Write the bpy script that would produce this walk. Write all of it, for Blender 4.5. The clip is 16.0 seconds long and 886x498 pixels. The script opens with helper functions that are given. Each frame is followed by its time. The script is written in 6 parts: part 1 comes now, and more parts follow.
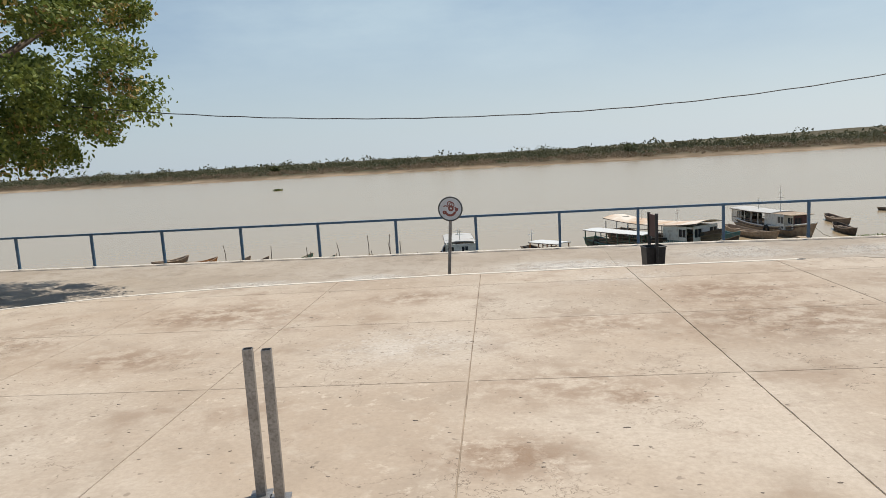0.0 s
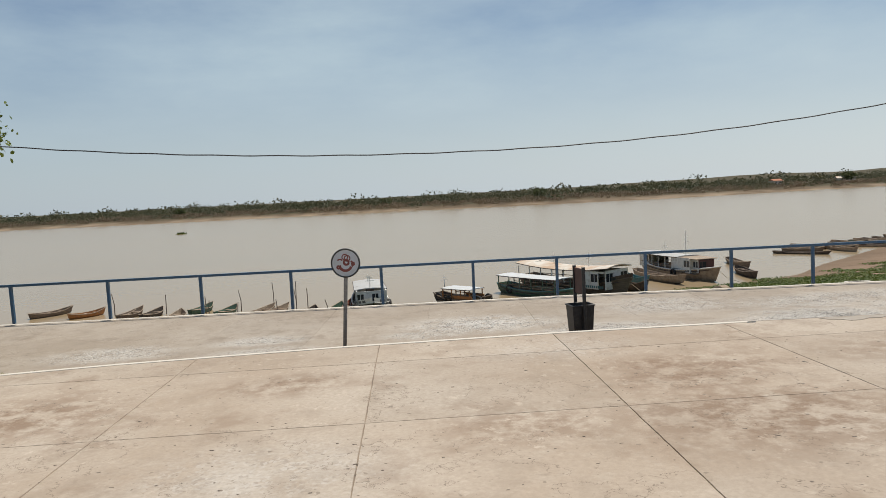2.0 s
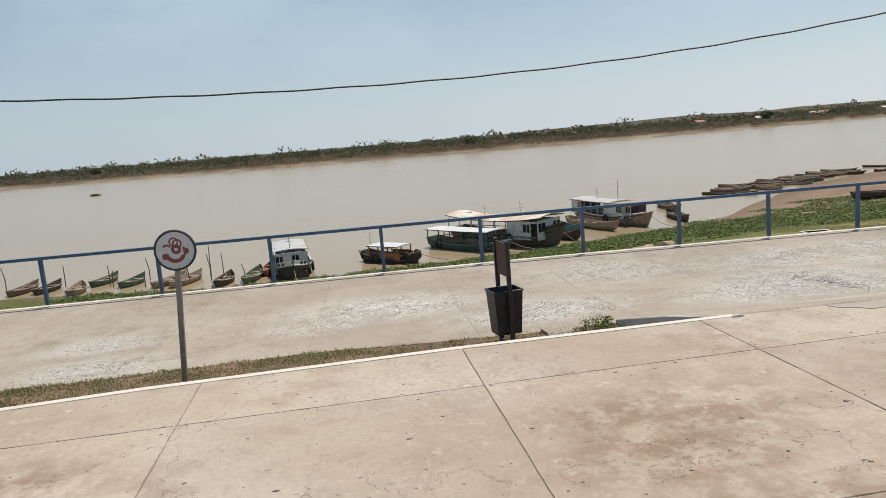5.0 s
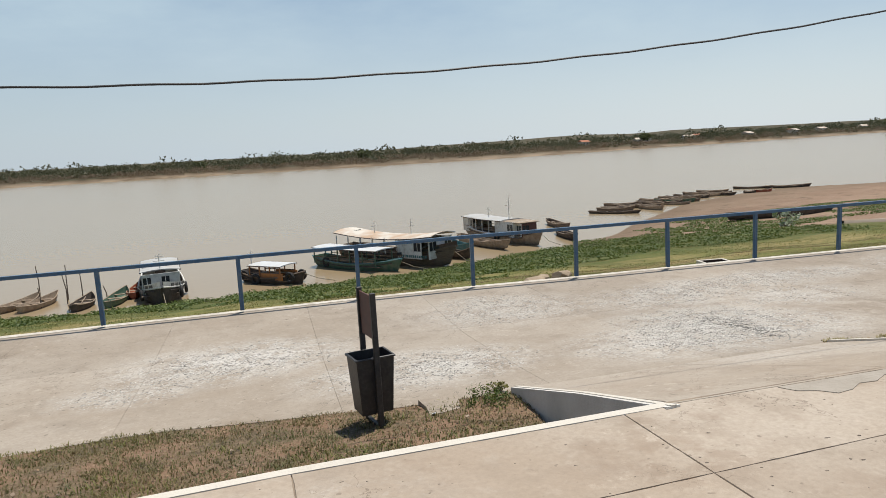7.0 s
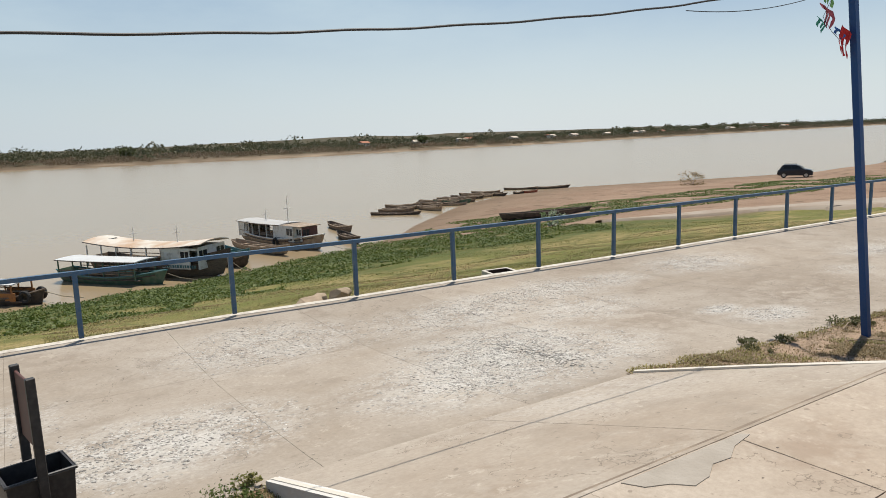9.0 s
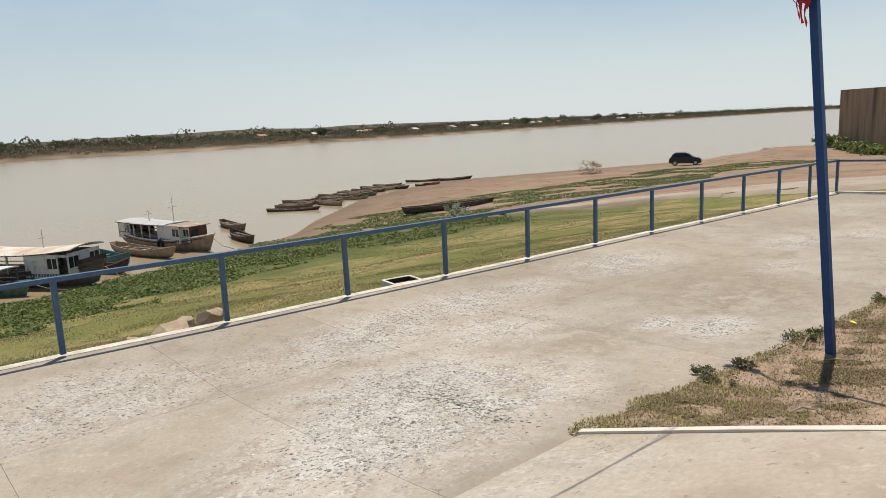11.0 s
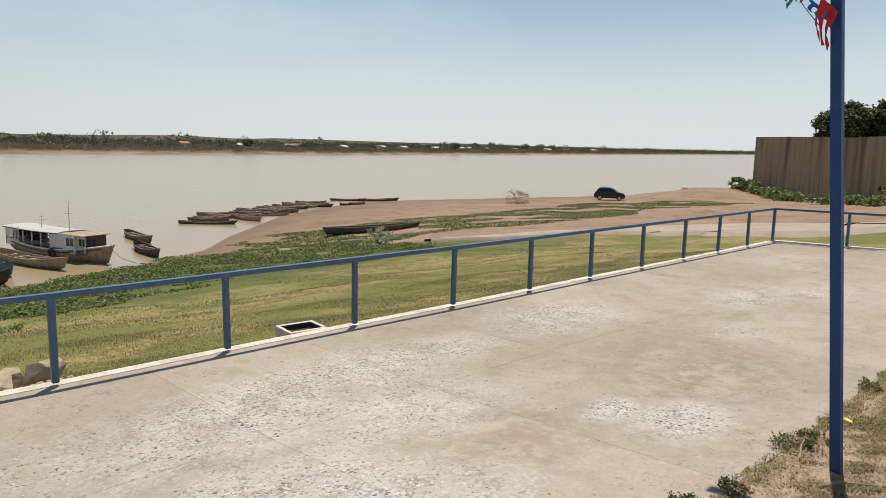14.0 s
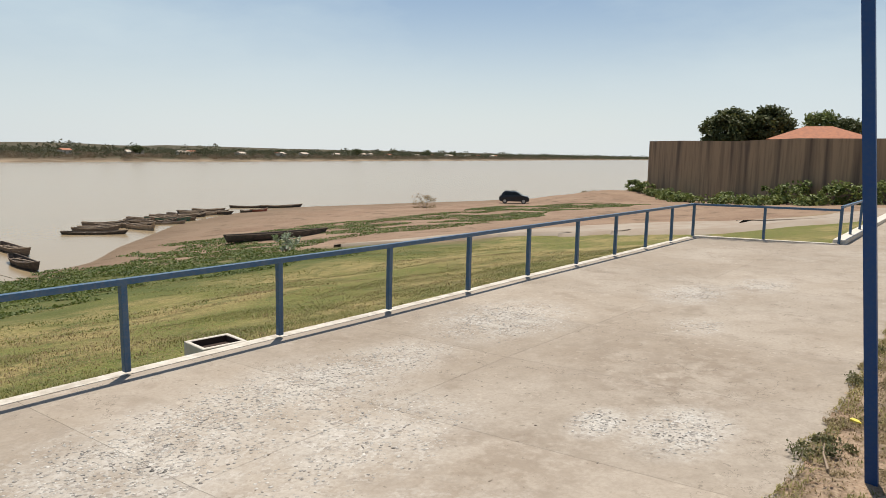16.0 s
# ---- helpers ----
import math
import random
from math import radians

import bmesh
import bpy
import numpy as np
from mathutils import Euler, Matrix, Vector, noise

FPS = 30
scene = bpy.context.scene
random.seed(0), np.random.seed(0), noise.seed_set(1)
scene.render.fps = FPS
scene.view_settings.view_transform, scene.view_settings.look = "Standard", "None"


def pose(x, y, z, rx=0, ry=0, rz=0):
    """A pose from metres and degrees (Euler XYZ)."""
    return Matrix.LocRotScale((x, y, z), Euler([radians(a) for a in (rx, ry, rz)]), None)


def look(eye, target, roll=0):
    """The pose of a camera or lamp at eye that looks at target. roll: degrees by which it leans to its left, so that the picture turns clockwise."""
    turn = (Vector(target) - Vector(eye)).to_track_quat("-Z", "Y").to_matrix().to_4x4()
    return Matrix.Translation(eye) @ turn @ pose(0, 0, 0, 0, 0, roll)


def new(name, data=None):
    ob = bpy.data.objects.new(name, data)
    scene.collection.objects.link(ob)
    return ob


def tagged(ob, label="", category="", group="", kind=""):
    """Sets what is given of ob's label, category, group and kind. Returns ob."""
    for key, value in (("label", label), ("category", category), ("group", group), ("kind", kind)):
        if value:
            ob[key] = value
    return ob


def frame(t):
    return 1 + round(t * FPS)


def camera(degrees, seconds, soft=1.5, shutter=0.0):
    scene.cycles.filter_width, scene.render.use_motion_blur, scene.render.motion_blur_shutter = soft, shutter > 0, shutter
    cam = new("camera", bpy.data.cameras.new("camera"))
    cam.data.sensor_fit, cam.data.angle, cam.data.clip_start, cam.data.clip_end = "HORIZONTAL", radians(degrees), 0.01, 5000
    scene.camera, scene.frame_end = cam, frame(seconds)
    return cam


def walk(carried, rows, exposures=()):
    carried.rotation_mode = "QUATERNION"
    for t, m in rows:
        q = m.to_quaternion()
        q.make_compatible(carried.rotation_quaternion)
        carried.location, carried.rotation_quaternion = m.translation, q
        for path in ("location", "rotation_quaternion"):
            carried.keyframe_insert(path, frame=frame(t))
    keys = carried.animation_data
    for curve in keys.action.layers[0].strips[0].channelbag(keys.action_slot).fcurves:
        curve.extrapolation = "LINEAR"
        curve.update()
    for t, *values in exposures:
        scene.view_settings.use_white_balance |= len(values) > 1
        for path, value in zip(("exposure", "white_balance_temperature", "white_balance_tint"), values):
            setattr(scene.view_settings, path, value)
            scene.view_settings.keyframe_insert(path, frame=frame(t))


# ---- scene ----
cam = camera(65.0, 16.0, soft=0.8)
PATH = [
    (0, (0.646, -0.64, 1.676), (0.396, 1.326, 1.409), -3.4),
    (0.5, (0.655, -0.181, 1.655), (0.459, 1.796, 1.425), -3.8),
    (1, (0.66, 0.289, 1.652), (0.461, 2.262, 1.397), -4.1),
    (1.5, (0.679, 0.708, 1.678), (0.675, 2.696, 1.468), -3.2),
    (2, (0.705, 1.152, 1.677), (0.708, 3.146, 1.519), -3.0),
    (2.5, (0.737, 1.576, 1.664), (0.834, 3.557, 1.404), -3.7),
    (3, (0.802, 2.008, 1.667), (1.083, 3.97, 1.398), -4.0),
    (3.2, (0.85, 2.161, 1.646), (1.071, 4.132, 1.395), -5.5),
    (5.3, (1.458, 4.052, 1.665), (1.636, 6.019, 1.349), -4.7),
    (5.5, (1.518, 4.228, 1.674), (1.736, 6.195, 1.387), -4.1),
    (6, (1.644, 4.634, 1.685), (1.971, 6.58, 1.358), -4.8),
    (6.5, (1.814, 5.055, 1.676), (2.258, 6.98, 1.368), -3.4),
    (7, (1.932, 5.472, 1.685), (2.414, 7.392, 1.392), -3.3),
    (7.5, (2.107, 5.89, 1.664), (2.705, 7.76, 1.282), -3.8),
    (8, (2.319, 6.258, 1.683), (3.144, 8.053, 1.366), -1.6),
    (8.5, (2.54, 6.62, 1.678), (3.57, 8.32, 1.456), -1.2),
    (8.7, (2.601, 6.749, 1.69), (3.624, 8.441, 1.385), -1.7),
    (10.8, (3.748, 8.22, 1.622), (4.987, 9.756, 1.298), -3.2),
    (11, (3.844, 8.357, 1.628), (5.107, 9.867, 1.273), -2.6),
    (11.5, (4.115, 8.648, 1.639), (5.474, 10.088, 1.36), -2.8),
    (12, (4.413, 8.891, 1.663), (5.833, 10.269, 1.37), -0.9),
    (12.5, (4.709, 9.062, 1.661), (6.056, 10.491, 1.283), 1.2),
    (13, (4.88, 9.301, 1.657), (6.283, 10.696, 1.369), 0.8),
    (13.5, (5.049, 9.481, 1.643), (6.505, 10.789, 1.233), 0.8),
    (14, (5.197, 9.674, 1.63), (6.625, 11.042, 1.333), 1.3),
    (14.5, (5.365, 9.868, 1.548), (6.847, 11.138, 1.113), 1.5),
    (15, (5.497, 10.185, 1.464), (7.036, 11.397, 1.06), 2.2),
    (15.5, (5.629, 10.432, 1.389), (7.184, 11.659, 1.109), 1.6),
    (16, (5.692, 10.722, 1.344), (7.299, 11.88, 1.071), 1.1),
]
walk(cam, [(t, look(eye, target, roll)) for t, eye, target, roll in PATH],
     exposures=[(0, 0.06, 6550, 10), (1.3, -0.1, 6650, 10), (3.2, -0.1, 6600, 10), (5.5, 0.0, 6500, 10), (6, 0, 6500, 10), (8.5, 0.06, 6550, 10), (12.0, 0.05, 6800, 10), (16.0, 0.12, 6800, 11)])

# ---------------- world, sun, exposure ----------------
SUN_TO = Vector((0.97, 0.68, 3.95)).normalized()
world = bpy.data.worlds.new("world")
scene.world = world
world.use_nodes = True
wn, wl = world.node_tree.nodes, world.node_tree.links
wbg = wn["Background"]
sky = wn.new("ShaderNodeTexSky")
sky.sky_type, sky.sun_disc = "NISHITA", False
sky.sun_elevation = math.asin(SUN_TO.z)
sky.sun_rotation = math.atan2(SUN_TO.x, SUN_TO.y)
sky.air_density, sky.dust_density, sky.ozone_density = 1.0, 0.2, 1.5
wcoord = wn.new("ShaderNodeTexCoord")
wmap = wn.new("ShaderNodeMapping")
wmap.inputs["Scale"].default_value = (1.0, 1.0, 3.2)
wnoise = wn.new("ShaderNodeTexNoise")
wnoise.inputs["Scale"].default_value = 1.7
wnoise.inputs["Detail"].default_value = 7.0
wnoise.inputs["Roughness"].default_value = 0.58
wramp = wn.new("ShaderNodeMapRange")
wramp.inputs["From Min"].default_value, wramp.inputs["From Max"].default_value = 0.42, 0.72
wramp.inputs["To Min"].default_value, wramp.inputs["To Max"].default_value = 0.10, 0.72
wmix = wn.new("ShaderNodeMixRGB")
wmix.inputs["Color2"].default_value = (6.0, 7.5, 8.3, 1)
wl.new(wcoord.outputs["Generated"], wmap.inputs["Vector"])
wl.new(wmap.outputs["Vector"], wnoise.inputs["Vector"])
wl.new(wnoise.outputs["Fac"], wramp.inputs["Value"])
wz = wn.new("ShaderNodeSeparateXYZ")
wl.new(wcoord.outputs["Generated"], wz.inputs[0])
wfade = wn.new("ShaderNodeMapRange")
wfade.inputs["From Min"].default_value, wfade.inputs["From Max"].default_value = 0.35, 0.75
wfade.inputs["To Min"].default_value, wfade.inputs["To Max"].default_value = 1.0, 0.1
wl.new(wz.outputs["Z"], wfade.inputs["Value"])
wprod = wn.new("ShaderNodeMath")
wprod.operation = "MULTIPLY"
wl.new(wramp.outputs["Result"], wprod.inputs[0])
wl.new(wfade.outputs["Result"], wprod.inputs[1])
wl.new(wprod.outputs[0], wmix.inputs["Fac"])
wl.new(sky.outputs["Color"], wmix.inputs["Color1"])
wsep = wn.new("ShaderNodeSeparateXYZ")
wl.new(wcoord.outputs["Generated"], wsep.inputs[0])
whaze = wn.new("ShaderNodeMapRange")
whaze.interpolation_type = "SMOOTHSTEP"
whaze.inputs["From Min"].default_value, whaze.inputs["From Max"].default_value = -0.02, 0.24
whaze.inputs["To Min"].default_value, whaze.inputs["To Max"].default_value = 0.9, 0.0
wl.new(wsep.outputs["Z"], whaze.inputs["Value"])
whmix = wn.new("ShaderNodeMixRGB")
wside = wn.new("ShaderNodeMapRange")
wside.inputs["From Min"].default_value, wside.inputs["From Max"].default_value = -0.6, 0.6
wl.new(wsep.outputs["X"], wside.inputs["Value"])
wtone = wn.new("ShaderNodeMixRGB")
wtone.inputs["Color1"].default_value, wtone.inputs["Color2"].default_value = (4.9, 5.9, 6.8, 1), (7.1, 7.9, 8.4, 1)
wl.new(wside.outputs["Result"], wtone.inputs["Fac"])
wl.new(wtone.outputs["Color"], whmix.inputs["Color2"])
wl.new(whaze.outputs["Result"], whmix.inputs["Fac"])
wl.new(wmix.outputs["Color"], whmix.inputs["Color1"])
wl.new(whmix.outputs["Color"], wbg.inputs["Color"])
wbg.inputs["Strength"].default_value = 0.09

sun = new("sun", bpy.data.lights.new("sun", "SUN"))
sun.data.energy, sun.data.angle, sun.data.color = 4.6, radians(0.6), (1.0, 0.95, 0.86)
sun.matrix_world = look(SUN_TO * 50, (0, 0, 0))
scene.view_settings.exposure = 0.0

# ---------------- materials ----------------
def material(name, color, rough=0.7, metal=0.0, second=None, scale=3.0, detail=6.0, amount=0.5, fine=None, fine_scale=60.0,
             fine_amount=0.3, bump=0.0, bump_scale=40.0, spec=0.5, per_object=0.0, stretch=None, low=0.4, high=0.65):
    """Two scales of colour variation by world place, with relief."""
    m = bpy.data.materials.new(name)
    m.use_nodes = True
    n, l = m.node_tree.nodes, m.node_tree.links
    b = n["Principled BSDF"]
    b.inputs["Roughness"].default_value = rough
    b.inputs["Metallic"].default_value = metal
    b.inputs["Specular IOR Level"].default_value = spec
    geo = n.new("ShaderNodeNewGeometry")
    place = geo.outputs["Position"]
    if stretch:
        mp = n.new("ShaderNodeMapping")
        mp.inputs["Scale"].default_value = stretch
        l.new(place, mp.inputs["Vector"])
        place = mp.outputs["Vector"]
    col = n.new("ShaderNodeRGB")
    col.outputs[0].default_value = (*color, 1)
    out = col.outputs[0]

    def mixed(other, sc, det, amt, lo, hi, src):
        nz = n.new("ShaderNodeTexNoise")
        nz.inputs["Scale"].default_value, nz.inputs["Detail"].default_value = sc, det
        l.new(place, nz.inputs["Vector"])
        rng = n.new("ShaderNodeMapRange")
        rng.inputs["From Min"].default_value, rng.inputs["From Max"].default_value = lo, hi
        rng.inputs["To Max"].default_value = amt
        l.new(nz.outputs["Fac"], rng.inputs["Value"])
        mx = n.new("ShaderNodeMixRGB")
        mx.inputs["Color2"].default_value = (*other, 1)
        l.new(rng.outputs["Result"], mx.inputs["Fac"])
        l.new(src, mx.inputs["Color1"])
        return mx.outputs["Color"]
    if second:
        out = mixed(second, scale, detail, amount, low, high, out)
    if fine:
        out = mixed(fine, fine_scale, 3.0, fine_amount, 0.45, 0.7, out)
    if per_object:
        info = n.new("ShaderNodeObjectInfo")
        rng = n.new("ShaderNodeMapRange")
        rng.inputs["To Min"].default_value, rng.inputs["To Max"].default_value = 1 - per_object, 1 + per_object
        l.new(info.outputs["Random"], rng.inputs["Value"])
        hsv = n.new("ShaderNodeHueSaturation")
        l.new(rng.outputs["Result"], hsv.inputs["Value"])
        l.new(out, hsv.inputs["Color"])
        out = hsv.outputs["Color"]
    l.new(out, b.inputs["Base Color"])
    if bump:
        nz = n.new("ShaderNodeTexNoise")
        nz.inputs["Scale"].default_value, nz.inputs["Detail"].default_value = bump_scale, 5.0
        l.new(place, nz.inputs["Vector"])
        bp = n.new("ShaderNodeBump")
        bp.inputs["Strength"].default_value, bp.inputs["Distance"].default_value = bump, 0.02
        l.new(nz.outputs["Fac"], bp.inputs["Height"])
        l.new(bp.outputs["Normal"], b.inputs["Normal"])
    return m


def leafy(name, color, second, scale=1.5, through_light=0.28):
    """Foliage and grass: varies from piece to piece, light passes through."""
    m = bpy.data.materials.new(name)
    m.use_nodes = True
    n, l = m.node_tree.nodes, m.node_tree.links
    b = n["Principled BSDF"]
    b.inputs["Roughness"].default_value = 0.55
    b.inputs["Specular IOR Level"].default_value = 0.3
    geo = n.new("ShaderNodeNewGeometry")
    nz = n.new("ShaderNodeTexNoise")
    nz.inputs["Scale"].default_value = scale
    l.new(geo.outputs["Position"], nz.inputs["Vector"])
    add = n.new("ShaderNodeMath")
    add.operation = "MULTIPLY_ADD"
    add.inputs[1].default_value = 0.6
    l.new(geo.outputs["Random Per Island"], add.inputs[0])
    rng = n.new("ShaderNodeMapRange")
    rng.inputs["From Min"].default_value, rng.inputs["From Max"].default_value = 0.35, 0.7
    l.new(nz.outputs["Fac"], rng.inputs["Value"])
    half = n.new("ShaderNodeMath")
    half.operation = "MULTIPLY"
    half.inputs[1].default_value = 0.5
    l.new(rng.outputs["Result"], half.inputs[0])
    l.new(half.outputs[0], add.inputs[2])
    mx = n.new("ShaderNodeMixRGB")
    mx.inputs["Color1"].default_value, mx.inputs["Color2"].default_value = (*color, 1), (*second, 1)
    l.new(add.outputs[0], mx.inputs["Fac"])
    l.new(mx.outputs["Color"], b.inputs["Base Color"])
    tr = n.new("ShaderNodeBsdfTranslucent")
    l.new(mx.outputs["Color"], tr.inputs["Color"])
    ms = n.new("ShaderNodeMixShader")
    ms.inputs["Fac"].default_value = through_light
    l.new(b.outputs[0], ms.inputs[1])
    l.new(tr.outputs[0], ms.inputs[2])
    l.new(ms.outputs[0], n["Material Output"].inputs["Surface"])
    return m


def concrete(name, base, pale, brown, stains, patches, seed):
    """Cast concrete: bleached and dirty fields, brown stains, worn pale patches, hair cracks and grain."""
    m = bpy.data.materials.new(name)
    m.use_nodes = True
    n, l = m.node_tree.nodes, m.node_tree.links
    b = n["Principled BSDF"]
    b.inputs["Roughness"].default_value = 0.88
    b.inputs["Specular IOR Level"].default_value = 0.3
    geo = n.new("ShaderNodeNewGeometry")
    info = n.new("ShaderNodeObjectInfo")

    def noise_of(scale, detail=6.0, rough=0.55, off=0.0):
        mp = n.new("ShaderNodeMapping")
        mp.inputs["Location"].default_value = (seed + off, off, 0)
        l.new(geo.outputs["Position"], mp.inputs["Vector"])
        nz = n.new("ShaderNodeTexNoise")
        nz.inputs["Scale"].default_value, nz.inputs["Detail"].default_value, nz.inputs["Roughness"].default_value = scale, detail, rough
        l.new(mp.outputs["Vector"], nz.inputs["Vector"])
        return nz.outputs["Fac"]

    def span(src, lo, hi, a=0.0, c=1.0):
        r = n.new("ShaderNodeMapRange")
        r.inputs["From Min"].default_value, r.inputs["From Max"].default_value = lo, hi
        r.inputs["To Min"].default_value, r.inputs["To Max"].default_value = a, c
        l.new(src, r.inputs["Value"])
        return r.outputs["Result"]

    def op(kind, a, c):
        x = n.new("ShaderNodeMath")
        x.operation = kind
        for i, v in enumerate((a, c)):
            if isinstance(v, (int, float)):
                x.inputs[i].default_value = v
            else:
                l.new(v, x.inputs[i])
        return x.outputs[0]

    def mix(f, a, c):
        x = n.new("ShaderNodeMixRGB")
        for k, v in (("Fac", f), ("Color1", a), ("Color2", c)):
            if isinstance(v, tuple):
                x.inputs[k].default_value = (*v, 1)
            else:
                l.new(v, x.inputs[k])
        return x.outputs["Color"]

    def spots(items):
        total = None
        for x, y, r, amount in items:
            mp = n.new("ShaderNodeVectorMath")
            mp.operation = "SUBTRACT"
            mp.inputs[1].default_value = (x, y, 0)
            l.new(geo.outputs["Position"], mp.inputs[0])
            sc = n.new("ShaderNodeVectorMath")
            sc.operation = "MULTIPLY"
            sc.inputs[1].default_value = (0.72 / r, 1.15 / r, 0)
            l.new(mp.outputs[0], sc.inputs[0])
            ln = n.new("ShaderNodeVectorMath")
            ln.operation = "LENGTH"
            l.new(sc.outputs[0], ln.inputs[0])
            v = span(ln.outputs["Value"], 1.35, 0.35, 0.0, amount)
            total = v if total is None else op("MAXIMUM", total, v)
        return total
    mid, broad, grain = noise_of(2.4, 8), noise_of(0.45, 8), noise_of(26, 5, 0.7)
    col = mix(span(broad, 0.40, 0.62), base, pale)
    col = mix(span(mid, 0.50, 0.68, 0.0, 0.55), col, tuple(v * 0.80 for v in base))
    col = mix(span(noise_of(1.1, 9, 0.65, 5.0), 0.56, 0.66, 0.0, 0.45), col, brown)
    col = mix(span(noise_of(5.5, 7, 0.6, 9.0), 0.54, 0.72, 0.0, 0.6), col, pale)
    if stains:
        edge = op("MULTIPLY", spots(stains), span(noise_of(4.2, 9, 0.7, 3.0), 0.43, 0.56))
        col = mix(edge, col, brown)
    if patches:
        worn = op("MULTIPLY", spots(patches), span(noise_of(2.2, 9, 0.7, 7.0), 0.36, 0.56))
        col = mix(worn, col, (0.56, 0.53, 0.48))
        bare = op("MULTIPLY", spots(patches), span(noise_of(5.0, 8, 0.75, 27.0), 0.45, 0.56))
        vor = n.new("ShaderNodeTexVoronoi")
        vor.inputs["Scale"].default_value = 34.0
        l.new(geo.outputs["Position"], vor.inputs["Vector"])
        cell = n.new("ShaderNodeSeparateColor")
        l.new(vor.outputs["Color"], cell.inputs[0])
        col = mix(op("MULTIPLY", bare, span(cell.outputs[0], 0.60, 0.75, 0.0, 0.85)), col, (0.60, 0.58, 0.54))
        col = mix(op("MULTIPLY", bare, span(cell.outputs[0], 0.30, 0.20, 0.0, 0.85)), col, (0.15, 0.14, 0.135))
    flakes = op("MULTIPLY", span(noise_of(7.5, 9, 0.75, 31.0), 0.56, 0.62), span(noise_of(0.9, 5, 0.6, 33.0), 0.44, 0.58, 0.0, 0.6))
    col = mix(flakes, col, tuple(min(1.0, v * 1.22) for v in pale))
    scuffs = op("MULTIPLY", span(noise_of(11.0, 8, 0.7, 41.0), 0.58, 0.66), span(noise_of(0.7, 4, 0.6, 43.0), 0.46, 0.60, 0.0, 0.5))
    col = mix(scuffs, col, tuple(v * 0.62 for v in base))
    iso = noise_of(0.8, 7, 0.6, 13.0)
    crack = op("LESS_THAN", op("ABSOLUTE", op("SUBTRACT", iso, 0.5), 0.0), 0.0016)
    crack = op("MULTIPLY", crack, span(noise_of(0.6, 2, 0.5, 21.0), 0.44, 0.52))
    col = mix(op("MULTIPLY", crack, 0.55), col, tuple(v * 0.3 for v in brown))
    pits = span(noise_of(16, 2, 0.4, 17.0), 0.70, 0.74, 0.0, 0.6)
    col = mix(pits, col, tuple(v * 0.45 for v in base))
    col = mix(span(grain, 0.38, 0.66, 0.0, 0.40), col, tuple(v * 0.72 for v in base))
    hsv = n.new("ShaderNodeHueSaturation")
    l.new(span(info.outputs["Random"], 0, 1, 0.94, 1.05), hsv.inputs["Value"])
    l.new(col, hsv.inputs["Color"])
    l.new(hsv.outputs["Color"], b.inputs["Base Color"])
    bp = n.new("ShaderNodeBump")
    bp.inputs["Strength"].default_value, bp.inputs["Distance"].default_value = 0.5, 0.012
    l.new(op("ADD", op("MULTIPLY", grain, 0.5), mid), bp.inputs["Height"])
    l.new(bp.outputs["Normal"], b.inputs["Normal"])
    return m


GRAVEL = [(10.88, 12.86, .22, .9), (11.1, 12.25, .36, 1), (7.43, 12.78, 1.0, 1), (7.88, 15.04, .9, .6), (6.67, 12.52, .9, .9), (10.17, 15.46, .7, .6), (13.65, 15.44, .8, .6), (11.31, 15.41, .5, .5), (17.14, 13.95, .6, .5), (5.34, 15.4, .9, .6),
          (1.4, 14.4, .9, 1), (3.5, 12.85, .8, 1), (7.5, 13.5, .8, .9), (5.3, 16.1, .5, .5), (-2.7, 13.8, .5, .8), (-2.3, 12.5, .6, .9), (9.5, 14.24, .7, .6), (9.5, 15.55, .6, .5), (8.6, 15.4, .7, .6), (18.6, 13.2, .5, .4), (-5.2, 13.2, .7, .8), (0.3, 13.6, .5, .6), (14.8, 13.2, .35, .3)]
STAINS = [(-3.0, 5.1, 0.5, 0.8), (-2.9, 6.8, 0.7, 0.9), (3.05, 7.4, 0.6, 0.8), (3.0, 6.0, 0.9, 0.9), (0.48, 3.05, 0.34, 0.9), (1.3, 6.0, 0.5, 0.7), (-0.8, 7.45, 0.45, 0.8), (0.9, 4.2, 0.6, 0.6), (1.25, 4.0, 0.3, 0.8),
          (2.6, 7.5, 0.35, 0.9), (2.75, 6.95, 0.5, 0.9), (-5.0, 5.6, 0.8, 0.7), (5.0, 7.6, 0.6, 0.6), (6.0, 6.2, 0.8, 0.6), (10.6, 13.4, 0.7, 0.5), (3.9, 8.5, 0.4, 0.4)]
M_TERRACE = concrete("terrace_concrete", (0.395, 0.316, 0.240), (0.475, 0.404, 0.326), (0.225, 0.15, 0.098), STAINS, [(-0.5, 5.35, 0.6, 0.35), (1.9, 8.4, 0.6, 0.3)], 3.0)
M_RAMP = concrete("ramp_concrete", (0.36, 0.296, 0.23), (0.43, 0.374, 0.308), (0.225, 0.16, 0.108), [], [(6.6, 11.0, 0.8, 0.3)], 17.0)
M_PAVE = concrete("pavement_concrete", (0.33, 0.274, 0.214), (0.40, 0.346, 0.284), (0.21, 0.16, 0.115), [(9.6, 13.1, 0.9, 0.5), (12.6, 12.6, 1.0, 0.6), (13.0, 13.6, 0.8, 0.4)], [(x, y, r * 1.15, 0.9 * a + 0.05) for x, y, r, a in GRAVEL], 40.0)
M_JOINT = material("joint_fill", (0.20, 0.155, 0.115), 0.95, second=(0.36, 0.29, 0.21), scale=2.2, detail=8, amount=0.9)
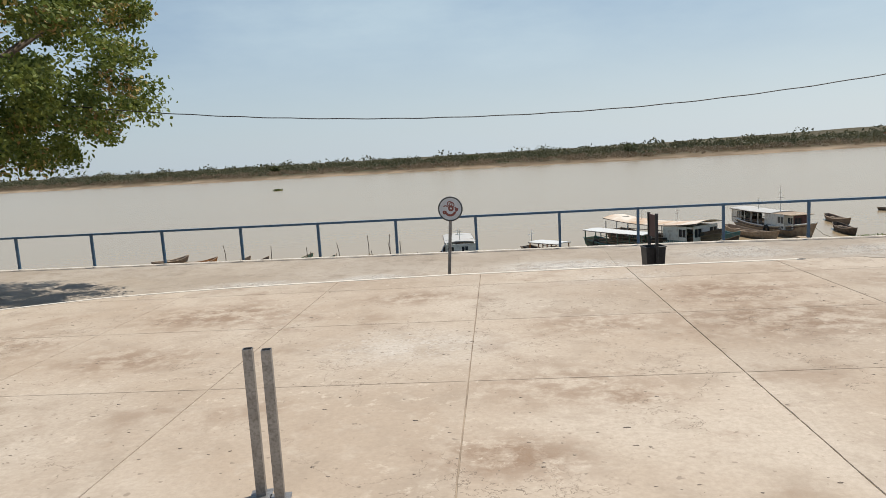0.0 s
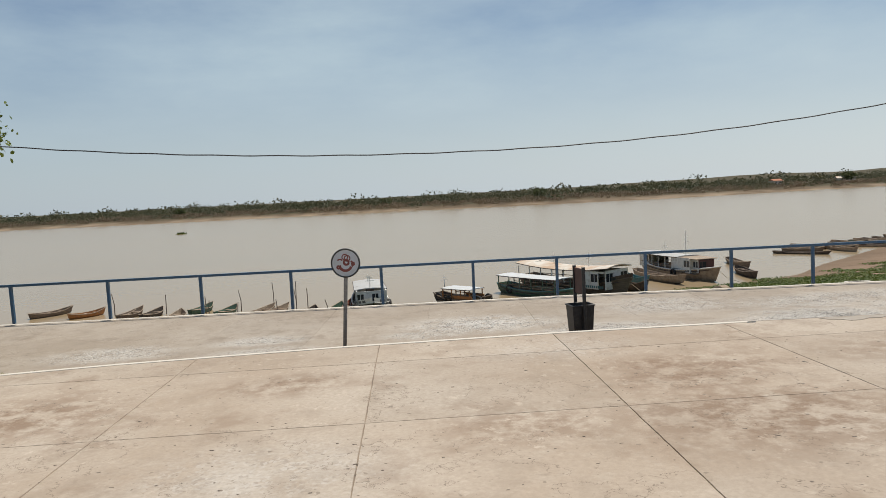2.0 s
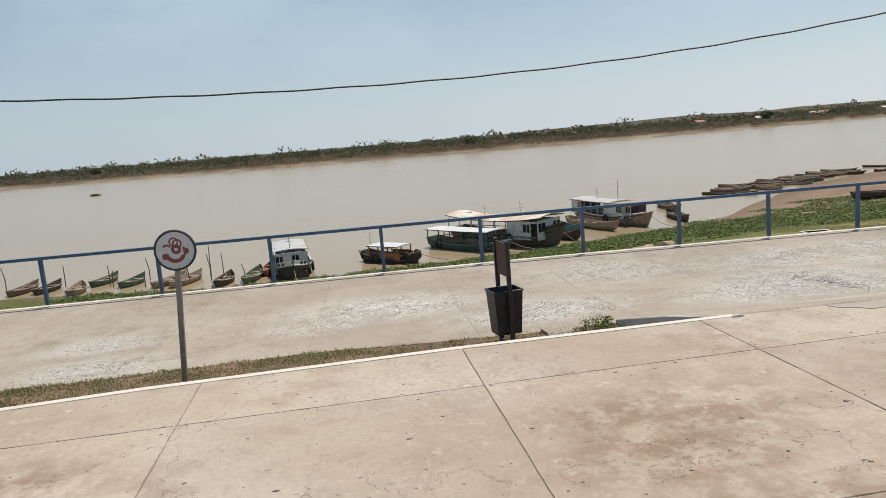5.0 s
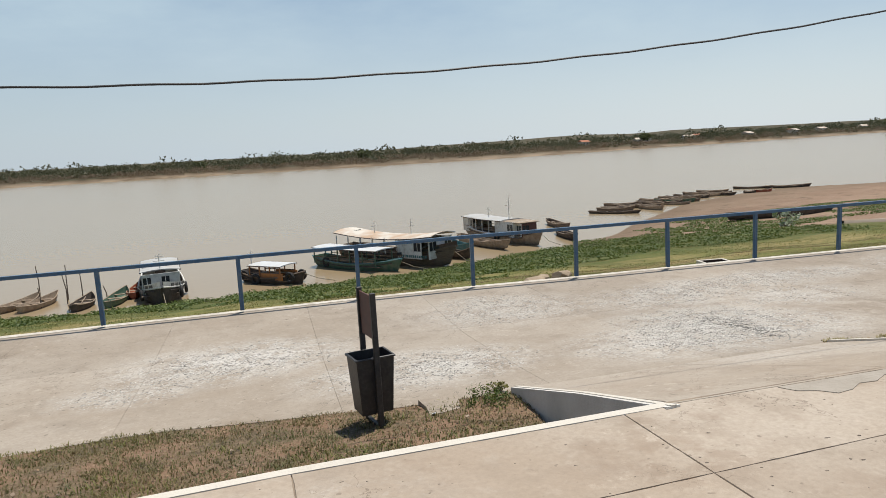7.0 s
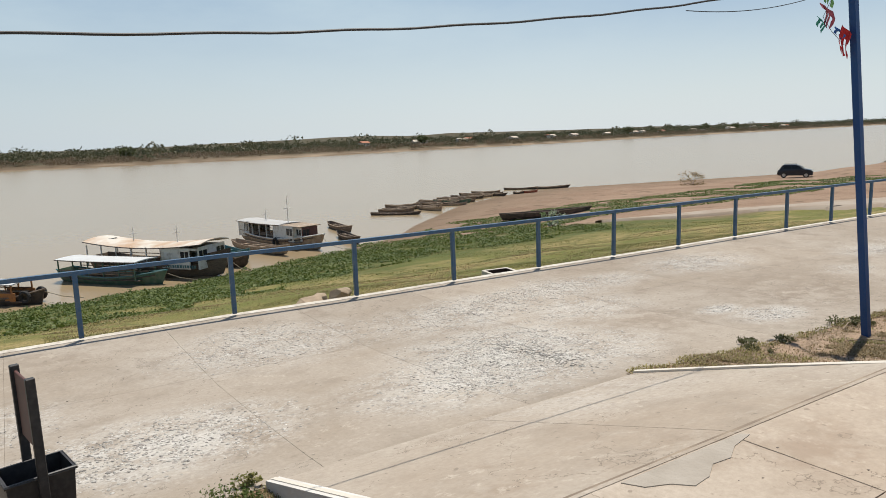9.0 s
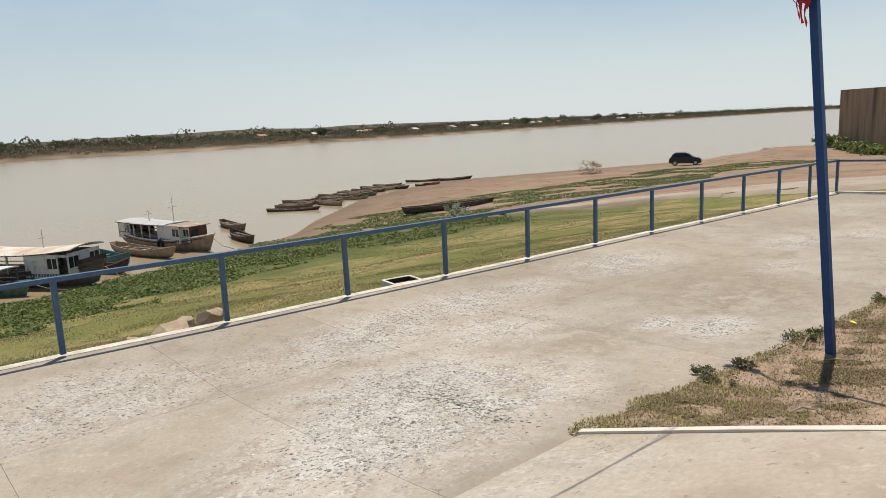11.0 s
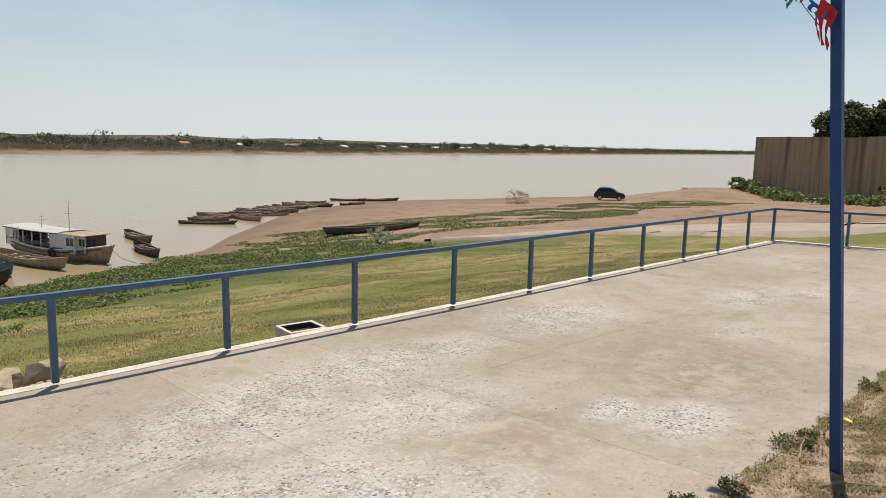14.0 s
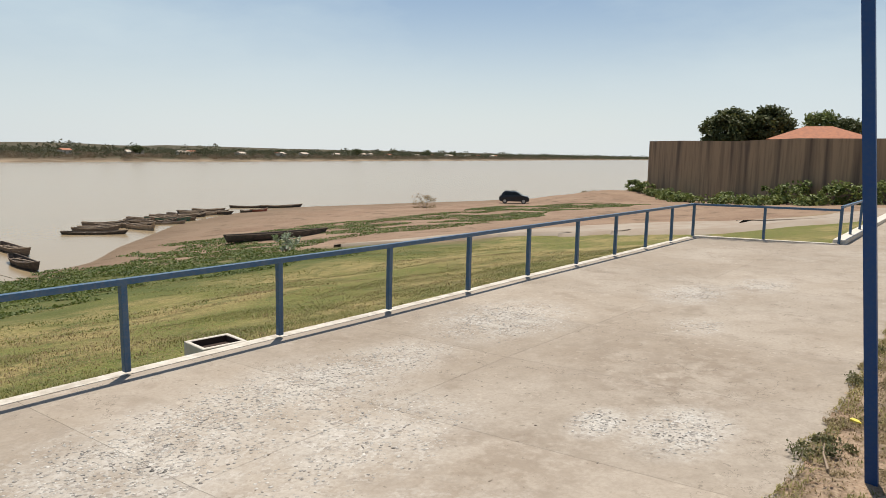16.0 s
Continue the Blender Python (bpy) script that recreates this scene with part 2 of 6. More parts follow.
M_SEAM = material("sand_filled_seam", (0.12, 0.095, 0.072), 0.95, second=(0.33, 0.285, 0.23), scale=1.1, detail=8, amount=1.0, low=0.42, high=0.60)
M_KERB = material("white_limewash", (0.61, 0.56, 0.48), 0.8, second=(0.45, 0.40, 0.33), scale=5, detail=8, amount=0.55, bump=0.3, low=0.5, high=0.75)
M_KERB_OLD = material("old_limewash", (0.56, 0.51, 0.43), 0.85, second=(0.36, 0.31, 0.25), scale=4, detail=8, amount=0.7, fine=(0.68, 0.65, 0.58), fine_scale=9, fine_amount=0.6, bump=0.3)
M_CEMENT = material("grey_cement_render", (0.66, 0.63, 0.58), 0.9, second=(0.46, 0.43, 0.39), scale=2.5, amount=0.6, bump=0.3, bump_scale=30)
M_BLUE = material("blue_enamel_paint", (0.025, 0.092, 0.185), 0.32, second=(0.07, 0.13, 0.19), scale=9, amount=0.6, fine=(0.15, 0.14, 0.13), fine_scale=40, fine_amount=0.35, bump=0.08)
M_NAVY = material("navy_enamel_paint", (0.010, 0.056, 0.185), 0.5, second=(0.018, 0.068, 0.18), scale=7, amount=0.6, fine=(0.10, 0.10, 0.12), fine_scale=40, fine_amount=0.12, bump=0.06, spec=0.35)
M_DUST = material("pale_dusty_earth", (0.33, 0.23, 0.155), 0.95, second=(0.12, 0.085, 0.052), scale=3.4, detail=9, amount=0.9, fine=(0.46, 0.36, 0.25), fine_scale=30, fine_amount=0.5, bump=0.7, bump_scale=30)
M_SOIL = material("dry_soil_turf", (0.21, 0.125, 0.075), 0.95, second=(0.08, 0.065, 0.035), scale=2.2, detail=8, amount=0.8, fine=(0.28, 0.21, 0.13), fine_scale=25, fine_amount=0.5, bump=0.7, bump_scale=30)

# ---------------- mesh helpers ----------------
def mesh_of(bm, name, mats, smooth=False):
    me = bpy.data.meshes.new(name)
    bm.to_mesh(me)
    bm.free()
    for m in mats if isinstance(mats, (list, tuple)) else [mats]:
        me.materials.append(m)
    if smooth:
        for p in me.polygons:
            p.use_smooth = True
    return me


def part(name, bm, mat, parent=None, label="", smooth=False):
    ob = new(name, mesh_of(bm, name, mat, smooth))
    ob.parent = parent
    if label:
        ob["label"] = label
    return ob


def thing(name, label, category, place=(0, 0, 0), turn=0.0, group="", kind=""):
    ob = new(name)
    ob.empty_display_size = 0.1
    ob.matrix_basis = pose(*place, 0, 0, turn)
    return tagged(ob, label, category, group, kind)


def box(bm, c, size, m=None, bevel=0.0):
    r = bmesh.ops.create_cube(bm, size=1.0)
    vs = r["verts"]
    bmesh.ops.scale(bm, vec=size, verts=vs)
    if bevel:
        es = list({e for v in vs for e in v.link_edges})
        vs = bmesh.ops.bevel(bm, geom=es, offset=bevel, segments=1, affect="EDGES")["verts"]
    bmesh.ops.translate(bm, vec=c, verts=vs)
    if m is not None:
        bmesh.ops.transform(bm, matrix=m, verts=vs)
    return vs


def tube(bm, pts, r, seg=8, r2=None, cap=True):
    """A round bar along points, tapering from r to r2."""
    pts = [Vector(p) for p in pts]
    r2 = r if r2 is None else r2
    rings = []
    for i, p in enumerate(pts):
        d = (pts[min(i + 1, len(pts) - 1)] - pts[max(i - 1, 0)]).normalized()
        a = d.orthogonal().normalized() if i == 0 else (prev - d * prev.dot(d)).normalized()
        prev = a
        b = d.cross(a)
        rr = r + (r2 - r) * i / max(1, len(pts) - 1)
        rings.append([bm.verts.new(p + (a * math.cos(2 * math.pi * k / seg) + b * math.sin(2 * math.pi * k / seg)) * rr) for k in range(seg)])
    for q, w in zip(rings, rings[1:]):
        for k in range(seg):
            bm.faces.new((q[k], q[(k + 1) % seg], w[(k + 1) % seg], w[k]))
    if cap:
        bm.faces.new(rings[0][::-1])
        bm.faces.new(rings[-1])


def bar(bm, p, q, w, h):
    """A square bar from p to q."""
    p, q = Vector(p), Vector(q)
    d = q - p
    m = Matrix.Translation((p + q) / 2) @ d.to_track_quat("Y", "Z").to_matrix().to_4x4()
    box(bm, (0, 0, 0), (w, d.length, h), m)


def prism(bm, outline, z0, z1):
    """An upright block over an outline; z0 and z1 are numbers or functions of x, y."""
    f0 = z0 if callable(z0) else (lambda x, y: z0)
    f1 = z1 if callable(z1) else (lambda x, y: z1)
    lo = [bm.verts.new((x, y, f0(x, y))) for x, y in outline]
    hi = [bm.verts.new((x, y, f1(x, y))) for x, y in outline]
    n = len(outline)
    bm.faces.new(hi)
    bm.faces.new(lo[::-1])
    for i in range(n):
        bm.faces.new((lo[i], lo[(i + 1) % n], hi[(i + 1) % n], hi[i]))


# ---------------- the plan ----------------
WATER = -6.0
NEAR_SHORE = [(-3000, 320), (-300, 85), (-60, 54), (-20, 48.5), (-8, 44.6), (0, 45.6), (10, 47.0), (20, 50.5), (28, 54.5), (33, 60), (45, 71),
              (57, 77.5), (68, 79.5), (84, 75), (103, 69), (125, 60), (300, 112), (3000, 900)]
FAR_SHORE = [(-3000, 900), (-420, 432), (-200, 380), (0, 348), (120, 340), (300, 364), (480, 402), (700, 440), (900, 480), (1200, 540), (3000, 800)]
PLAZA = [(-300, 17.5), (6, 17.32), (25.7, 16.5), (26.7, 12.8), (45, 12.4), (80, 0), (300, -60)]


def along(pts, x):
    return np.interp(x, [p[0] for p in pts], [p[1] for p in pts])


def reach(pts, x, y):
    """Distance to a polyline."""
    best = np.full(np.shape(x), 1e9)
    for (ax, ay), (bx, by) in zip(pts, pts[1:]):
        k = np.clip(((x - ax) * (bx - ax) + (y - ay) * (by - ay)) / ((bx - ax) ** 2 + (by - ay) ** 2), 0, 1)
        best = np.minimum(best, np.hypot(x - ax - k * (bx - ax), y - ay - k * (by - ay)))
    return best


def smooth_noise(x, y, s):
    return (np.sin(x / s * 1.7 + 0.6 * np.sin(y / s * 1.3)) + np.sin(y / s * 1.9 + 0.8 * np.sin(x / s * 1.1 + 2)) + np.sin((x + y) / s * 2.7 + 1)) / 3


def ground_z(x, y):
    x, y = np.asarray(x, float), np.asarray(y, float)
    dn, df, dp = reach(NEAR_SHORE, x, y), reach(FAR_SHORE, x, y), reach(PLAZA, x, y)
    s = dp / (dp + dn + 1e-6)
    dune = 1.5 * np.exp(-((x - 106) / 13) ** 2 - ((y - 52) / 9) ** 2)
    bank = -1.0 - 5.0 * s ** (0.93 - 0.24 * np.clip((x - 25) / 25, 0, 1)) + dune + 0.10 * smooth_noise(x, y, 2.2) * np.clip(dp / 4, 0, 1) * np.clip(dn / 6, 0.1, 1)
    bed = WATER - 2.0 * np.clip(np.minimum(dn, df) / 12, 0, 1)
    over = WATER + 2.2 * np.clip(df / 14, 0, 1) ** 0.6 + 0.0012 * df + 0.4 * smooth_noise(x, y, 18) * np.clip(df / 20, 0, 1)
    hill = np.clip((df - 900) / 1000, 0, 1) * (10 + 8 * smooth_noise(x, y, 260)) * np.clip((x - 450) / 700, 0.0, 1)
    z = np.where(y < along(NEAR_SHORE, x), bank, np.where(y < along(FAR_SHORE, x), bed, over + hill))
    return np.where(y < along(PLAZA, x), -1.7, z)


def pave_z(x, y):
    edge = float(np.interp(x, [7.5, 10.0], [-0.58, -0.755]))
    near = edge + (-0.87 - edge) * min(1.0, max(0.0, (y - 11.2) / 3.3)) ** 0.8
    west = -0.80 - 0.07 * min(1.0, max(0.0, (y - 12.0) / 2.5))
    w = min(1.0, max(0.0, (x - 0.6) / 3.3))
    return west + (near - west) * w * w * (3 - 2 * w)


def ramp_z(x, y):
    return max(-0.58, min(0.0, -0.27 * (y - 9.22)))


BED_X = [-60, -13, -8, -5.5, -2.3, 0.7, 1.7, 2.4, 3.1, 4.03, 4.04, 7.5, 7.51, 10.1, 14.5, 26.6]
BED_Y = [4.0, 9.0, 11.9, 12.0, 12.0, 12.2, 11.95, 11.75, 11.45, 11.32, 11.26, 11.26, 11.42, 11.42, 11.2, 10.7]


def strip_z(x, y):
    edge = float(np.interp(x, BED_X, BED_Y))
    low = float(np.interp(x, [p[0] for p in KERB_LINE], [p[1] for p in KERB_LINE]))
    f = min(1.0, max(0.0, (y - low) / max(0.2, edge - low)))
    z = -0.32 + (pave_z(x, edge) + 0.32 - 0.01) * f ** 0.7
    return z - 0.28 * max(0.0, 1 - abs(x - 4.1) / 1.0) * max(0.0, 1 - abs(y - 9.6) / 1.5)


POSTS = [(-16.0, 17.33), (-13.8, 17.33), (-11.5, 17.33), (-9.4, 17.33), (-7.14, 17.33), (-4.97, 17.33), (-2.86, 17.33), (-0.74, 17.33), (1.40, 17.33), (3.36, 17.32), (5.42, 17.27),
         (7.37, 17.13), (9.23, 17.06), (11.1, 16.985), (12.98, 16.89), (14.865, 16.82), (16.74, 16.77), (18.62, 16.69), (20.45, 16.62), (22.2, 16.55), (23.95, 16.49), (25.62, 16.42)]
FAR_POSTS = [(26.08, 14.66), (26.54, 12.90), (28.4, 12.84), (30.3, 12.78), (32.2, 12.72)]
KERB_LINE = [(-40, -20), (-22, -6), (-12, 3.4), (-8.2, 6.5), (-6.4, 7.58), (-5.2, 8.2), (-4.0, 8.5), (-2.9, 8.70), (-0.5, 8.99), (1.9, 9.15), (4.25, 9.22)]

# ---------------- ground sheet and river ----------------
def spread(fine_lo, fine_hi, step, far):
    core = np.arange(fine_lo, fine_hi + step / 2, step)
    out = step * np.cumsum(1.16 ** np.arange(1, 60))
    out = out[out < far]
    return np.concatenate([fine_lo - out[::-1], core, fine_hi + out])


M_GROUND = bpy.data.materials.new("river_bank_ground")
def ground_material(m):
    """Grass, dry turf, sand and red earth by height above the river and by noise."""
    m.use_nodes = True
    n, l = m.node_tree.nodes, m.node_tree.links
    b = n["Principled BSDF"]
    b.inputs["Roughness"].default_value = 0.95
    b.inputs["Specular IOR Level"].default_value = 0.2
    geo = n.new("ShaderNodeNewGeometry")
    sep = n.new("ShaderNodeSeparateXYZ")
    l.new(geo.outputs["Position"], sep.inputs[0])

    def noise_of(scale, detail=6.0):
        nz = n.new("ShaderNodeTexNoise")
        nz.inputs["Scale"].default_value, nz.inputs["Detail"].default_value = scale, detail
        l.new(geo.outputs["Position"], nz.inputs["Vector"])
        return nz.outputs["Fac"]

    def span(src, lo, hi):
        r = n.new("ShaderNodeMapRange")
        r.inputs["From Min"].default_value, r.inputs["From Max"].default_value = lo, hi
        l.new(src, r.inputs["Value"])
        return r.outputs["Result"]

    def mix(f, a, c):
        x = n.new("ShaderNodeMixRGB")
        for k, v in (("Fac", f), ("Color1", a), ("Color2", c)):
            if isinstance(v, tuple):
                x.inputs[k].default_value = (*v, 1)
            else:
                l.new(v, x.inputs[k])
        return x.outputs["Color"]

    def math_of(op, a, c):
        x = n.new("ShaderNodeMath")
        x.operation = op
        for i, v in enumerate((a, c)):
            if isinstance(v, (int, float)):
                x.inputs[i].default_value = v
            else:
                l.new(v, x.inputs[i])
        return x.outputs[0]
    grass = mix(span(noise_of(0.30, 8), 0.44, 0.58), (0.115, 0.135, 0.028), (0.31, 0.24, 0.105))
    grass = mix(span(noise_of(1.6, 6), 0.5, 0.66), grass, (0.075, 0.092, 0.024))
    grass = mix(span(noise_of(18, 5), 0.50, 0.68), grass, (0.055, 0.07, 0.018))
    grass = mix(span(noise_of(31, 4), 0.54, 0.70), grass, (0.36, 0.29, 0.13))
    grass = mix(span(noise_of(6, 4), 0.4, 0.75), grass, (0.17, 0.145, 0.05))
    lush = span(math_of("ADD", sep.outputs["Y"], math_of("MULTIPLY", math_of("SUBTRACT", noise_of(0.25, 7), 0.5), 14.0)), 29.5, 33.5)
    grass = mix(math_of("MULTIPLY", lush, 0.75), grass, (0.062, 0.082, 0.02))
    sand = mix(span(noise_of(0.25, 8), 0.4, 0.7), (0.275, 0.19, 0.13), (0.205, 0.13, 0.087))
    sand = mix(span(noise_of(9, 3), 0.5, 0.8), sand, (0.34, 0.245, 0.17))
    sand = mix(span(noise_of(0.7, 9), 0.56, 0.70), sand, (0.15, 0.105, 0.07))
    # beach lies to the east, along the water; turf to the west and near the plaza
    wob = math_of("MULTIPLY", math_of("SUBTRACT", noise_of(0.12, 6), 0.5), 16.0)
    line = math_of("ADD", math_of("MULTIPLY", sep.outputs["X"], 0.8), math_of("MULTIPLY", sep.outputs["Y"], 1.0))
    beach = span(math_of("ADD", line, wob), 63.0, 69.0)
    near = mix(beach, grass, sand)
    wet = span(sep.outputs["Z"], WATER + 0.75, WATER + 0.05)
    near = mix(math_of("MULTIPLY", wet, 0.6), near, (0.13, 0.095, 0.06))
    far_low = mix(span(noise_of(0.06, 8), 0.4, 0.6), (0.27, 0.205, 0.14), (0.15, 0.11, 0.07))
    far_top = mix(span(noise_of(0.04, 8), 0.4, 0.65), (0.095, 0.075, 0.045), (0.055, 0.052, 0.026))
    far = mix(span(sep.outputs["Z"], WATER + 0.6, WATER + 1.8), far_low, far_top)
    out = mix(span(sep.outputs["Y"], 200.0, 210.0), near, far)
    l.new(out, b.inputs["Base Color"])
    bp = n.new("ShaderNodeBump")
    bp.inputs["Strength"].default_value, bp.inputs["Distance"].default_value = 0.6, 0.08
    l.new(noise_of(7, 6), bp.inputs["Height"])
    l.new(bp.outputs["Normal"], b.inputs["Normal"])


ground_material(M_GROUND)
gx, gy = spread(-30, 130, 1.0, 3200), spread(12, 86, 0.9, 3200)
far_fill = np.arange(380, 560, 9.0)
gy = np.unique(np.concatenate([gy[gy < 380], far_fill, gy[gy > 565]]))
GX, GY = np.meshgrid(gx, gy)
GZ = ground_z(GX, GY)
nx, ny = len(gx), len(gy)
gv = np.stack([GX, GY, GZ], -1).reshape(-1, 3)
gi = np.arange(nx * ny).reshape(ny, nx)
gf = np.stack([gi[:-1, :-1], gi[:-1, 1:], gi[1:, 1:], gi[1:, :-1]], -1).reshape(-1, 4)
gme = bpy.data.meshes.new("ground")
gme.from_pydata(gv.tolist(), [], gf.tolist())
for p in gme.polygons:
    p.use_smooth = True
gme.materials.append(M_GROUND)
ground = tagged(new("ground", gme), "grassy river bank running down to a sandy earth beach", "ground", kind="structure")

M_WATER = bpy.data.materials.new("silty_river_water")
M_WATER.use_nodes = True
wmn, wml = M_WATER.node_tree.nodes, M_WATER.node_tree.links
wb = wmn["Principled BSDF"]
wb.inputs["Roughness"].default_value, wb.inputs["IOR"].default_value = 0.2, 1.33
wgeo = wmn.new("ShaderNodeNewGeometry")
wmp = wmn.new("ShaderNodeMapping")
wmp.inputs["Scale"].default_value = (0.5, 1.0, 1.0)
wml.new(wgeo.outputs["Position"], wmp.inputs["Vector"])
wsilt = wmn.new("ShaderNodeTexNoise")
wsilt.inputs["Scale"].default_value, wsilt.inputs["Detail"].default_value = 0.02, 5
wml.new(wmp.outputs["Vector"], wsilt.inputs["Vector"])
wcol = wmn.new("ShaderNodeMixRGB")
wcol.inputs["Color1"].default_value, wcol.inputs["Color2"].default_value = (0.335, 0.242, 0.140, 1), (0.30, 0.237, 0.152, 1)
wml.new(wsilt.outputs["Fac"], wcol.inputs["Fac"])
wml.new(wcol.outputs["Color"], wb.inputs["Base Color"])
wrip = wmn.new("ShaderNodeTexNoise")
wrip.inputs["Scale"].default_value, wrip.inputs["Detail"].default_value = 1.6, 4
wml.new(wmp.outputs["Vector"], wrip.inputs["Vector"])
wbump = wmn.new("ShaderNodeBump")
wbump.inputs["Strength"].default_value, wbump.inputs["Distance"].default_value = 0.18, 0.05
wml.new(wrip.outputs["Fac"], wbump.inputs["Height"])
wml.new(wbump.outputs["Normal"], wb.inputs["Normal"])
bm = bmesh.new()
vs = [bm.verts.new(p) for p in ((-3100, 20, WATER), (3100, 20, WATER), (3100, 3100, WATER), (-3100, 3100, WATER))]
bm.faces.new(vs)
tagged(part("water", bm, M_WATER), "wide calm silty brown river", "river", kind="structure")

# ---------------- railing along the river ----------------
RAIL_H = 0.945


def rail_run(pts, z):
    run = thing("railing", "blue painted square-tube steel railing on a low kerb", "railing", (pts[0][0], pts[0][1], z))
    ox, oy = pts[0]
    bmp = bmesh.new()
    box(bmp, (0, 0, RAIL_H / 2), (0.066, 0.066, RAIL_H - 0.05), bevel=0.006)
    post_mesh = mesh_of(bmp, "post", M_BLUE)
    for k, (x, y) in enumerate(pts):
        p = new("post", post_mesh)
        p.parent = run
        p.matrix_basis = pose(x - ox, y - oy, 0, random.uniform(-0.5, 0.5), random.uniform(-0.5, 0.5), -2)
    for (ax, ay), (bx, by) in zip(pts, pts[1:]):
        bm = bmesh.new()
        bar(bm, (ax - ox, ay - oy, RAIL_H - 0.025), (bx - ox, by - oy, RAIL_H - 0.025), 0.072, 0.056)
        part("top_rail", bm, M_BLUE, run)
    return run


rail_run(POSTS, -0.858)
rail_run([POSTS[-1]] + FAR_POSTS[:2], -0.86)
rail_run(FAR_POSTS[1:], -0.775)

# ---------------- terrace, pavement, ramp ----------------
def strip_between(line, inner, outer, lift, drop, name, label, mat):
    """A kerb that follows a line: inner and outer are offsets to its two sides."""
    bm = bmesh.new()
    pts = [Vector((x, y, 0)) for x, y in line]
    rows = []
    for i, p in enumerate(pts):
        d = (pts[min(i + 1, len(pts) - 1)] - pts[max(i - 1, 0)]).normalized()
        s = Vector((-d.y, d.x, 0))
        a, b = p + s * inner, p + s * outer
        rows.append([bm.verts.new((q.x, q.y, f(q.x, q.y))) for q, f in ((a, drop), (a, lift), (b, lift), (b, drop))])
    for q, w in zip(rows, rows[1:]):
        for k in range(3):
            bm.faces.new((q[k], w[k], w[k + 1], q[k + 1]))
    bm.faces.new(rows[0])
    bm.faces.new(rows[-1][::-1])
    bmesh.ops.recalc_face_normals(bm, faces=bm.faces)
    return tagged(part(name, bm, mat), label, "kerb", kind="structure")


RAIL_LINE = [(-60, 17.33)] + POSTS[1:]
strip_between(RAIL_LINE, 0.0, 0.15, lambda x, y: -0.864, lambda x, y: -1.6, "kerb_river", "worn white-painted concrete kerb under the railing", M_KERB_OLD)
strip_between([POSTS[-1]] + FAR_POSTS[:2], -0.08, 0.08, lambda x, y: -0.82, lambda x, y: -1.6, "kerb_end", "worn white-painted concrete kerb under the railing", M_KERB_OLD)
strip_between(FAR_POSTS[1:] + [(60, 11.8)], -0.15, 0.15, lambda x, y: -0.72, lambda x, y: -1.9, "kerb_side", "white-painted concrete kerb under the railing", M_KERB)
strip_between(KERB_LINE, -0.07, 0.0, lambda x, y: 0.004, lambda x, y: -0.9, "kerb_terrace", "white-painted kerb along the edge of the upper terrace", M_KERB)

# beds under the slabs, showing in the joints
bm = bmesh.new()
prism(bm, [(-60, -60), (70, -60), (70, -14), (30, 2), (12, 9.2), (7.9, 9.24), (4.2, 9.24), (4.19, 9.14), (1.9, 9.06), (-0.5, 8.9), (-2.9, 8.62), (-5.2, 8.1), (-6.4, 7.5), (-8.2, 6.4), (-12, 3.3), (-22, -6.1), (-40, -20.1), (-60, -30)], -1.2, -0.007)
tagged(part("terrace_bed", bm, M_JOINT), "concrete bed of the upper terrace", "floor", kind="structure")
terrace = thing("terrace", "sun-bleached concrete slab terrace with dark joints and brown stains", "pavement", (0.06, 6.234, 0), 2.6, kind="structure")
pavement = thing("pavement", "weathered concrete promenade with exposed gravel patches", "pavement", (0, 0, 0), 0, kind="structure")


def clip_poly(poly, inside_line):
    """Keep the part of a convex outline to the right of a directed segment."""
    (ax, ay), (bx, by) = inside_line
    side = lambda p: (bx - ax) * (p[1] - ay) - (by - ay) * (p[0] - ax)
    out = []
    for i, p in enumerate(poly):
        q = poly[(i + 1) % len(poly)]
        sp, sq = side(p), side(q)
        if sp <= 0:
            out.append(p)
        if (sp < 0) != (sq < 0) and sp != sq:
            k = sp / (sp - sq)
            out.append((p[0] + k * (q[0] - p[0]), p[1] + k * (q[1] - p[1])))
    return out


def slab(name, parent, outline, z, thick, mat, m=None):
    """One cast slab with worn, crumbling edges."""
    bm = bmesh.new()
    ragged, wear = [], random.Random(len(parent.children) + 7)
    for (ax, ay), (bx, by) in zip(outline, outline[1:] + outline[:1]):
        length = math.hypot(bx - ax, by - ay)
        steps = max(1, int(length / 0.09))
        for k in range(steps):
            f = (k + (wear.uniform(-0.3, 0.3) if k else 0)) / steps
            bite = wear.uniform(0, 0.0045) * (1 if 0 < k else 0)
            ragged.append((ax + (bx - ax) * f - (by - ay) / length * bite, ay + (by - ay) * f + (bx - ax) / length * bite))
    if m is None and z(*outline[0]) == z(*outline[2]):
        outline = ragged
    cx, cy = sum(p[0] for p in outline) / len(outline), sum(p[1] for p in outline) / len(outline)
    inner = [(x + (cx - x) * 0.0022, y + (cy - y) * 0.0022) for x, y in outline]
    top = [bm.verts.new((x, y, z(x, y))) for x, y in inner]
    rim = [bm.verts.new((x, y, z(x, y) - 0.005)) for x, y in outline]
    low = [bm.verts.new((x, y, z(x, y) - thick)) for x, y in outline]
    n = len(outline)
    bm.faces.new(top)
    for a, b in ((top, rim), (rim, low)):
        for i in range(n):
            bm.faces.new((b[i], b[(i + 1) % n], a[(i + 1) % n], a[i]))
    if m is not None:
        bmesh.ops.transform(bm, matrix=m, verts=bm.verts)
    return part(name, bm, mat, parent)


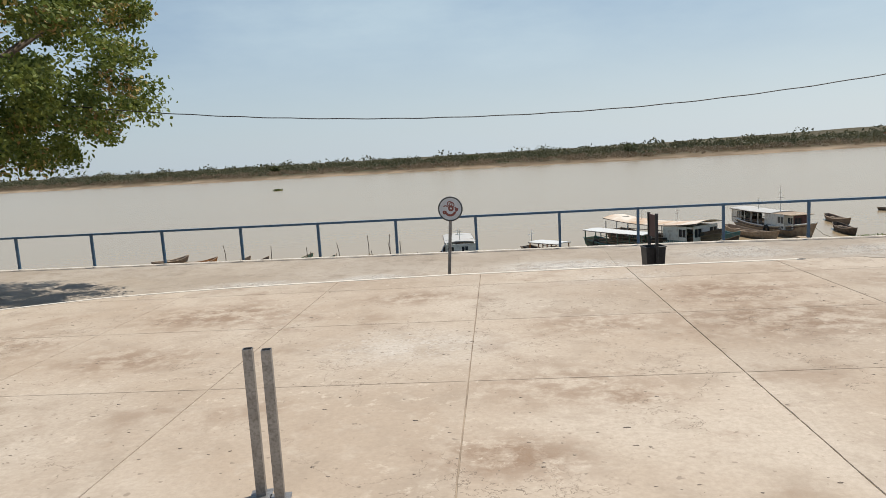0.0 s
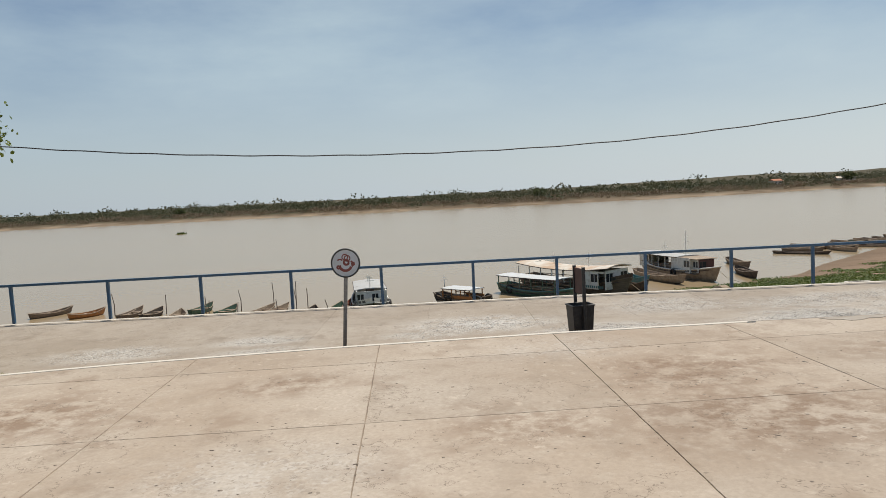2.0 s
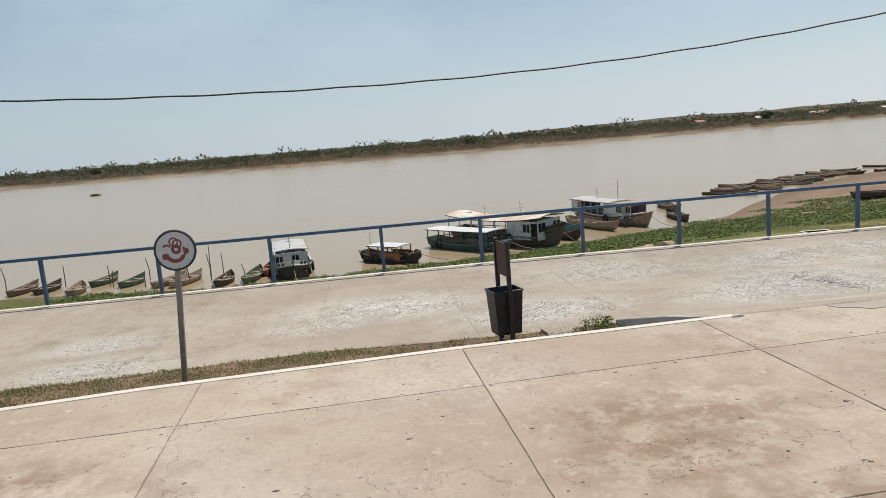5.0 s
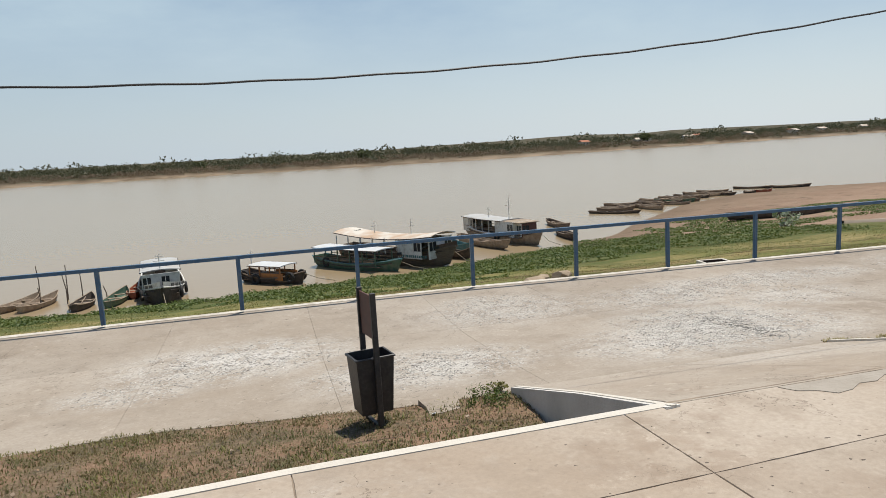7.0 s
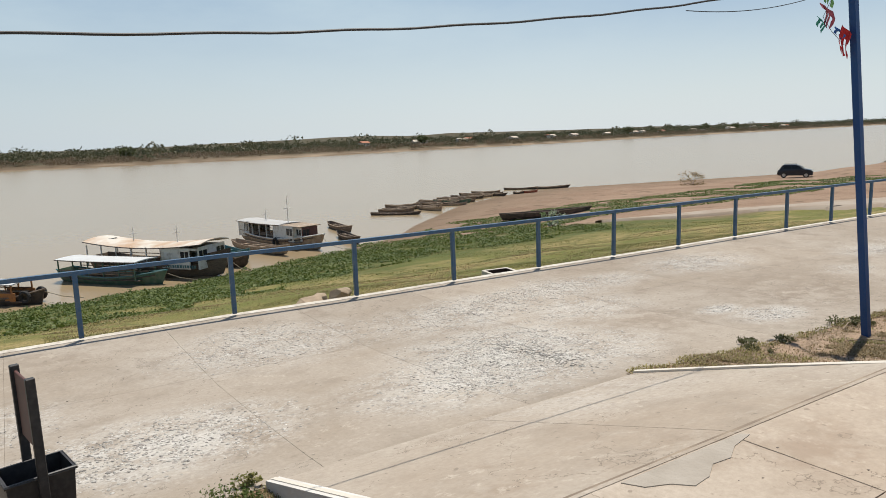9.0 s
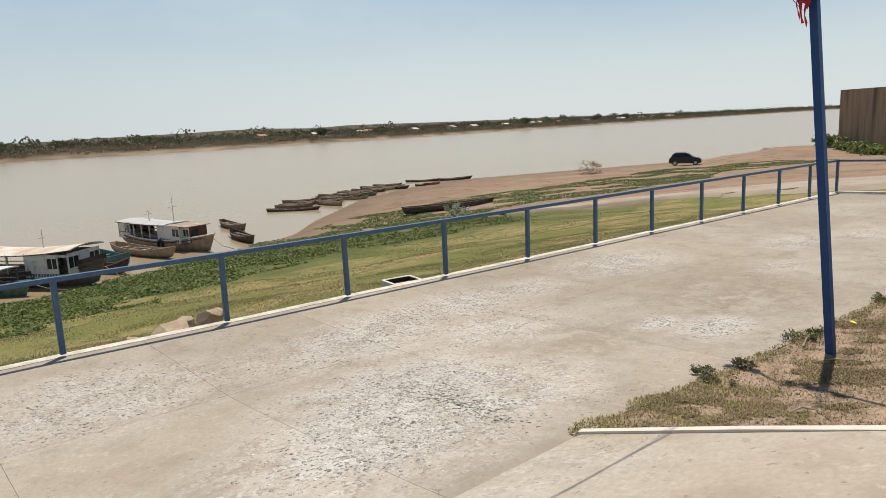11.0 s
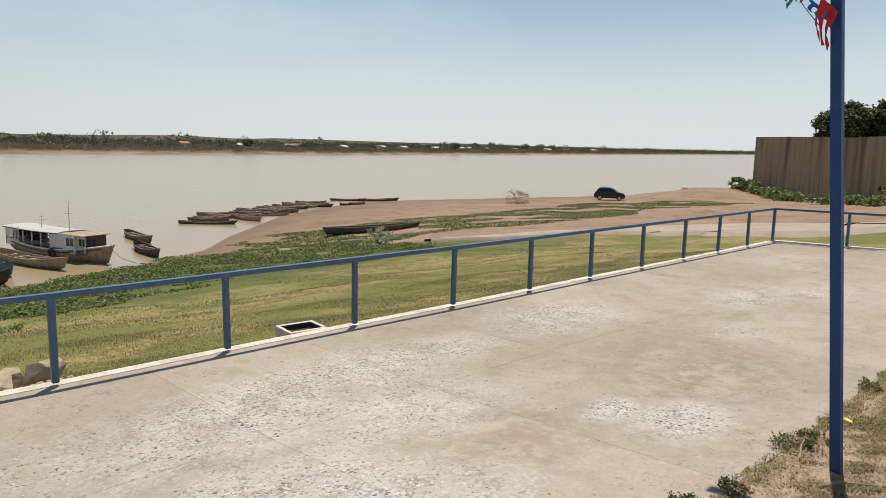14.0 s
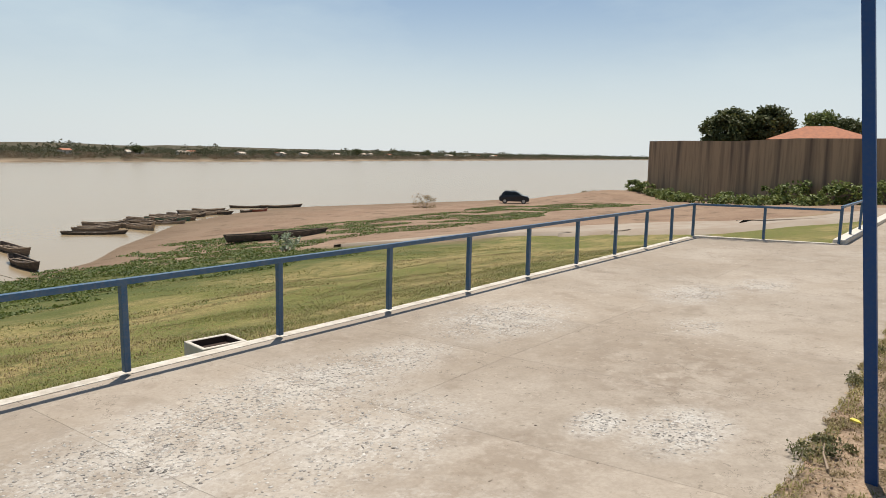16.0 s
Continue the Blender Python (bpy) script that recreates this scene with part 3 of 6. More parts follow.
TER_M = pose(0.06, 6.234, 0, 0, 0, 2.6)
TER_I = TER_M.inverted()
kerb_local = [tuple((TER_I @ Vector((x, y, 0)))[:2]) for x, y in KERB_LINE]
GAP = 0.0014
for i in range(-6, 6):
    for j in range(-7, 2):
        u0, u1, v0, v1 = 2.0 * i, 2.0 * i + 2.0, 1.9 * j, 1.9 * j + 1.9
        if j == 1:
            v1 = 2.95
        o = [(u0 + GAP, v0 + GAP), (u1 - GAP, v0 + GAP), (u1 - GAP, v1 - GAP), (u0 + GAP, v1 - GAP)]
        for seg in zip(kerb_local, kerb_local[1:]):
            (ax, ay), (bx, by) = seg
            if u1 > ax - 0.01 and u0 < bx - 0.5 and o:
                d = Vector((bx - ax, by - ay)).normalized()
                sh = (0.0715 * d.y, -0.0715 * d.x)
                o = clip_poly(o, ((ax + sh[0], ay + sh[1]), (bx + sh[0], by + sh[1])))
        if u1 > 4.3 and o:
            o = clip_poly(o, tuple(tuple((TER_I @ Vector(q))[:2]) for q in ((4.2, 9.185, 0), (40, 9.185, 0))))
        if len(o) > 2:
            slab("slab", terrace, o, lambda x, y: 0.0, 0.019, M_TERRACE)
bm = bmesh.new()
prism(bm, [(-60, -60), (70, -60), (70, -14), (13, -6.9), (-12, -7.5), (-22, -6.2), (-40, -20.2), (-60, -30)], -0.03, -0.004)
tagged(part("floor_back", bm, M_TERRACE), "plain concrete of the square behind", "floor", kind="structure")

# ramp between the terrace and the promenade
bm = bmesh.new()
prism(bm, [(4.30, 9.17), (7.92, 9.17), (7.52, 11.28), (4.04, 11.28)], -1.3, lambda x, y: ramp_z(x, y) - 0.008)
tagged(part("ramp_bed", bm, M_JOINT), "concrete bed under the ramp", "floor", kind="structure")
ramp = thing("ramp", "short concrete ramp from the terrace down to the promenade", "ramp", kind="structure")
RG = 0.0015
for k in range(2):
    y0, y1 = 9.188, 11.27
    f = lambda y: (y - 9.2) / 2.08
    xl = lambda y: 4.30 - 0.24 * f(y)
    xr = lambda y: 7.90 - 0.38 * f(y)
    mid = lambda y: xl(y) + (xr(y) - xl(y)) * 0.47
    a, c = ((xl, mid), (mid, xr))[k]
    ys = [y0, 9.3, 9.8, 10.4, 11.0, y1]
    slab("slab", ramp, [(c(y) - RG, y) for y in ys] + [(a(y) + RG, y) for y in ys[::-1]], ramp_z, 0.019, M_RAMP)
M_PATCH = material("grey_cement_patch", (0.37, 0.325, 0.27), 0.9, second=(0.29, 0.25, 0.20), scale=5, amount=0.6, bump=0.5, bump_scale=20)
bm = bmesh.new()
prism(bm, [(5.06, 9.165), (5.12, 9.07), (5.24, 9.02), (5.32, 8.94), (5.45, 8.96), (5.57, 9.03), (5.70, 9.02), (5.83, 9.09), (6.02, 9.13), (5.98, 9.17)], -0.01, 0.005)
tagged(part("cement_patch", bm, M_PATCH), "rough grey cement repair patch in the terrace", "floor", kind="structure")
strip_between([(4.27, 9.12), (4.16, 10.2), (4.02, 11.30)], -0.04, 0.06, lambda x, y: ramp_z(x, y) + 0.015, lambda x, y: -1.2, "ramp_side", "chipped white edge of the ramp's grey cement side wall", M_CEMENT)
strip_between([(4.27, 9.12), (4.16, 10.2), (4.02, 11.30)], -0.012, 0.026, lambda x, y: ramp_z(x, y) + 0.021, lambda x, y: ramp_z(x, y) - 0.02, "ramp_edge", "chipped white painted edge of the ramp", M_KERB)
strip_between([(7.95, 9.15), (7.72, 10.25), (7.50, 11.30)], -0.02, 0.05, lambda x, y: ramp_z(x, y) + 0.02, lambda x, y: -1.2, "ramp_kerb", "white-painted kerb between ramp and grass bed", M_KERB)
strip_between([(7.95, 9.17), (12, 9.26), (20, 9.6), (40, 10.4)], 0.0, 0.10, lambda x, y: 0.012, lambda x, y: -1.2, "kerb_bed", "white-painted kerb of the grass bed", M_KERB)
bm = bmesh.new()
prism(bm, [(11.9, -7.5), (40, -7.5), (40, 10.3), (20, 9.55), (12, 9.2)], -0.2, -0.003)
tagged(part("floor_side", bm, M_TERRACE), "concrete of the upper terrace", "floor", kind="structure")

# promenade
RIVER_EDGE = lambda x: float(np.interp(x, [p[0] for p in RAIL_LINE], [p[1] for p in RAIL_LINE])) - 0.002
BED_EDGE = lambda x: float(np.interp(x, BED_X, BED_Y))
MID = lambda x: float(np.interp(x, [-20, -1.8, 4.4, 12.2, 16.85, 23.7, 27], [15.2, 14.9, 14.7, 14.48, 14.15, 13.9, 13.8]))
CROSS = [-20.4, -18.4, -16.3, -14.2, -12.1, -10.1, -8.0, -5.9, -3.85, -1.8, 0.35, 2.45, 4.4, 6.3, 8.25, 10.15, 12.15, 14.15, 16.2, 18.2, 20.2, 22.2, 24.2, 26.3]


def graded(bm, xs, lo, hi, rows, drop):
    """A sheet over the promenade's fall, between two lines."""
    grid = [[bm.verts.new((x, lo(x) + (hi(x) - lo(x)) * k / rows, pave_z(x, lo(x) + (hi(x) - lo(x)) * k / rows) - drop)) for k in range(rows + 1)] for x in xs]
    for q, w in zip(grid, grid[1:]):
        for k in range(rows):
            bm.faces.new((q[k], w[k], w[k + 1], q[k + 1]))
    return grid


bm = bmesh.new()
graded(bm, [-60, -40, -21] + list(np.arange(-20, 26.6, 0.5)), BED_EDGE, RIVER_EDGE, 16, 0.009)
tagged(part("pavement_bed", bm, M_SEAM), "bed under the promenade slabs", "floor", kind="structure")
for xa, xb in zip([-40, -30] + CROSS[:-1], [-30] + CROSS):
    for r in (0, 1):
        lo = (lambda x: BED_EDGE(x) - 0.02) if r == 0 else (lambda x: MID(x) + GAP)
        hi = (lambda x: MID(x) - GAP) if r == 0 else RIVER_EDGE
        bm = bmesh.new()
        top = graded(bm, np.linspace(xa + GAP, xb - GAP, 5), lo, hi, 8, 0.0)
        rim = [q[0] for q in top] + top[-1][1:] + [q[-1] for q in top[-2::-1]] + top[0][-2:0:-1]
        low = [bm.verts.new(v.co - Vector((0, 0, 0.029))) for v in rim]
        for k in range(len(rim)):
            bm.faces.new((low[k], low[(k + 1) % len(rim)], rim[(k + 1) % len(rim)], rim[k]))
        part("slab", bm, M_PAVE, pavement)
bm = bmesh.new()
prism(bm, [(26.3, 10.7), (60, 9.0), (60, 11.7), (26.55, 12.75), (26.3, 13.6)], -1.5, -0.84)
tagged(part("pavement_end", bm, M_PAVE), "weathered concrete promenade going on past the railing", "pavement", kind="structure")

# planted strips between the two levels
def bed_z(x, y):
    """The bed rises to the slabs and spills over their edge."""
    e = BED_EDGE(x)
    base = float(np.interp(x, [7.5, 9.6], [-0.63, -0.775])) - 0.01 * (y - 10)
    f = min(1.0, max(0.0, (y - e + 0.42) / 0.34))
    return base + (pave_z(x, e) + 0.014 - base) * f - 0.035 * max(0.0, (y - e) / 0.06)


def bed(name, label, xs, lo, hi, zf, mat):
    bm = bmesh.new()
    rows = []
    for x in xs:
        a, b = lo(x), hi(x)
        rows.append([bm.verts.new((x, a + (b - a) * k / 10, zf(x, a + (b - a) * k / 10) + (0.03 * noise.noise((x * 2.3, k * 0.7, 0)) if 0 < k < 10 else 0))) for k in range(11)])
    for q, w in zip(rows, rows[1:]):
        for k in range(10):
            bm.faces.new((q[k], w[k], w[k + 1], q[k + 1]))
    bmesh.ops.recalc_face_normals(bm, faces=bm.faces)
    return tagged(part(name, bm, mat, smooth=True), label, "grass bed", kind="structure")


kerb_y = lambda x: float(np.interp(x, [p[0] for p in KERB_LINE], [p[1] for p in KERB_LINE]))
bed("grass_strip", "dry grass and bare soil strip behind the terrace kerb", np.arange(-22, 4.15, 0.25), lambda x: kerb_y(x) - 0.02, lambda x: max(kerb_y(x) + 0.05, BED_EDGE(x) + 0.05), strip_z, M_SOIL)
bed("grass_bed", "dry patchy grass bed around a lamp post", np.arange(7.45, 27, 0.09), lambda x: 9.2 + 0.03 * (x - 8), lambda x: BED_EDGE(x) + 0.03 + 0.05 * noise.noise((x * 3.1, 2, 0)) + 0.03 * noise.noise((x * 9, 5, 0)), bed_z, M_DUST)

# ---------------- scattered pieces ----------------
def soup(name, verts, faces, mats, label, category, kind="stuff", smooth=False, slots=None):
    """One mesh out of arrays of many small pieces."""
    me = bpy.data.meshes.new(name)
    verts, faces = np.asarray(verts, float), np.asarray(faces, int)
    me.vertices.add(len(verts))
    me.vertices.foreach_set("co", verts.ravel())
    k = faces.shape[1]
    me.loops.add(faces.size)
    me.loops.foreach_set("vertex_index", faces.ravel())
    me.polygons.add(len(faces))
    me.polygons.foreach_set("loop_start", np.arange(0, faces.size, k))
    me.update(calc_edges=True)
    for m in mats if isinstance(mats, list) else [mats]:
        me.materials.append(m)
    if slots is not None:
        me.polygons.foreach_set("material_index", np.asarray(slots, int))
    if smooth:
        me.polygons.foreach_set("use_smooth", np.ones(len(faces), bool))
    me.validate()
    ob = new(name, me)
    return tagged(ob, label, category, kind=kind) if category else ob


def blades(points, height, width, rng, lean=0.6):
    """Bent grass blades, two triangles each, at rows of x, y, z."""
    n = len(points)
    a = rng.uniform(0, 2 * np.pi, n)
    h = height * rng.uniform(0.5, 1.3, n)
    d = np.stack([np.cos(a), np.sin(a), np.zeros(n)], 1)
    s = np.stack([-np.sin(a), np.cos(a), np.zeros(n)], 1) * (width * rng.uniform(0.6, 1.2, n))[:, None]
    up = np.array([0, 0, 1.0])
    l = lean * rng.uniform(0.1, 1.0, n)
    mid = points + up * (h * 0.6)[:, None] + d * (h * l * 0.35)[:, None]
    tip = points + up * (h * (1 - 0.35 * l))[:, None] + d * (h * l)[:, None]
    v = np.stack([points - s, points + s, mid + s * 0.7, mid - s * 0.7, tip], 1)
    i = np.arange(n)[:, None] * 5
    f = np.concatenate([i + [0, 1, 2], i + [0, 2, 3], i + [3, 2, 4]])
    return v.reshape(-1, 3), f


def leaves(centres, normals, size, rng):
    """Folded leaves of four triangles."""
    n = len(centres)
    t = np.cross(normals, rng.normal(size=(n, 3)))
    t /= np.linalg.norm(t, axis=1)[:, None] + 1e-9
    b = np.cross(normals, t)
    s = (size * rng.uniform(0.6, 1.3, n))[:, None]
    along_, side = t * s, b * s
    dip = normals * s
    v = np.stack([centres - along_ * 0.5, centres - along_ * 0.16 + side * 0.27, centres + along_ * 0.2 + side * 0.22 - dip * 0.04, centres + along_ * 0.52 - dip * 0.12,
                  centres + along_ * 0.2 - side * 0.22 - dip * 0.04, centres - along_ * 0.16 - side * 0.27], 1).reshape(-1, 3)
    i = np.arange(n)[:, None] * 6
    f = np.concatenate([i + [0, 5, 1], i + [1, 5, 4], i + [1, 4, 2], i + [2, 4, 3]])
    return v, f


def crown_points(rng, centre, radii, clusters, per, spread_r, flat=0.6):
    """Leaf places in clusters on an uneven crown, with gaps between."""
    c = rng.normal(size=(clusters, 3))
    c /= np.linalg.norm(c, axis=1)[:, None]
    c *= rng.uniform(0.45, 1.02, clusters)[:, None] ** 0.6
    c[:, 2] = np.where(c[:, 2] < 0, -np.abs(c[:, 2]) ** flat, c[:, 2])
    cc = np.asarray(centre) + c * np.asarray(radii)
    p = cc[:, None, :] + rng.normal(size=(clusters, per, 3)).clip(-1.6, 1.6) * spread_r * rng.uniform(0.6, 1.3, (clusters, 1, 1)) * np.array([1, 1, 0.7])
    nrm = rng.normal(size=(clusters * per, 3)) * 0.7 + np.repeat(c, per, 0) * 0.5 + np.array([0, 0, 0.6])
    nrm /= np.linalg.norm(nrm, axis=1)[:, None]
    return cc, p.reshape(-1, 3), nrm


M_BARK = material("bark", (0.16, 0.12, 0.09), 0.9, second=(0.08, 0.06, 0.045), scale=8, bump=0.8, bump_scale=25, stretch=(1, 1, 0.3))
M_LEAF = leafy("tree_leaves", (0.05, 0.095, 0.016), (0.24, 0.27, 0.06), 1.6, 0.3)
M_LEAF_DRY = leafy("blossom_and_dry_pods", (0.62, 0.50, 0.16), (0.30, 0.13, 0.06), 2.0)
M_LEAF_FAR = leafy("far_tree_leaves", (0.05, 0.07, 0.024), (0.12, 0.13, 0.045), 0.5)
M_SHRUB = leafy("shrub_leaves", (0.09, 0.13, 0.035), (0.20, 0.23, 0.07), 1.0)
M_GRASS = leafy("green_grass_blades", (0.10, 0.125, 0.028), (0.28, 0.25, 0.085), 0.6)
M_GRASS_DRY = leafy("dry_grass_blades", (0.33, 0.235, 0.12), (0.15, 0.12, 0.052), 0.9)
M_STRAW = leafy("bleached_straw_grass", (0.36, 0.265, 0.145), (0.15, 0.12, 0.055), 1.6)
M_STRIP = leafy("olive_dry_turf", (0.26, 0.19, 0.095), (0.085, 0.10, 0.03), 1.4)
M_OLIVE = leafy("olive_turf_blades", (0.15, 0.155, 0.045), (0.36, 0.30, 0.12), 0.8)
M_REED = leafy("lush_bank_plants", (0.05, 0.088, 0.018), (0.165, 0.195, 0.048), 0.9)


def tree(name, label, base, height, centre, radii, clusters, per, leaf, spread_r, seed, mats, trunk_r=0.2, dry=0.0, limbs=7):
    rng = np.random.default_rng(seed)
    t = thing(name, label, "tree", base)
    bx, by, bz = base
    cc, p, nrm = crown_points(rng, np.asarray(centre) - np.asarray(base), radii, clusters, per, spread_r)
    bm = bmesh.new()
    top = Vector(centre) - Vector(base)
    fork = top * 0.45
    tube(bm, [(0, 0, -0.2), fork * 0.5 + Vector((0.05, 0.03, 0)), fork], trunk_r * 1.15, 10, trunk_r * 0.75)
    part("trunk", bm, M_BARK, t, smooth=True)
    for k in range(limbs):
        q = Vector(cc[(k * 7) % len(cc)])
        bm = bmesh.new()
        tube(bm, [fork * 0.96, fork.lerp(q, 0.5) + Vector((0, 0, 0.15 * height * 0.2)), q], trunk_r * 0.5, 7, trunk_r * 0.08)
        part("limb", bm, M_BARK, t, smooth=True)
    v, f = leaves(p, nrm, leaf, rng)
    slots = np.zeros(len(p), int)
    if dry:
        slots = (np.repeat(rng.uniform(size=len(cc)) < dry, per) & (rng.uniform(size=len(p)) < 0.55)).astype(int)
    ob = soup("crown", v, f, list(mats), "", "", slots=np.tile(slots, 4))
    ob.parent = t
    ob["kind"] = "stuff"
    return t


# the shade tree at the terrace edge
tree("shade_tree", "broad leafy shade tree with yellow blossom and drooping dry pods", (-11.4, 10.6, -0.6), 7.5, (-11.2, 10.7, 4.55), (5.08, 5.2, 2.95), 720, 165, 0.098, 0.2, 5, (M_LEAF, M_LEAF_DRY), 0.24, 0.15, 12)

# ---------------- sign, litter bin, steel stubs ----------------
M_STEEL = material("galvanised_steel", (0.34, 0.33, 0.32), 0.45, 0.7, second=(0.20, 0.19, 0.18), scale=12, fine=(0.1, 0.09, 0.08), fine_scale=70, fine_amount=0.5, bump=0.1)
M_SIGN_WHITE = material("sign_face_white", (0.66, 0.67, 0.68), 0.4, second=(0.56, 0.56, 0.55), scale=14)
M_SIGN_RIM = material("sign_rim_black", (0.03, 0.035, 0.035), 0.45, second=(0.10, 0.10, 0.09), scale=40, amount=0.6)
M_SIGN_RED = material("sign_print_red_brown", (0.28, 0.07, 0.05), 0.5, second=(0.18, 0.06, 0.05), scale=30)
M_BLACK = material("black_painted_metal", (0.022, 0.021, 0.022), 0.5, second=(0.05, 0.045, 0.04), scale=10, fine=(0.10, 0.09, 0.08), fine_scale=35, fine_amount=0.25, bump=0.05)
M_RUSTY = material("brown_rusty_panel", (0.12, 0.05, 0.04), 0.6, second=(0.07, 0.035, 0.03), scale=9)


def disc(bm, r, y, seg=40, r_in=0.0):
    """A ring or disc in the upright plane."""
    if r_in:
        a = [bm.verts.new((r * math.cos(2 * math.pi * k / seg), y, r * math.sin(2 * math.pi * k / seg))) for k in range(seg)]
        b = [bm.verts.new((r_in * math.cos(2 * math.pi * k / seg), y, r_in * math.sin(2 * math.pi * k / seg))) for k in range(seg)]
        for k in range(seg):
            bm.faces.new((a[k], a[(k + 1) % seg], b[(k + 1) % seg], b[k]))
    else:
        bm.faces.new([bm.verts.new((r * math.cos(2 * math.pi * k / seg), y, r * math.sin(2 * math.pi * k / seg))) for k in range(seg)])


def round_sign(x, y, z, top, lean):
    t = thing("round_sign", "round white sign with black rim on a grey steel post", "sign", (x, y, z))
    t.matrix_basis = pose(x, y, z, 0, lean, 0)
    bm = bmesh.new()
    box(bm, (0, 0, top / 2 - 0.05), (0.05, 0.05, top - 0.1), bevel=0.004)
    part("post", bm, M_STEEL, t)
    c = Matrix.Translation((0, -0.04, top))
    bm = bmesh.new()
    tube(bm, [(0, 0.012, 0), (0, -0.012, 0)], 0.192, 40)
    bmesh.ops.transform(bm, matrix=c, verts=bm.verts)
    board = part("board", bm, M_SIGN_WHITE, t)
    bm = bmesh.new()
    tube(bm, [(0.194 * math.cos(a), -0.006, 0.194 * math.sin(a)) for a in np.linspace(0, 2 * math.pi, 41)], 0.013, 8, cap=False)
    bmesh.ops.transform(bm, matrix=c, verts=bm.verts)
    part("rim", bm, M_SIGN_RIM, board, "black rim")
    bm = bmesh.new()
    for cx, cz, r, a0, a1, w in ((-0.01, 0.075, 0.035, 0, 6.3, 0.007), (0.02, 0.06, 0.035, 0, 6.3, 0.007), (0.0, -0.02, 0.075, 3.3, 6.0, 0.017),
                                 (0.01, 0.01, 0.03, 0, 6.3, 0.014), (-0.085, -0.055, 0.016, 0, 6.3, 0.012), (0.095, -0.005, 0.014, 0, 6.3, 0.012),
                                 (-0.07, 0.01, 0.035, 0.6, 2.6, 0.009), (0.05, -0.01, 0.04, -0.8, 1.2, 0.012)):
        tube(bm, [(cx + r * math.cos(a), 0, cz + r * math.sin(a)) for a in np.linspace(a0, a1, 16)], w, 6)
    bmesh.ops.scale(bm, vec=(1.12, 0.12, 1.12), verts=bm.verts)
    bmesh.ops.transform(bm, matrix=c @ Matrix.Translation((0, -0.0135, 0)), verts=bm.verts)
    part("print", bm, M_SIGN_RED, board, "worn red-brown printed emblem")
    for k in range(2):
        bm = bmesh.new()
        box(bm, (0, -0.018, top - 0.08 + 0.16 * k), (0.07, 0.02, 0.02), bevel=0.003)
        part("clamp", bm, M_STEEL, t)


round_sign(-0.755, 10.86, -0.66, 1.45, 4.2)


def litter_bin(x, y, z, turn):
    t = thing("litter_bin", "black metal litter bin hung between two posts with a brown panel", "litter bin", (x, y, z), turn)
    t.matrix_basis = pose(x, y, z, 0, 0, turn) @ Matrix.Scale(1.13, 4)
    for s in (-1, 1):
        bm = bmesh.new()
        box(bm, (s * 0.15, 0, 0.55), (0.028, 0.042, 1.16), bevel=0.004)
        part("post", bm, M_BLACK, t)
    bm = bmesh.new()
    box(bm, (0, 0, 0.94), (0.262, 0.014, 0.33), bevel=0.003)
    part("panel", bm, M_RUSTY, t, "faded brown notice panel")
    bm = bmesh.new()
    box(bm, (0, 0, 0.09), (0.262, 0.03, 0.03), bevel=0.003)
    part("crossbar", bm, M_BLACK, t)
    bm = bmesh.new()
    top, bot, wall = 0.148, 0.122, 0.008
    z0, z1 = 0.20, 0.64
    rings = []
    for w, h in ((bot, z0), (top, z1), (top - wall, z1), (bot - wall, z0 + 0.01)):
        rings.append([bm.verts.new((sx * w * 0.8, sy * w, h)) for sx, sy in ((-1, -1), (1, -1), (1, 1), (-1, 1))])
    for a, b in zip(rings, rings[1:]):
        for k in range(4):
            bm.faces.new((a[k], a[(k + 1) % 4], b[(k + 1) % 4], b[k]))
    bm.faces.new(rings[0][::-1])
    bm.faces.new(rings[-1])
    bucket = part("bucket", bm, M_BLACK, t, "tapered black sheet-metal bucket")
    bm = bmesh.new()
    w = top + 0.004
    tube(bm, [(sx * w * 0.8, sy * w, z1 - 0.008) for sx, sy in ((-1, -1), (1, -1), (1, 1), (-1, 1), (-1, -1))], 0.009, 6, cap=False)
    part("rim", bm, M_BLACK, bucket)


litter_bin(2.675, 11.2, -0.75, -79)


def stub_post(x, y, top, turn):
    bm = bmesh.new()
    w, th = 0.024, 0.003
    rings = [[bm.verts.new((sx * a, sy * a, h)) for sx, sy in ((-1, -1), (1, -1), (1, 1), (-1, 1))] for a, h in ((w, 0), (w, top), (w - th, top), (w - th, top - 0.25))]
    for a, b in zip(rings, rings[1:]):
        for k in range(4):
            bm.faces.new((a[k], a[(k + 1) % 4], b[(k + 1) % 4], b[k]))
    bm.faces.new(rings[-1])
    t = thing("steel_stub", "bare grey square steel tube standing in the terrace", "post", (x, y, 0), turn, "pair of steel stubs")
    part("tube", bm, M_STEEL, t)
    bm = bmesh.new()
    box(bm, (0, 0, 0.004), (0.11, 0.11, 0.008), bevel=0.002)
    part("base_plate", bm, M_STEEL, t)


stub_post(-0.776, 2.586, 0.779, 14)
stub_post(-0.664, 2.549, 0.783, 14)

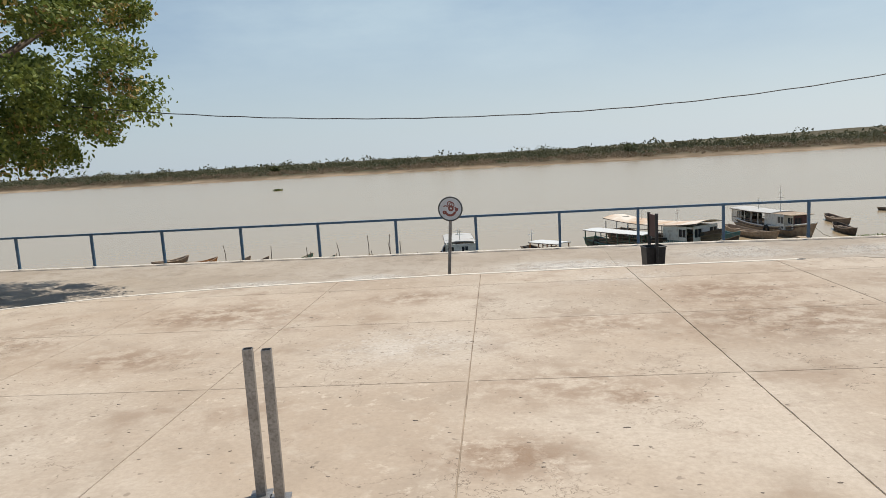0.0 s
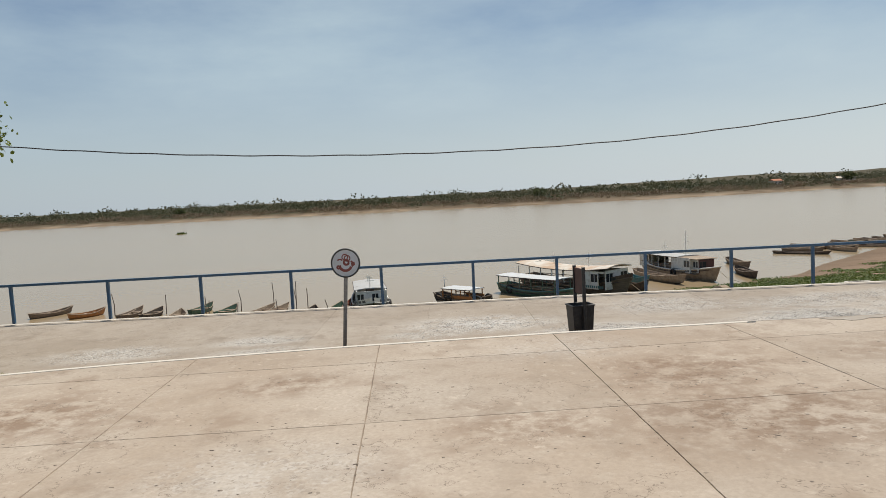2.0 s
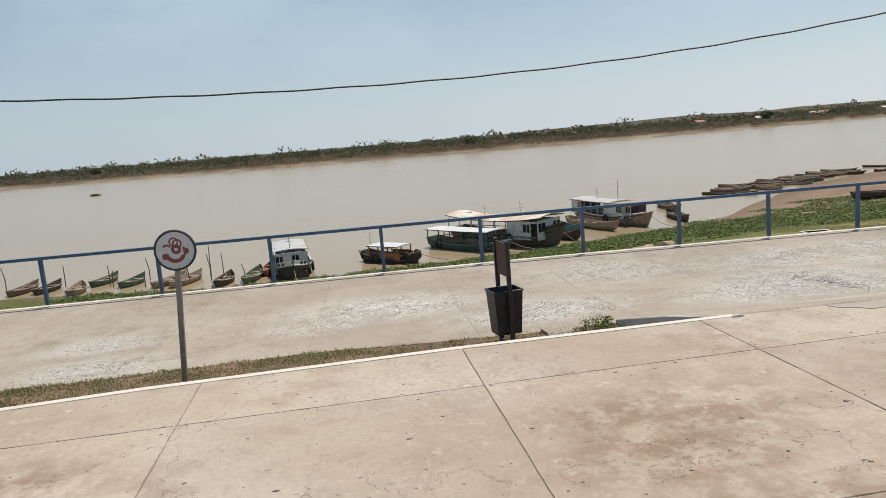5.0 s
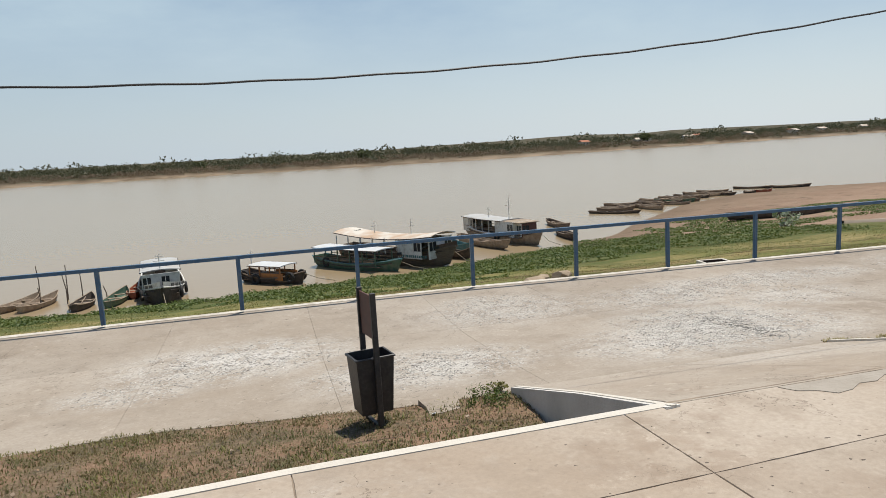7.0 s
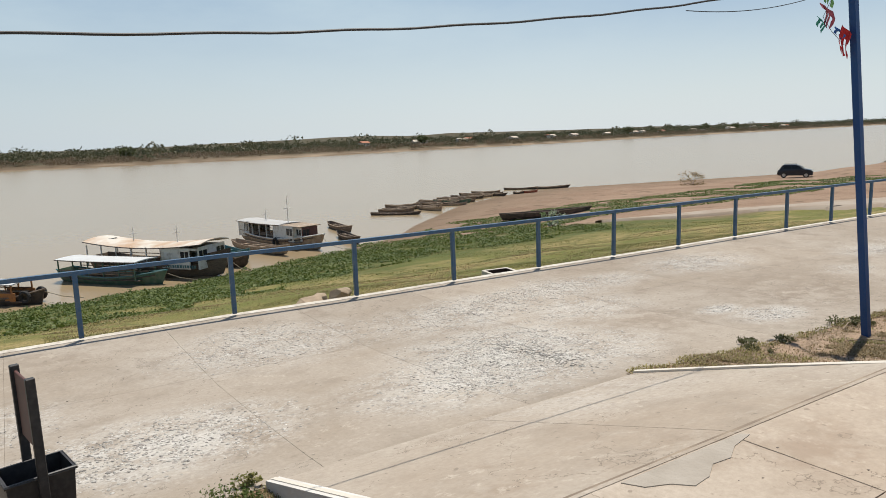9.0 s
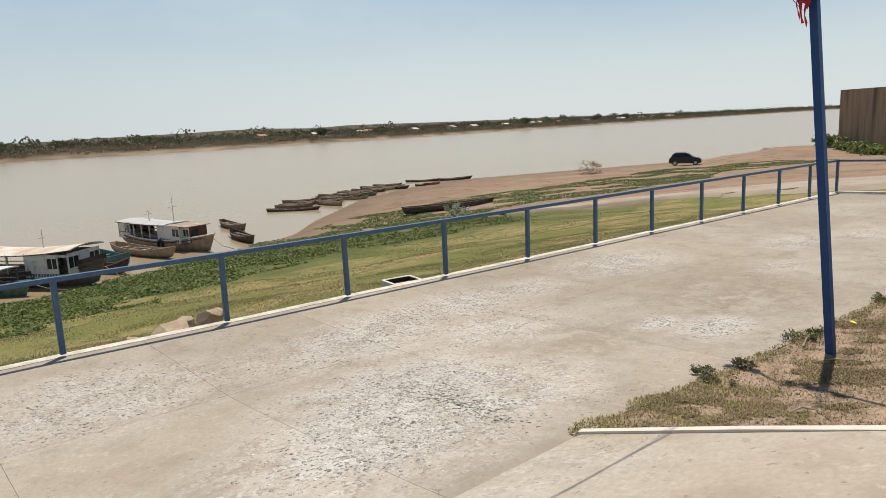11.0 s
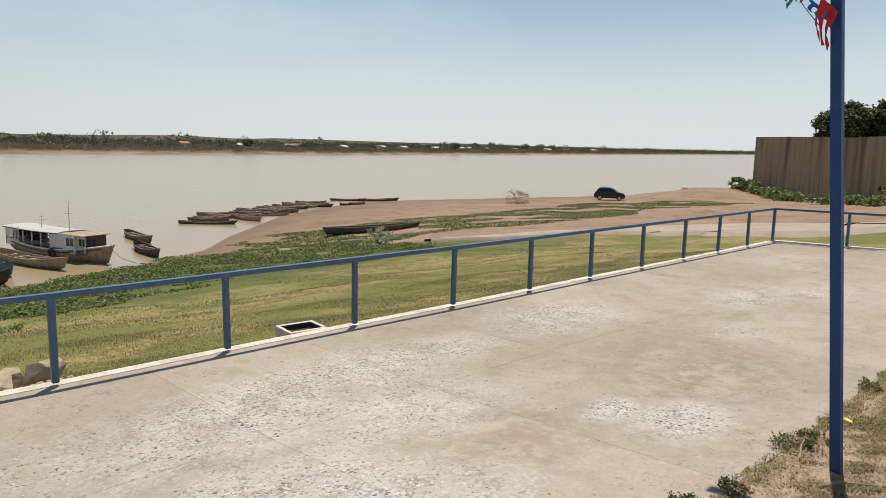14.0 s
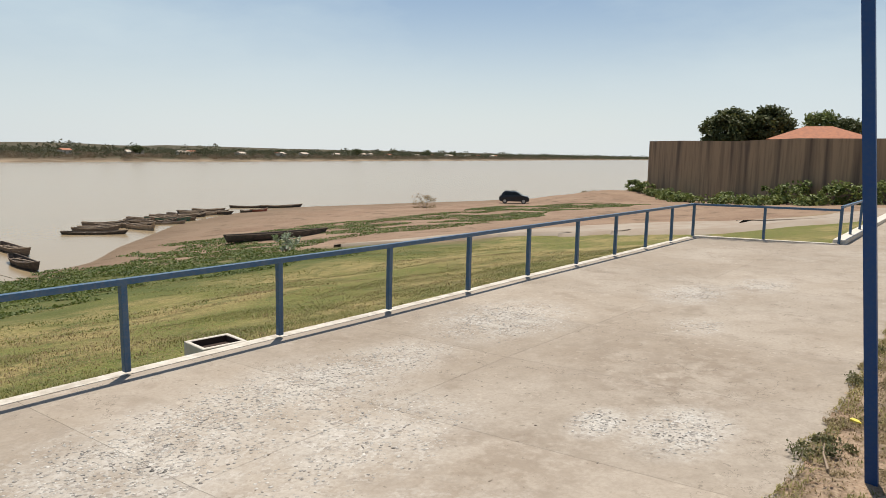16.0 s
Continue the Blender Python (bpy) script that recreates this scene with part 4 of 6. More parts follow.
# ---------------- lamp post, cable, streamers ----------------
M_LAMP = material("grey_lamp_housing", (0.22, 0.22, 0.21), 0.5, second=(0.3, 0.29, 0.27), scale=20)
M_CABLE = material("black_cable", (0.02, 0.02, 0.022), 0.6)
M_LENS = material("lamp_lens", (0.6, 0.6, 0.55), 0.2)
FOOT = Vector((10.915, 10.925, -0.77))
TOP = Vector((0.006, 0.40, 4.07))
post = thing("lamp_post", "tall blue-painted steel lamp post with two lamp arms, leaning slightly", "street lamp", FOOT)
bm = bmesh.new()
bar(bm, (0, 0, -0.2), TOP, 0.074, 0.074)
part("pole", bm, M_NAVY, post)
bm = bmesh.new()
bar(bm, TOP + Vector((0, 0, -0.10)), TOP + Vector((0, 0.55, -0.03)), 0.035, 0.035)
arm = part("lamp_arm", bm, M_BLACK, post)
bm = bmesh.new()
box(bm, (0, 0, 0), (0.12, 0.34, 0.03), Matrix.Translation(TOP + Vector((0, 0.72, -0.01))) @ pose(0, 0, 0, 4), bevel=0.01)
part("lamp_head", bm, M_LAMP, arm)
bm = bmesh.new()
bar(bm, TOP + Vector((0, 0, -0.12)), TOP + Vector((0.0, -0.75, 0.24)), 0.04, 0.04)
arm = part("lamp_arm", bm, M_BLUE, post)
bm = bmesh.new()
box(bm, (0, 0, 0), (0.12, 0.34, 0.03), Matrix.Translation(TOP + Vector((0.0, -0.9, 0.31))) @ pose(0, 0, 0, -26), bevel=0.01)
part("lamp_head", bm, M_LAMP, arm)
bm = bmesh.new()
box(bm, TOP + Vector((-0.02, 0.1, -0.02)), (0.07, 0.11, 0.09), bevel=0.008)
part("floodlight", bm, M_BLACK, post)
bm = bmesh.new()
box(bm, TOP + Vector((-0.05, -0.17, -0.16)), (0.07, 0.13, 0.08), bevel=0.008)
flood = part("floodlight", bm, M_LAMP, post)
bm = bmesh.new()
box(bm, TOP + Vector((-0.09, -0.17, -0.16)), (0.012, 0.11, 0.06))
part("lens", bm, M_LENS, flood)

c_end = FOOT + TOP + Vector((-0.03, 0.03, -0.10))
bm = bmesh.new()
tube(bm, [(x, 11.2 + 0.003 * math.sin(x * 9), 2.262 + (0.0116 if x > 1.5 else 0.0085) * (x - 1.5) ** 2 + 0.004 * math.sin(x * 7)) for x in np.linspace(-10.6, 10.6, 130)] + [c_end], 0.0085, 6)
k = thing("overhead_cable", "black overhead cable sagging from the lamp post into the tree", "cable", (0, 0, 0))
part("wire", bm, M_CABLE, k)
bm = bmesh.new()
tube(bm, [(8.0 + (c_end.x - 8.0) * s, 11.2 + (c_end.y - 11.2) * s, 2.70 + (c_end.z - 0.02 - 2.70) * s - 0.42 * s * (1 - s)) for s in np.linspace(0, 1, 24)], 0.004, 5)
part("loose_wire", bm, M_CABLE, k)


def rag(colour, place, w, h, seed):
    """A frayed cloth scrap with folds and ragged tails."""
    rng = random.Random(seed)
    bm = bmesh.new()
    cols, rows = 7, 6
    g = [[bm.verts.new((math.sin(i * 1.3 + seed) * 0.018, (i / (cols - 1) - 0.5) * w * (1 - 0.3 * j / rows) + 0.02 * math.sin(j + seed), -h * j / (rows - 1) * rng.uniform(0.8, 1.1) + 0.02 * i)) for i in range(cols)] for j in range(rows)]
    for j in range(rows - 1):
        for i in range(cols - 1):
            if j < 2 or i % 2 == seed % 2:
                bm.faces.new((g[j][i], g[j][i + 1], g[j + 1][i + 1], g[j + 1][i]))
    bmesh.ops.delete(bm, geom=[v for v in bm.verts if not v.link_faces], context="VERTS")
    bmesh.ops.solidify(bm, geom=bm.faces[:], thickness=0.003)
    return bm


streamer = thing("bunting", "tattered coloured bunting tied to the lamp post", "bunting", (10.81, 11.37, 2.42))
base = Vector((10.81, 11.37, 2.42))
MOVE = Vector((0.17, 0.155, 0.02))
bm = bmesh.new()
tube(bm, [Vector(q) + MOVE - base for q in ((10.68, 11.30, 3.12), (10.65, 11.42, 2.84), (10.63, 11.30, 2.66), (10.68, 11.18, 2.50))], 0.003, 5)
part("string", bm, M_CABLE, streamer)
for nm, c, p, w, h, sd in (("green", (0.20, 0.42, 0.16), (10.63, 11.36, 3.07), 0.16, 0.17, 1), ("pink", (0.42, 0.10, 0.13), (10.63, 11.36, 2.88), 0.15, 0.2, 2), ("teal", (0.05, 0.30, 0.22), (10.63, 11.42, 2.74), 0.10, 0.1, 3),
                           ("blue", (0.04, 0.14, 0.42), (10.64, 11.22, 2.60), 0.13, 0.06, 4), ("red", (0.55, 0.03, 0.03), (10.63, 11.15, 2.60), 0.12, 0.28, 5)):
    bm = rag(c, p, w, h, sd)
    bmesh.ops.translate(bm, vec=Vector(p) + MOVE - base, verts=bm.verts)
    part("pennant", bm, material("cloth_" + nm, c, 0.9, second=tuple(v * 0.6 for v in c), scale=20), streamer, "tattered %s cloth scrap" % nm)

# ---------------- outside the railing: inspection box, rocks, road ----------------
# near-black brown: the hollow's shade is put into the colour
M_DARK = material("hollow_shade_brown", (0.05, 0.03, 0.022), 0.95)
t = thing("inspection_box", "open concrete inspection box with a white rim in the grass", "drain box", (10.75, 17.74, -1.07), -8)
bm = bmesh.new()
for cx, cy, sx, sy in ((0, -0.215, 0.58, 0.05), (0, 0.215, 0.58, 0.05), (-0.265, 0, 0.05, 0.38), (0.265, 0, 0.05, 0.38)):
    box(bm, (cx, cy, 0.0), (sx, sy, 0.21), bevel=0.008)
part("rim", bm, M_KERB, t)
# thin sheets added inside the rim, darkened as if deep in shade
for cx, cy, sx, sy in ((0, -0.186, 0.47, 0.008), (0, 0.186, 0.47, 0.008), (-0.236, 0, 0.008, 0.36), (0.236, 0, 0.008, 0.36)):
    bm = bmesh.new()
    box(bm, (cx, cy, 0.0), (sx, sy, 0.19))
    part("lining", bm, M_DARK, t, "brown inner face with the hollow's shade in its colour")
# dark floor set high, its colour standing in for a deep hole's shade
bm = bmesh.new()
box(bm, (0, 0, 0.01), (0.48, 0.38, 0.02))
part("shaft_floor", bm, M_DARK, t)
M_ROCK = material("tan_sandstone", (0.40, 0.31, 0.215), 0.9, second=(0.19, 0.135, 0.09), scale=5, bump=0.9, bump_scale=9)


def rock(x, y, size, seed):
    rng = random.Random(seed)
    bm = bmesh.new()
    for q in range(34):
        p = Vector((rng.gauss(0, 1), rng.gauss(0, 1), rng.gauss(0, 1))).normalized() * rng.uniform(0.34, 0.58)
        bm.verts.new((p.x * size[0], p.y * size[1], max(-0.3, min(0.42, p.z + 0.25 * p.x)) * size[2]))
    hull_of = bmesh.ops.convex_hull(bm, input=bm.verts)
    bmesh.ops.delete(bm, geom=list({e for e in hull_of["geom_interior"] + hull_of["geom_unused"] if isinstance(e, bmesh.types.BMVert)}), context="VERTS")
    bmesh.ops.bevel(bm, geom=bm.edges[:], offset=0.005 * size[0], segments=1, affect="EDGES")
    z = float(ground_z(x, y))
    ob = part("rock", bm, M_ROCK)
    ob.matrix_basis = pose(x, y, z + size[2] * 0.22, 0, 0, rng.uniform(0, 40))
    return tagged(ob, "broken tan rock lying in the grass", "rock", "rocks by the railing")


rock(7.02, 18.42, (0.74, 0.46, 0.30), 1)
rock(7.66, 18.5, (0.46, 0.4, 0.46), 2)
rock(7.32, 18.62, (0.42, 0.3, 0.36), 4)
rock(6.55, 18.7, (0.25, 0.2, 0.16), 3)
for q in range(9):
    rock(7.0 + 0.9 * random.random(), 18.15 + 0.25 * random.random(), (0.12, 0.1, 0.08), 5 + q)

bm = bmesh.new()
ROAD = [(70, 8.6), (56, 11.5), (47.5, 15.5), (46.2, 20.5), (46.4, 25.5), (45.4, 30), (42.6, 34), (39.0, 36.8), (34, 39.5)]
prev = None
for k in range(len(ROAD) - 1):
    for s in np.linspace(0, 1, 9)[:-1]:
        a, b = Vector(ROAD[k]), Vector(ROAD[k + 1])
        p = a.lerp(b, s)
        d = (b - a).normalized()
        w = 6.4 * max(0.12, min(1.0, 1.0 - (k + s - 3.6) / 3.6))
        cur = [bm.verts.new((p.x + o * d.y, p.y - o * d.x, float(ground_z(p.x + o * d.y, p.y - o * d.x)) + (0.17 if abs(o) < w else -0.25))) for o in (-w, -w * 0.9, -w * 0.45, 0, w * 0.45, w * 0.9, w)]
        if prev:
            for j in range(6):
                bm.faces.new((prev[j], prev[j + 1], cur[j + 1], cur[j]))
        prev = cur
bmesh.ops.recalc_face_normals(bm, faces=bm.faces)
M_ROAD = material("pale_worn_road", (0.34, 0.285, 0.225), 0.9, second=(0.27, 0.20, 0.14), scale=0.6, amount=0.7, bump=0.4)
tagged(part("road", bm, M_ROAD, smooth=True), "pale worn concrete lane running down to the beach", "road", kind="structure")

# ---------------- boats ----------------
M_WOOD = material("grey_weathered_wood", (0.17, 0.125, 0.09), 0.85, second=(0.09, 0.065, 0.05), scale=3, amount=0.8, fine=(0.30, 0.25, 0.20), fine_scale=14, fine_amount=0.5, bump=0.4, bump_scale=18, stretch=(1, 1, 4))
M_WOOD_PALE = material("bleached_wood", (0.36, 0.28, 0.20), 0.85, second=(0.20, 0.14, 0.10), scale=4, amount=0.7, bump=0.3, bump_scale=18)
M_WOOD_DARK = material("tarred_wood", (0.055, 0.045, 0.038), 0.8, second=(0.12, 0.09, 0.07), scale=4, amount=0.7, bump=0.4, bump_scale=15)
M_GREENB = material("faded_green_boat_paint", (0.05, 0.12, 0.08), 0.6, second=(0.14, 0.17, 0.13), scale=4, amount=0.7, bump=0.2)
M_TEAL = material("faded_teal_boat_paint", (0.05, 0.16, 0.17), 0.6, second=(0.16, 0.20, 0.18), scale=5, amount=0.6, bump=0.2)
M_REDB = material("faded_red_boat_paint", (0.36, 0.09, 0.05), 0.6, second=(0.22, 0.08, 0.05), scale=5, amount=0.6)
M_ORANGE = material("ochre_boat_paint", (0.42, 0.17, 0.045), 0.6, second=(0.24, 0.11, 0.05), scale=4, amount=0.7, bump=0.2)
M_WHITEB = material("chalky_white_boat_paint", (0.68, 0.67, 0.62), 0.6, second=(0.40, 0.35, 0.29), scale=4, amount=0.7, bump=0.2, low=0.48, high=0.72)
M_ROOF = material("sun_bleached_roof", (0.62, 0.57, 0.49), 0.7, second=(0.44, 0.27, 0.15), scale=0.8, detail=8, amount=0.8, bump=0.2, low=0.40, high=0.62)
M_ROOF_W = material("white_tin_roof", (0.60, 0.61, 0.60), 0.5, second=(0.50, 0.48, 0.44), scale=1.5, amount=0.5, bump=0.15)
M_PANE = material("dark_window", (0.025, 0.03, 0.035), 0.15)
M_TYRE = material("old_tyre", (0.02, 0.02, 0.02), 0.8, second=(0.05, 0.045, 0.04), scale=15)
M_ROPE = material("rope", (0.35, 0.29, 0.2), 0.9)


def hull_rows(L, B, D, rise_b, rise_s, tail, draft, inset=0.0, n=16, m=8):
    rows = []
    for i in range(n + 1):
        s = i / n
        e = abs(2 * s - 1)
        end, rise = (tail, rise_s) if s < 0.5 else (0.05, rise_b)
        w = max(0.012, B / 2 * (1 - e ** (3.2 if s < 0.5 else 2.3) * (1 - end)) - inset)
        top = D + rise * e ** 2.2
        keel = -draft + rise * 0.75 * e ** 3.5 + inset
        x = (s - 0.5) * L
        row = []
        for k in range(m + 1):
            a = (k / m - 0.5) * math.pi
            row.append(Vector((x + (0.06 * L * e ** 4 * (1 if s > 0.5 else -0.4)) * (1 - math.cos(a)), w * math.copysign(abs(math.sin(a)) ** 0.75, math.sin(a)), keel + (top - keel) * (1 - math.cos(a)) ** 0.9)))
        rows.append(row)
    return rows


def hull(bm, L, B, D, rise_b, rise_s, tail, draft, thick=0.03):
    """An open planked hull with an inner skin, gunwale edge and transom."""
    o = [[bm.verts.new(v) for v in r] for r in hull_rows(L, B, D, rise_b, rise_s, tail, draft)]
    q = [[bm.verts.new(v) for v in r] for r in hull_rows(L, B, D, rise_b, rise_s, tail, draft, thick)]
    for a, b in zip(o, o[1:]):
        for k in range(len(a) - 1):
            bm.faces.new((a[k], b[k], b[k + 1], a[k + 1]))
    for a, b in zip(q, q[1:]):
        for k in range(len(a) - 1):
            bm.faces.new((a[k + 1], b[k + 1], b[k], a[k]))
    for k in (0, -1):
        for i in range(len(o) - 1):
            f = (o[i][k], q[i][k], q[i + 1][k], o[i + 1][k])
            bm.faces.new(f if k == 0 else f[::-1])
    for r in (o, q):
        bm.faces.new(r[0])
        bm.faces.new(r[-1][::-1])
    bmesh.ops.recalc_face_normals(bm, faces=bm.faces)


def gunwale(bm, L, B, D, rise_b, rise_s, tail, draft, r=0.03):
    rows = hull_rows(L, B, D, rise_b, rise_s, tail, draft)
    for k in (0, -1):
        tube(bm, [row[k] + Vector((0, 0, 0.008)) for row in rows], r, 6)


def canoe(a, b, mat, trim, label, B=1.0, D=0.34, name="canoe", group="moored wooden canoes", z=WATER, tail=0.35, rise=0.30, seats=4, load=0):
    (ax, ay), (bx, by) = a, b
    L = math.hypot(bx - ax, by - ay)
    t = thing(name, label, "canoe", ((ax + bx) / 2, (ay + by) / 2, z), math.degrees(math.atan2(by - ay, bx - ax)), group)
    bm = bmesh.new()
    hull(bm, L, B, D, rise, rise * 0.5, tail, 0.14)
    part("hull", bm, mat, t, smooth=False)
    bm = bmesh.new()
    gunwale(bm, L, B, D, rise, rise * 0.5, tail, 0.14, 0.026)
    part("gunwale", bm, trim, t)
    bm = bmesh.new()
    box(bm, (0, 0, -0.02), (L * 0.72, B * 0.55, 0.03))
    part("floor_boards", bm, M_WOOD_PALE if mat is not M_WOOD_PALE else M_WOOD, t)
    for k in range(seats):
        x = (k + 0.6) / (seats + 0.2) * L * 0.84 - L * 0.42
        e = abs(2 * x / L)
        bm = bmesh.new()
        box(bm, (x, 0, D * 0.72 + 0.2 * rise * e), (0.20, B * (1 - 0.75 * e ** 2.3) * 0.93, 0.03), bevel=0.004)
        part("thwart", bm, trim, t)
    for k in range(load):
        bm = bmesh.new()
        tube(bm, [(-L * 0.35 + 0.1 * k, -0.1 + 0.08 * k, D * 0.9), (L * 0.3, 0.12 - 0.06 * k, D + 0.12)], 0.025, 6)
        part("oar", bm, M_WOOD_PALE, t)
    return t


# east cluster drawn up along the beach
CL = [((33.2, 69.7), (38.8, 67.9), M_WOOD_DARK), ((36.0, 72.7), (40.0, 71.8), M_WOOD), ((37.8, 75.0), (41.6, 73.6), M_WOOD), ((40.0, 75.0), (42.4, 70.2), M_WOOD_DARK), ((41.8, 76.2), (44.4, 72.4), M_WOOD),
      ((45.4, 77.0), (47.9, 72.4), M_GREENB), ((48.4, 80.0), (49.8, 75.0), M_WOOD), ((51.4, 82.0), (55.4, 75.6), M_WOOD_DARK), ((53.8, 81.4), (57.6, 79.6), M_WOOD), ((61.8, 85.0), (64.0, 80.2), M_WOOD_DARK), ((63.2, 80.6), (69.2, 79.6), M_WOOD_DARK),
      ((34.6, 71.4), (38.6, 69.9), M_WOOD), ((38.6, 73.2), (42.4, 72.0), M_WOOD_PALE), ((44.0, 78.4), (46.0, 74.6), M_WOOD), ((46.8, 78.8), (49.0, 74.0), M_WOOD), ((49.8, 80.6), (52.6, 76.2), M_WOOD), ((50.4, 78.0), (54.2, 76.6), M_WOOD_PALE), ((39.2, 71.4), (41.4, 67.8), M_WOOD_PALE), ((43.4, 73.6), (45.6, 70.4), M_WOOD_PALE), ((57.2, 77.4), (58.4, 76.3), M_WOOD_DARK), ((58.8, 77.2), (60.8, 76.0), M_REDB)]
jumble = random.Random(31)
CL += [((x - 1.5, y + 0.7), (x + 1.5, y - 0.7), (M_WOOD, M_WOOD_DARK, M_WOOD_PALE)[q % 3]) for q, (x, y) in enumerate([(37.4, 71.0), (39.6, 72.8), (41.2, 71.2), (43.0, 75.2), (44.6, 73.0), (46.4, 75.6), (48.2, 77.4), (50.4, 76.4), (52.8, 79.4), (47.2, 74.0), (54.6, 78.2)])]
for k, (a, b, m) in enumerate(CL):
    turn, mx, my = jumble.uniform(-0.45, 0.45), (a[0] + b[0]) / 2 + jumble.uniform(-0.3, 0.3), (a[1] + b[1]) / 2
    hx, hy = (a[0] - b[0]) * 0.42, (a[1] - b[1]) * 0.42
    ux, uy = hx * math.cos(turn) - hy * math.sin(turn), hx * math.sin(turn) + hy * math.cos(turn)
    a, b = (mx + ux, my + uy), (mx - ux, my - uy)
    s = math.hypot(a[0] - b[0], a[1] - b[1])
    canoe(a, b, m, M_WOOD_PALE if k % 3 else M_WOOD, "small weathered wooden canoe moored at the beach" if s > 2.8 else "short old dinghy at the beach", B=1.0 if s > 2.8 else 0.8, D=0.16 + 0.07 * (k % 3), seats=max(2, int(s / 0.9)), load=k % 3, rise=0.2)
canoe((27.1, 65.2), (26.7, 59.8), M_WOOD, M_WOOD_PALE, "weathered wooden canoe loaded with planks", seats=6, load=2)
canoe((25.1, 58.5), (24.4, 53.4), M_WOOD_DARK, M_WOOD, "dark weathered canoe tied near the bank", seats=6, load=2)
canoe((16.9, 59.2), (18.5, 52.4), M_WOOD_PALE, M_WOOD_PALE, "long pale wooden canoe beside a river boat", B=1.3, D=0.42, seats=5, load=1, rise=0.4)
canoe((15.0, 56.4), (15.8, 52.2), M_TEAL, M_TEAL, "faded teal wooden canoe", B=1.2, D=0.5, seats=3, rise=0.4)
canoe((13.6, 53.0), (15.0, 49.8), M_WOOD_DARK, M_WOOD, "dark wooden canoe with a rope to the bank", B=1.1, D=0.42, seats=3, rise=0.5)
lz = float(ground_z(39.2, 49.6))
canoe((35.5, 50.5), (43.0, 48.9), M_WOOD_DARK, M_WOOD, "long dark wooden canoe stranded on the sand", name="stranded_canoe", group="", B=1.0, D=0.36, z=lz + 0.12, tail=0.5, rise=0.12, seats=6)
# west group
WL = [((-20.5, 48.6), (-20.0, 52.4), M_WOOD_DARK), ((-22.2, 48.8), (-21.8, 53.2), M_WOOD), ((-17.5, 46.8), (-18.1, 50.7), M_WOOD_PALE), ((-17.5, 49.6), (-16.6, 53.4), M_GREENB), ((-15.2, 48.2), (-14.3, 51.6), M_GREENB),
      ((-12.9, 46.8), (-11.3, 51.1), M_WOOD_PALE), ((-11.6, 46.3), (-10.3, 50.9), M_WOOD_PALE), ((-8.5, 45.2), (-8.2, 49.2), M_WOOD_DARK), ((-6.9, 45.2), (-6.5, 50.3), M_GREENB), ((-5.9, 47.2), (-5.9, 52.2), M_REDB),
      ((-26.9, 50.9), (-24.6, 53.4), M_ORANGE), ((-30.4, 51.9), (-28.0, 55.3), M_WOOD)]
for k, (a, b, m) in enumerate(WL):
    cx, cy = (a[0] + b[0]) / 2, (a[1] + b[1]) / 2
    a, b = (cx + (a[0] - cx) * 0.72, cy + (a[1] - cy) * 0.72), (cx + (b[0] - cx) * 0.72, cy + (b[1] - cy) * 0.72)
    canoe(a, b, m, M_WOOD_PALE, {M_GREENB: "faded green wooden canoe moored at the bank", M_REDB: "faded red wooden canoe moored at the bank", M_ORANGE: "ochre wooden canoe moored at the bank"}.get(m, "weathered wooden canoe moored at the bank"), B=1.1, D=0.27, seats=3, rise=0.26, load=k % 2)
M_STICK = material("mooring_stake_wood", (0.13, 0.10, 0.08), 0.9, second=(0.22, 0.17, 0.12), scale=5)
for k, (x, y, h) in enumerate([(-18.6, 49.0, 1.7), (-18.2, 48.4, 1.4), (-16.4, 50.0, 1.9), (-14.4, 51.5, 2.3), (-12.2, 49.0, 2.6), (-11.9, 47.6, 2.1), (-11.3, 48.5, 2.0), (-15.9, 47.4, 1.3), (-9.7, 47.0, 1.2), (-13.1, 47.0, 1.5), (-22.0, 50.5, 1.8), (-26.0, 51.0, 2.0)]):
    bm = bmesh.new()
    tube(bm, [(0, 0, -1.2), (0.04, 0.02, h * 0.4), (0.1 * math.sin(k * 2.1), 0.08 * math.cos(k), h * 0.8)], 0.04, 6, 0.025)
    s = part("mooring_stake", bm, M_STICK)
    s.matrix_basis = pose(x + 2.4, y + 0.9, WATER)
    tagged(s, "bare wooden mooring stake standing in the water", "stake", "mooring stakes")
# floating weed clump
rng = np.random.default_rng(77)
p = np.stack([rng.normal(-74, 0.55, 260), rng.normal(201.5, 0.4, 260), np.full(260, WATER)], 1)
soup("floating_weed", *blades(p, 0.55, 0.09, rng), M_REED, "drifting raft of water weed", "weed")


def tyre(bm, c, r=0.3):
    tube(bm, [Vector(c) + Vector((r * math.cos(a), 0, r * math.sin(a))) for a in np.linspace(0, 2 * math.pi, 17)], 0.09, 7, cap=False)


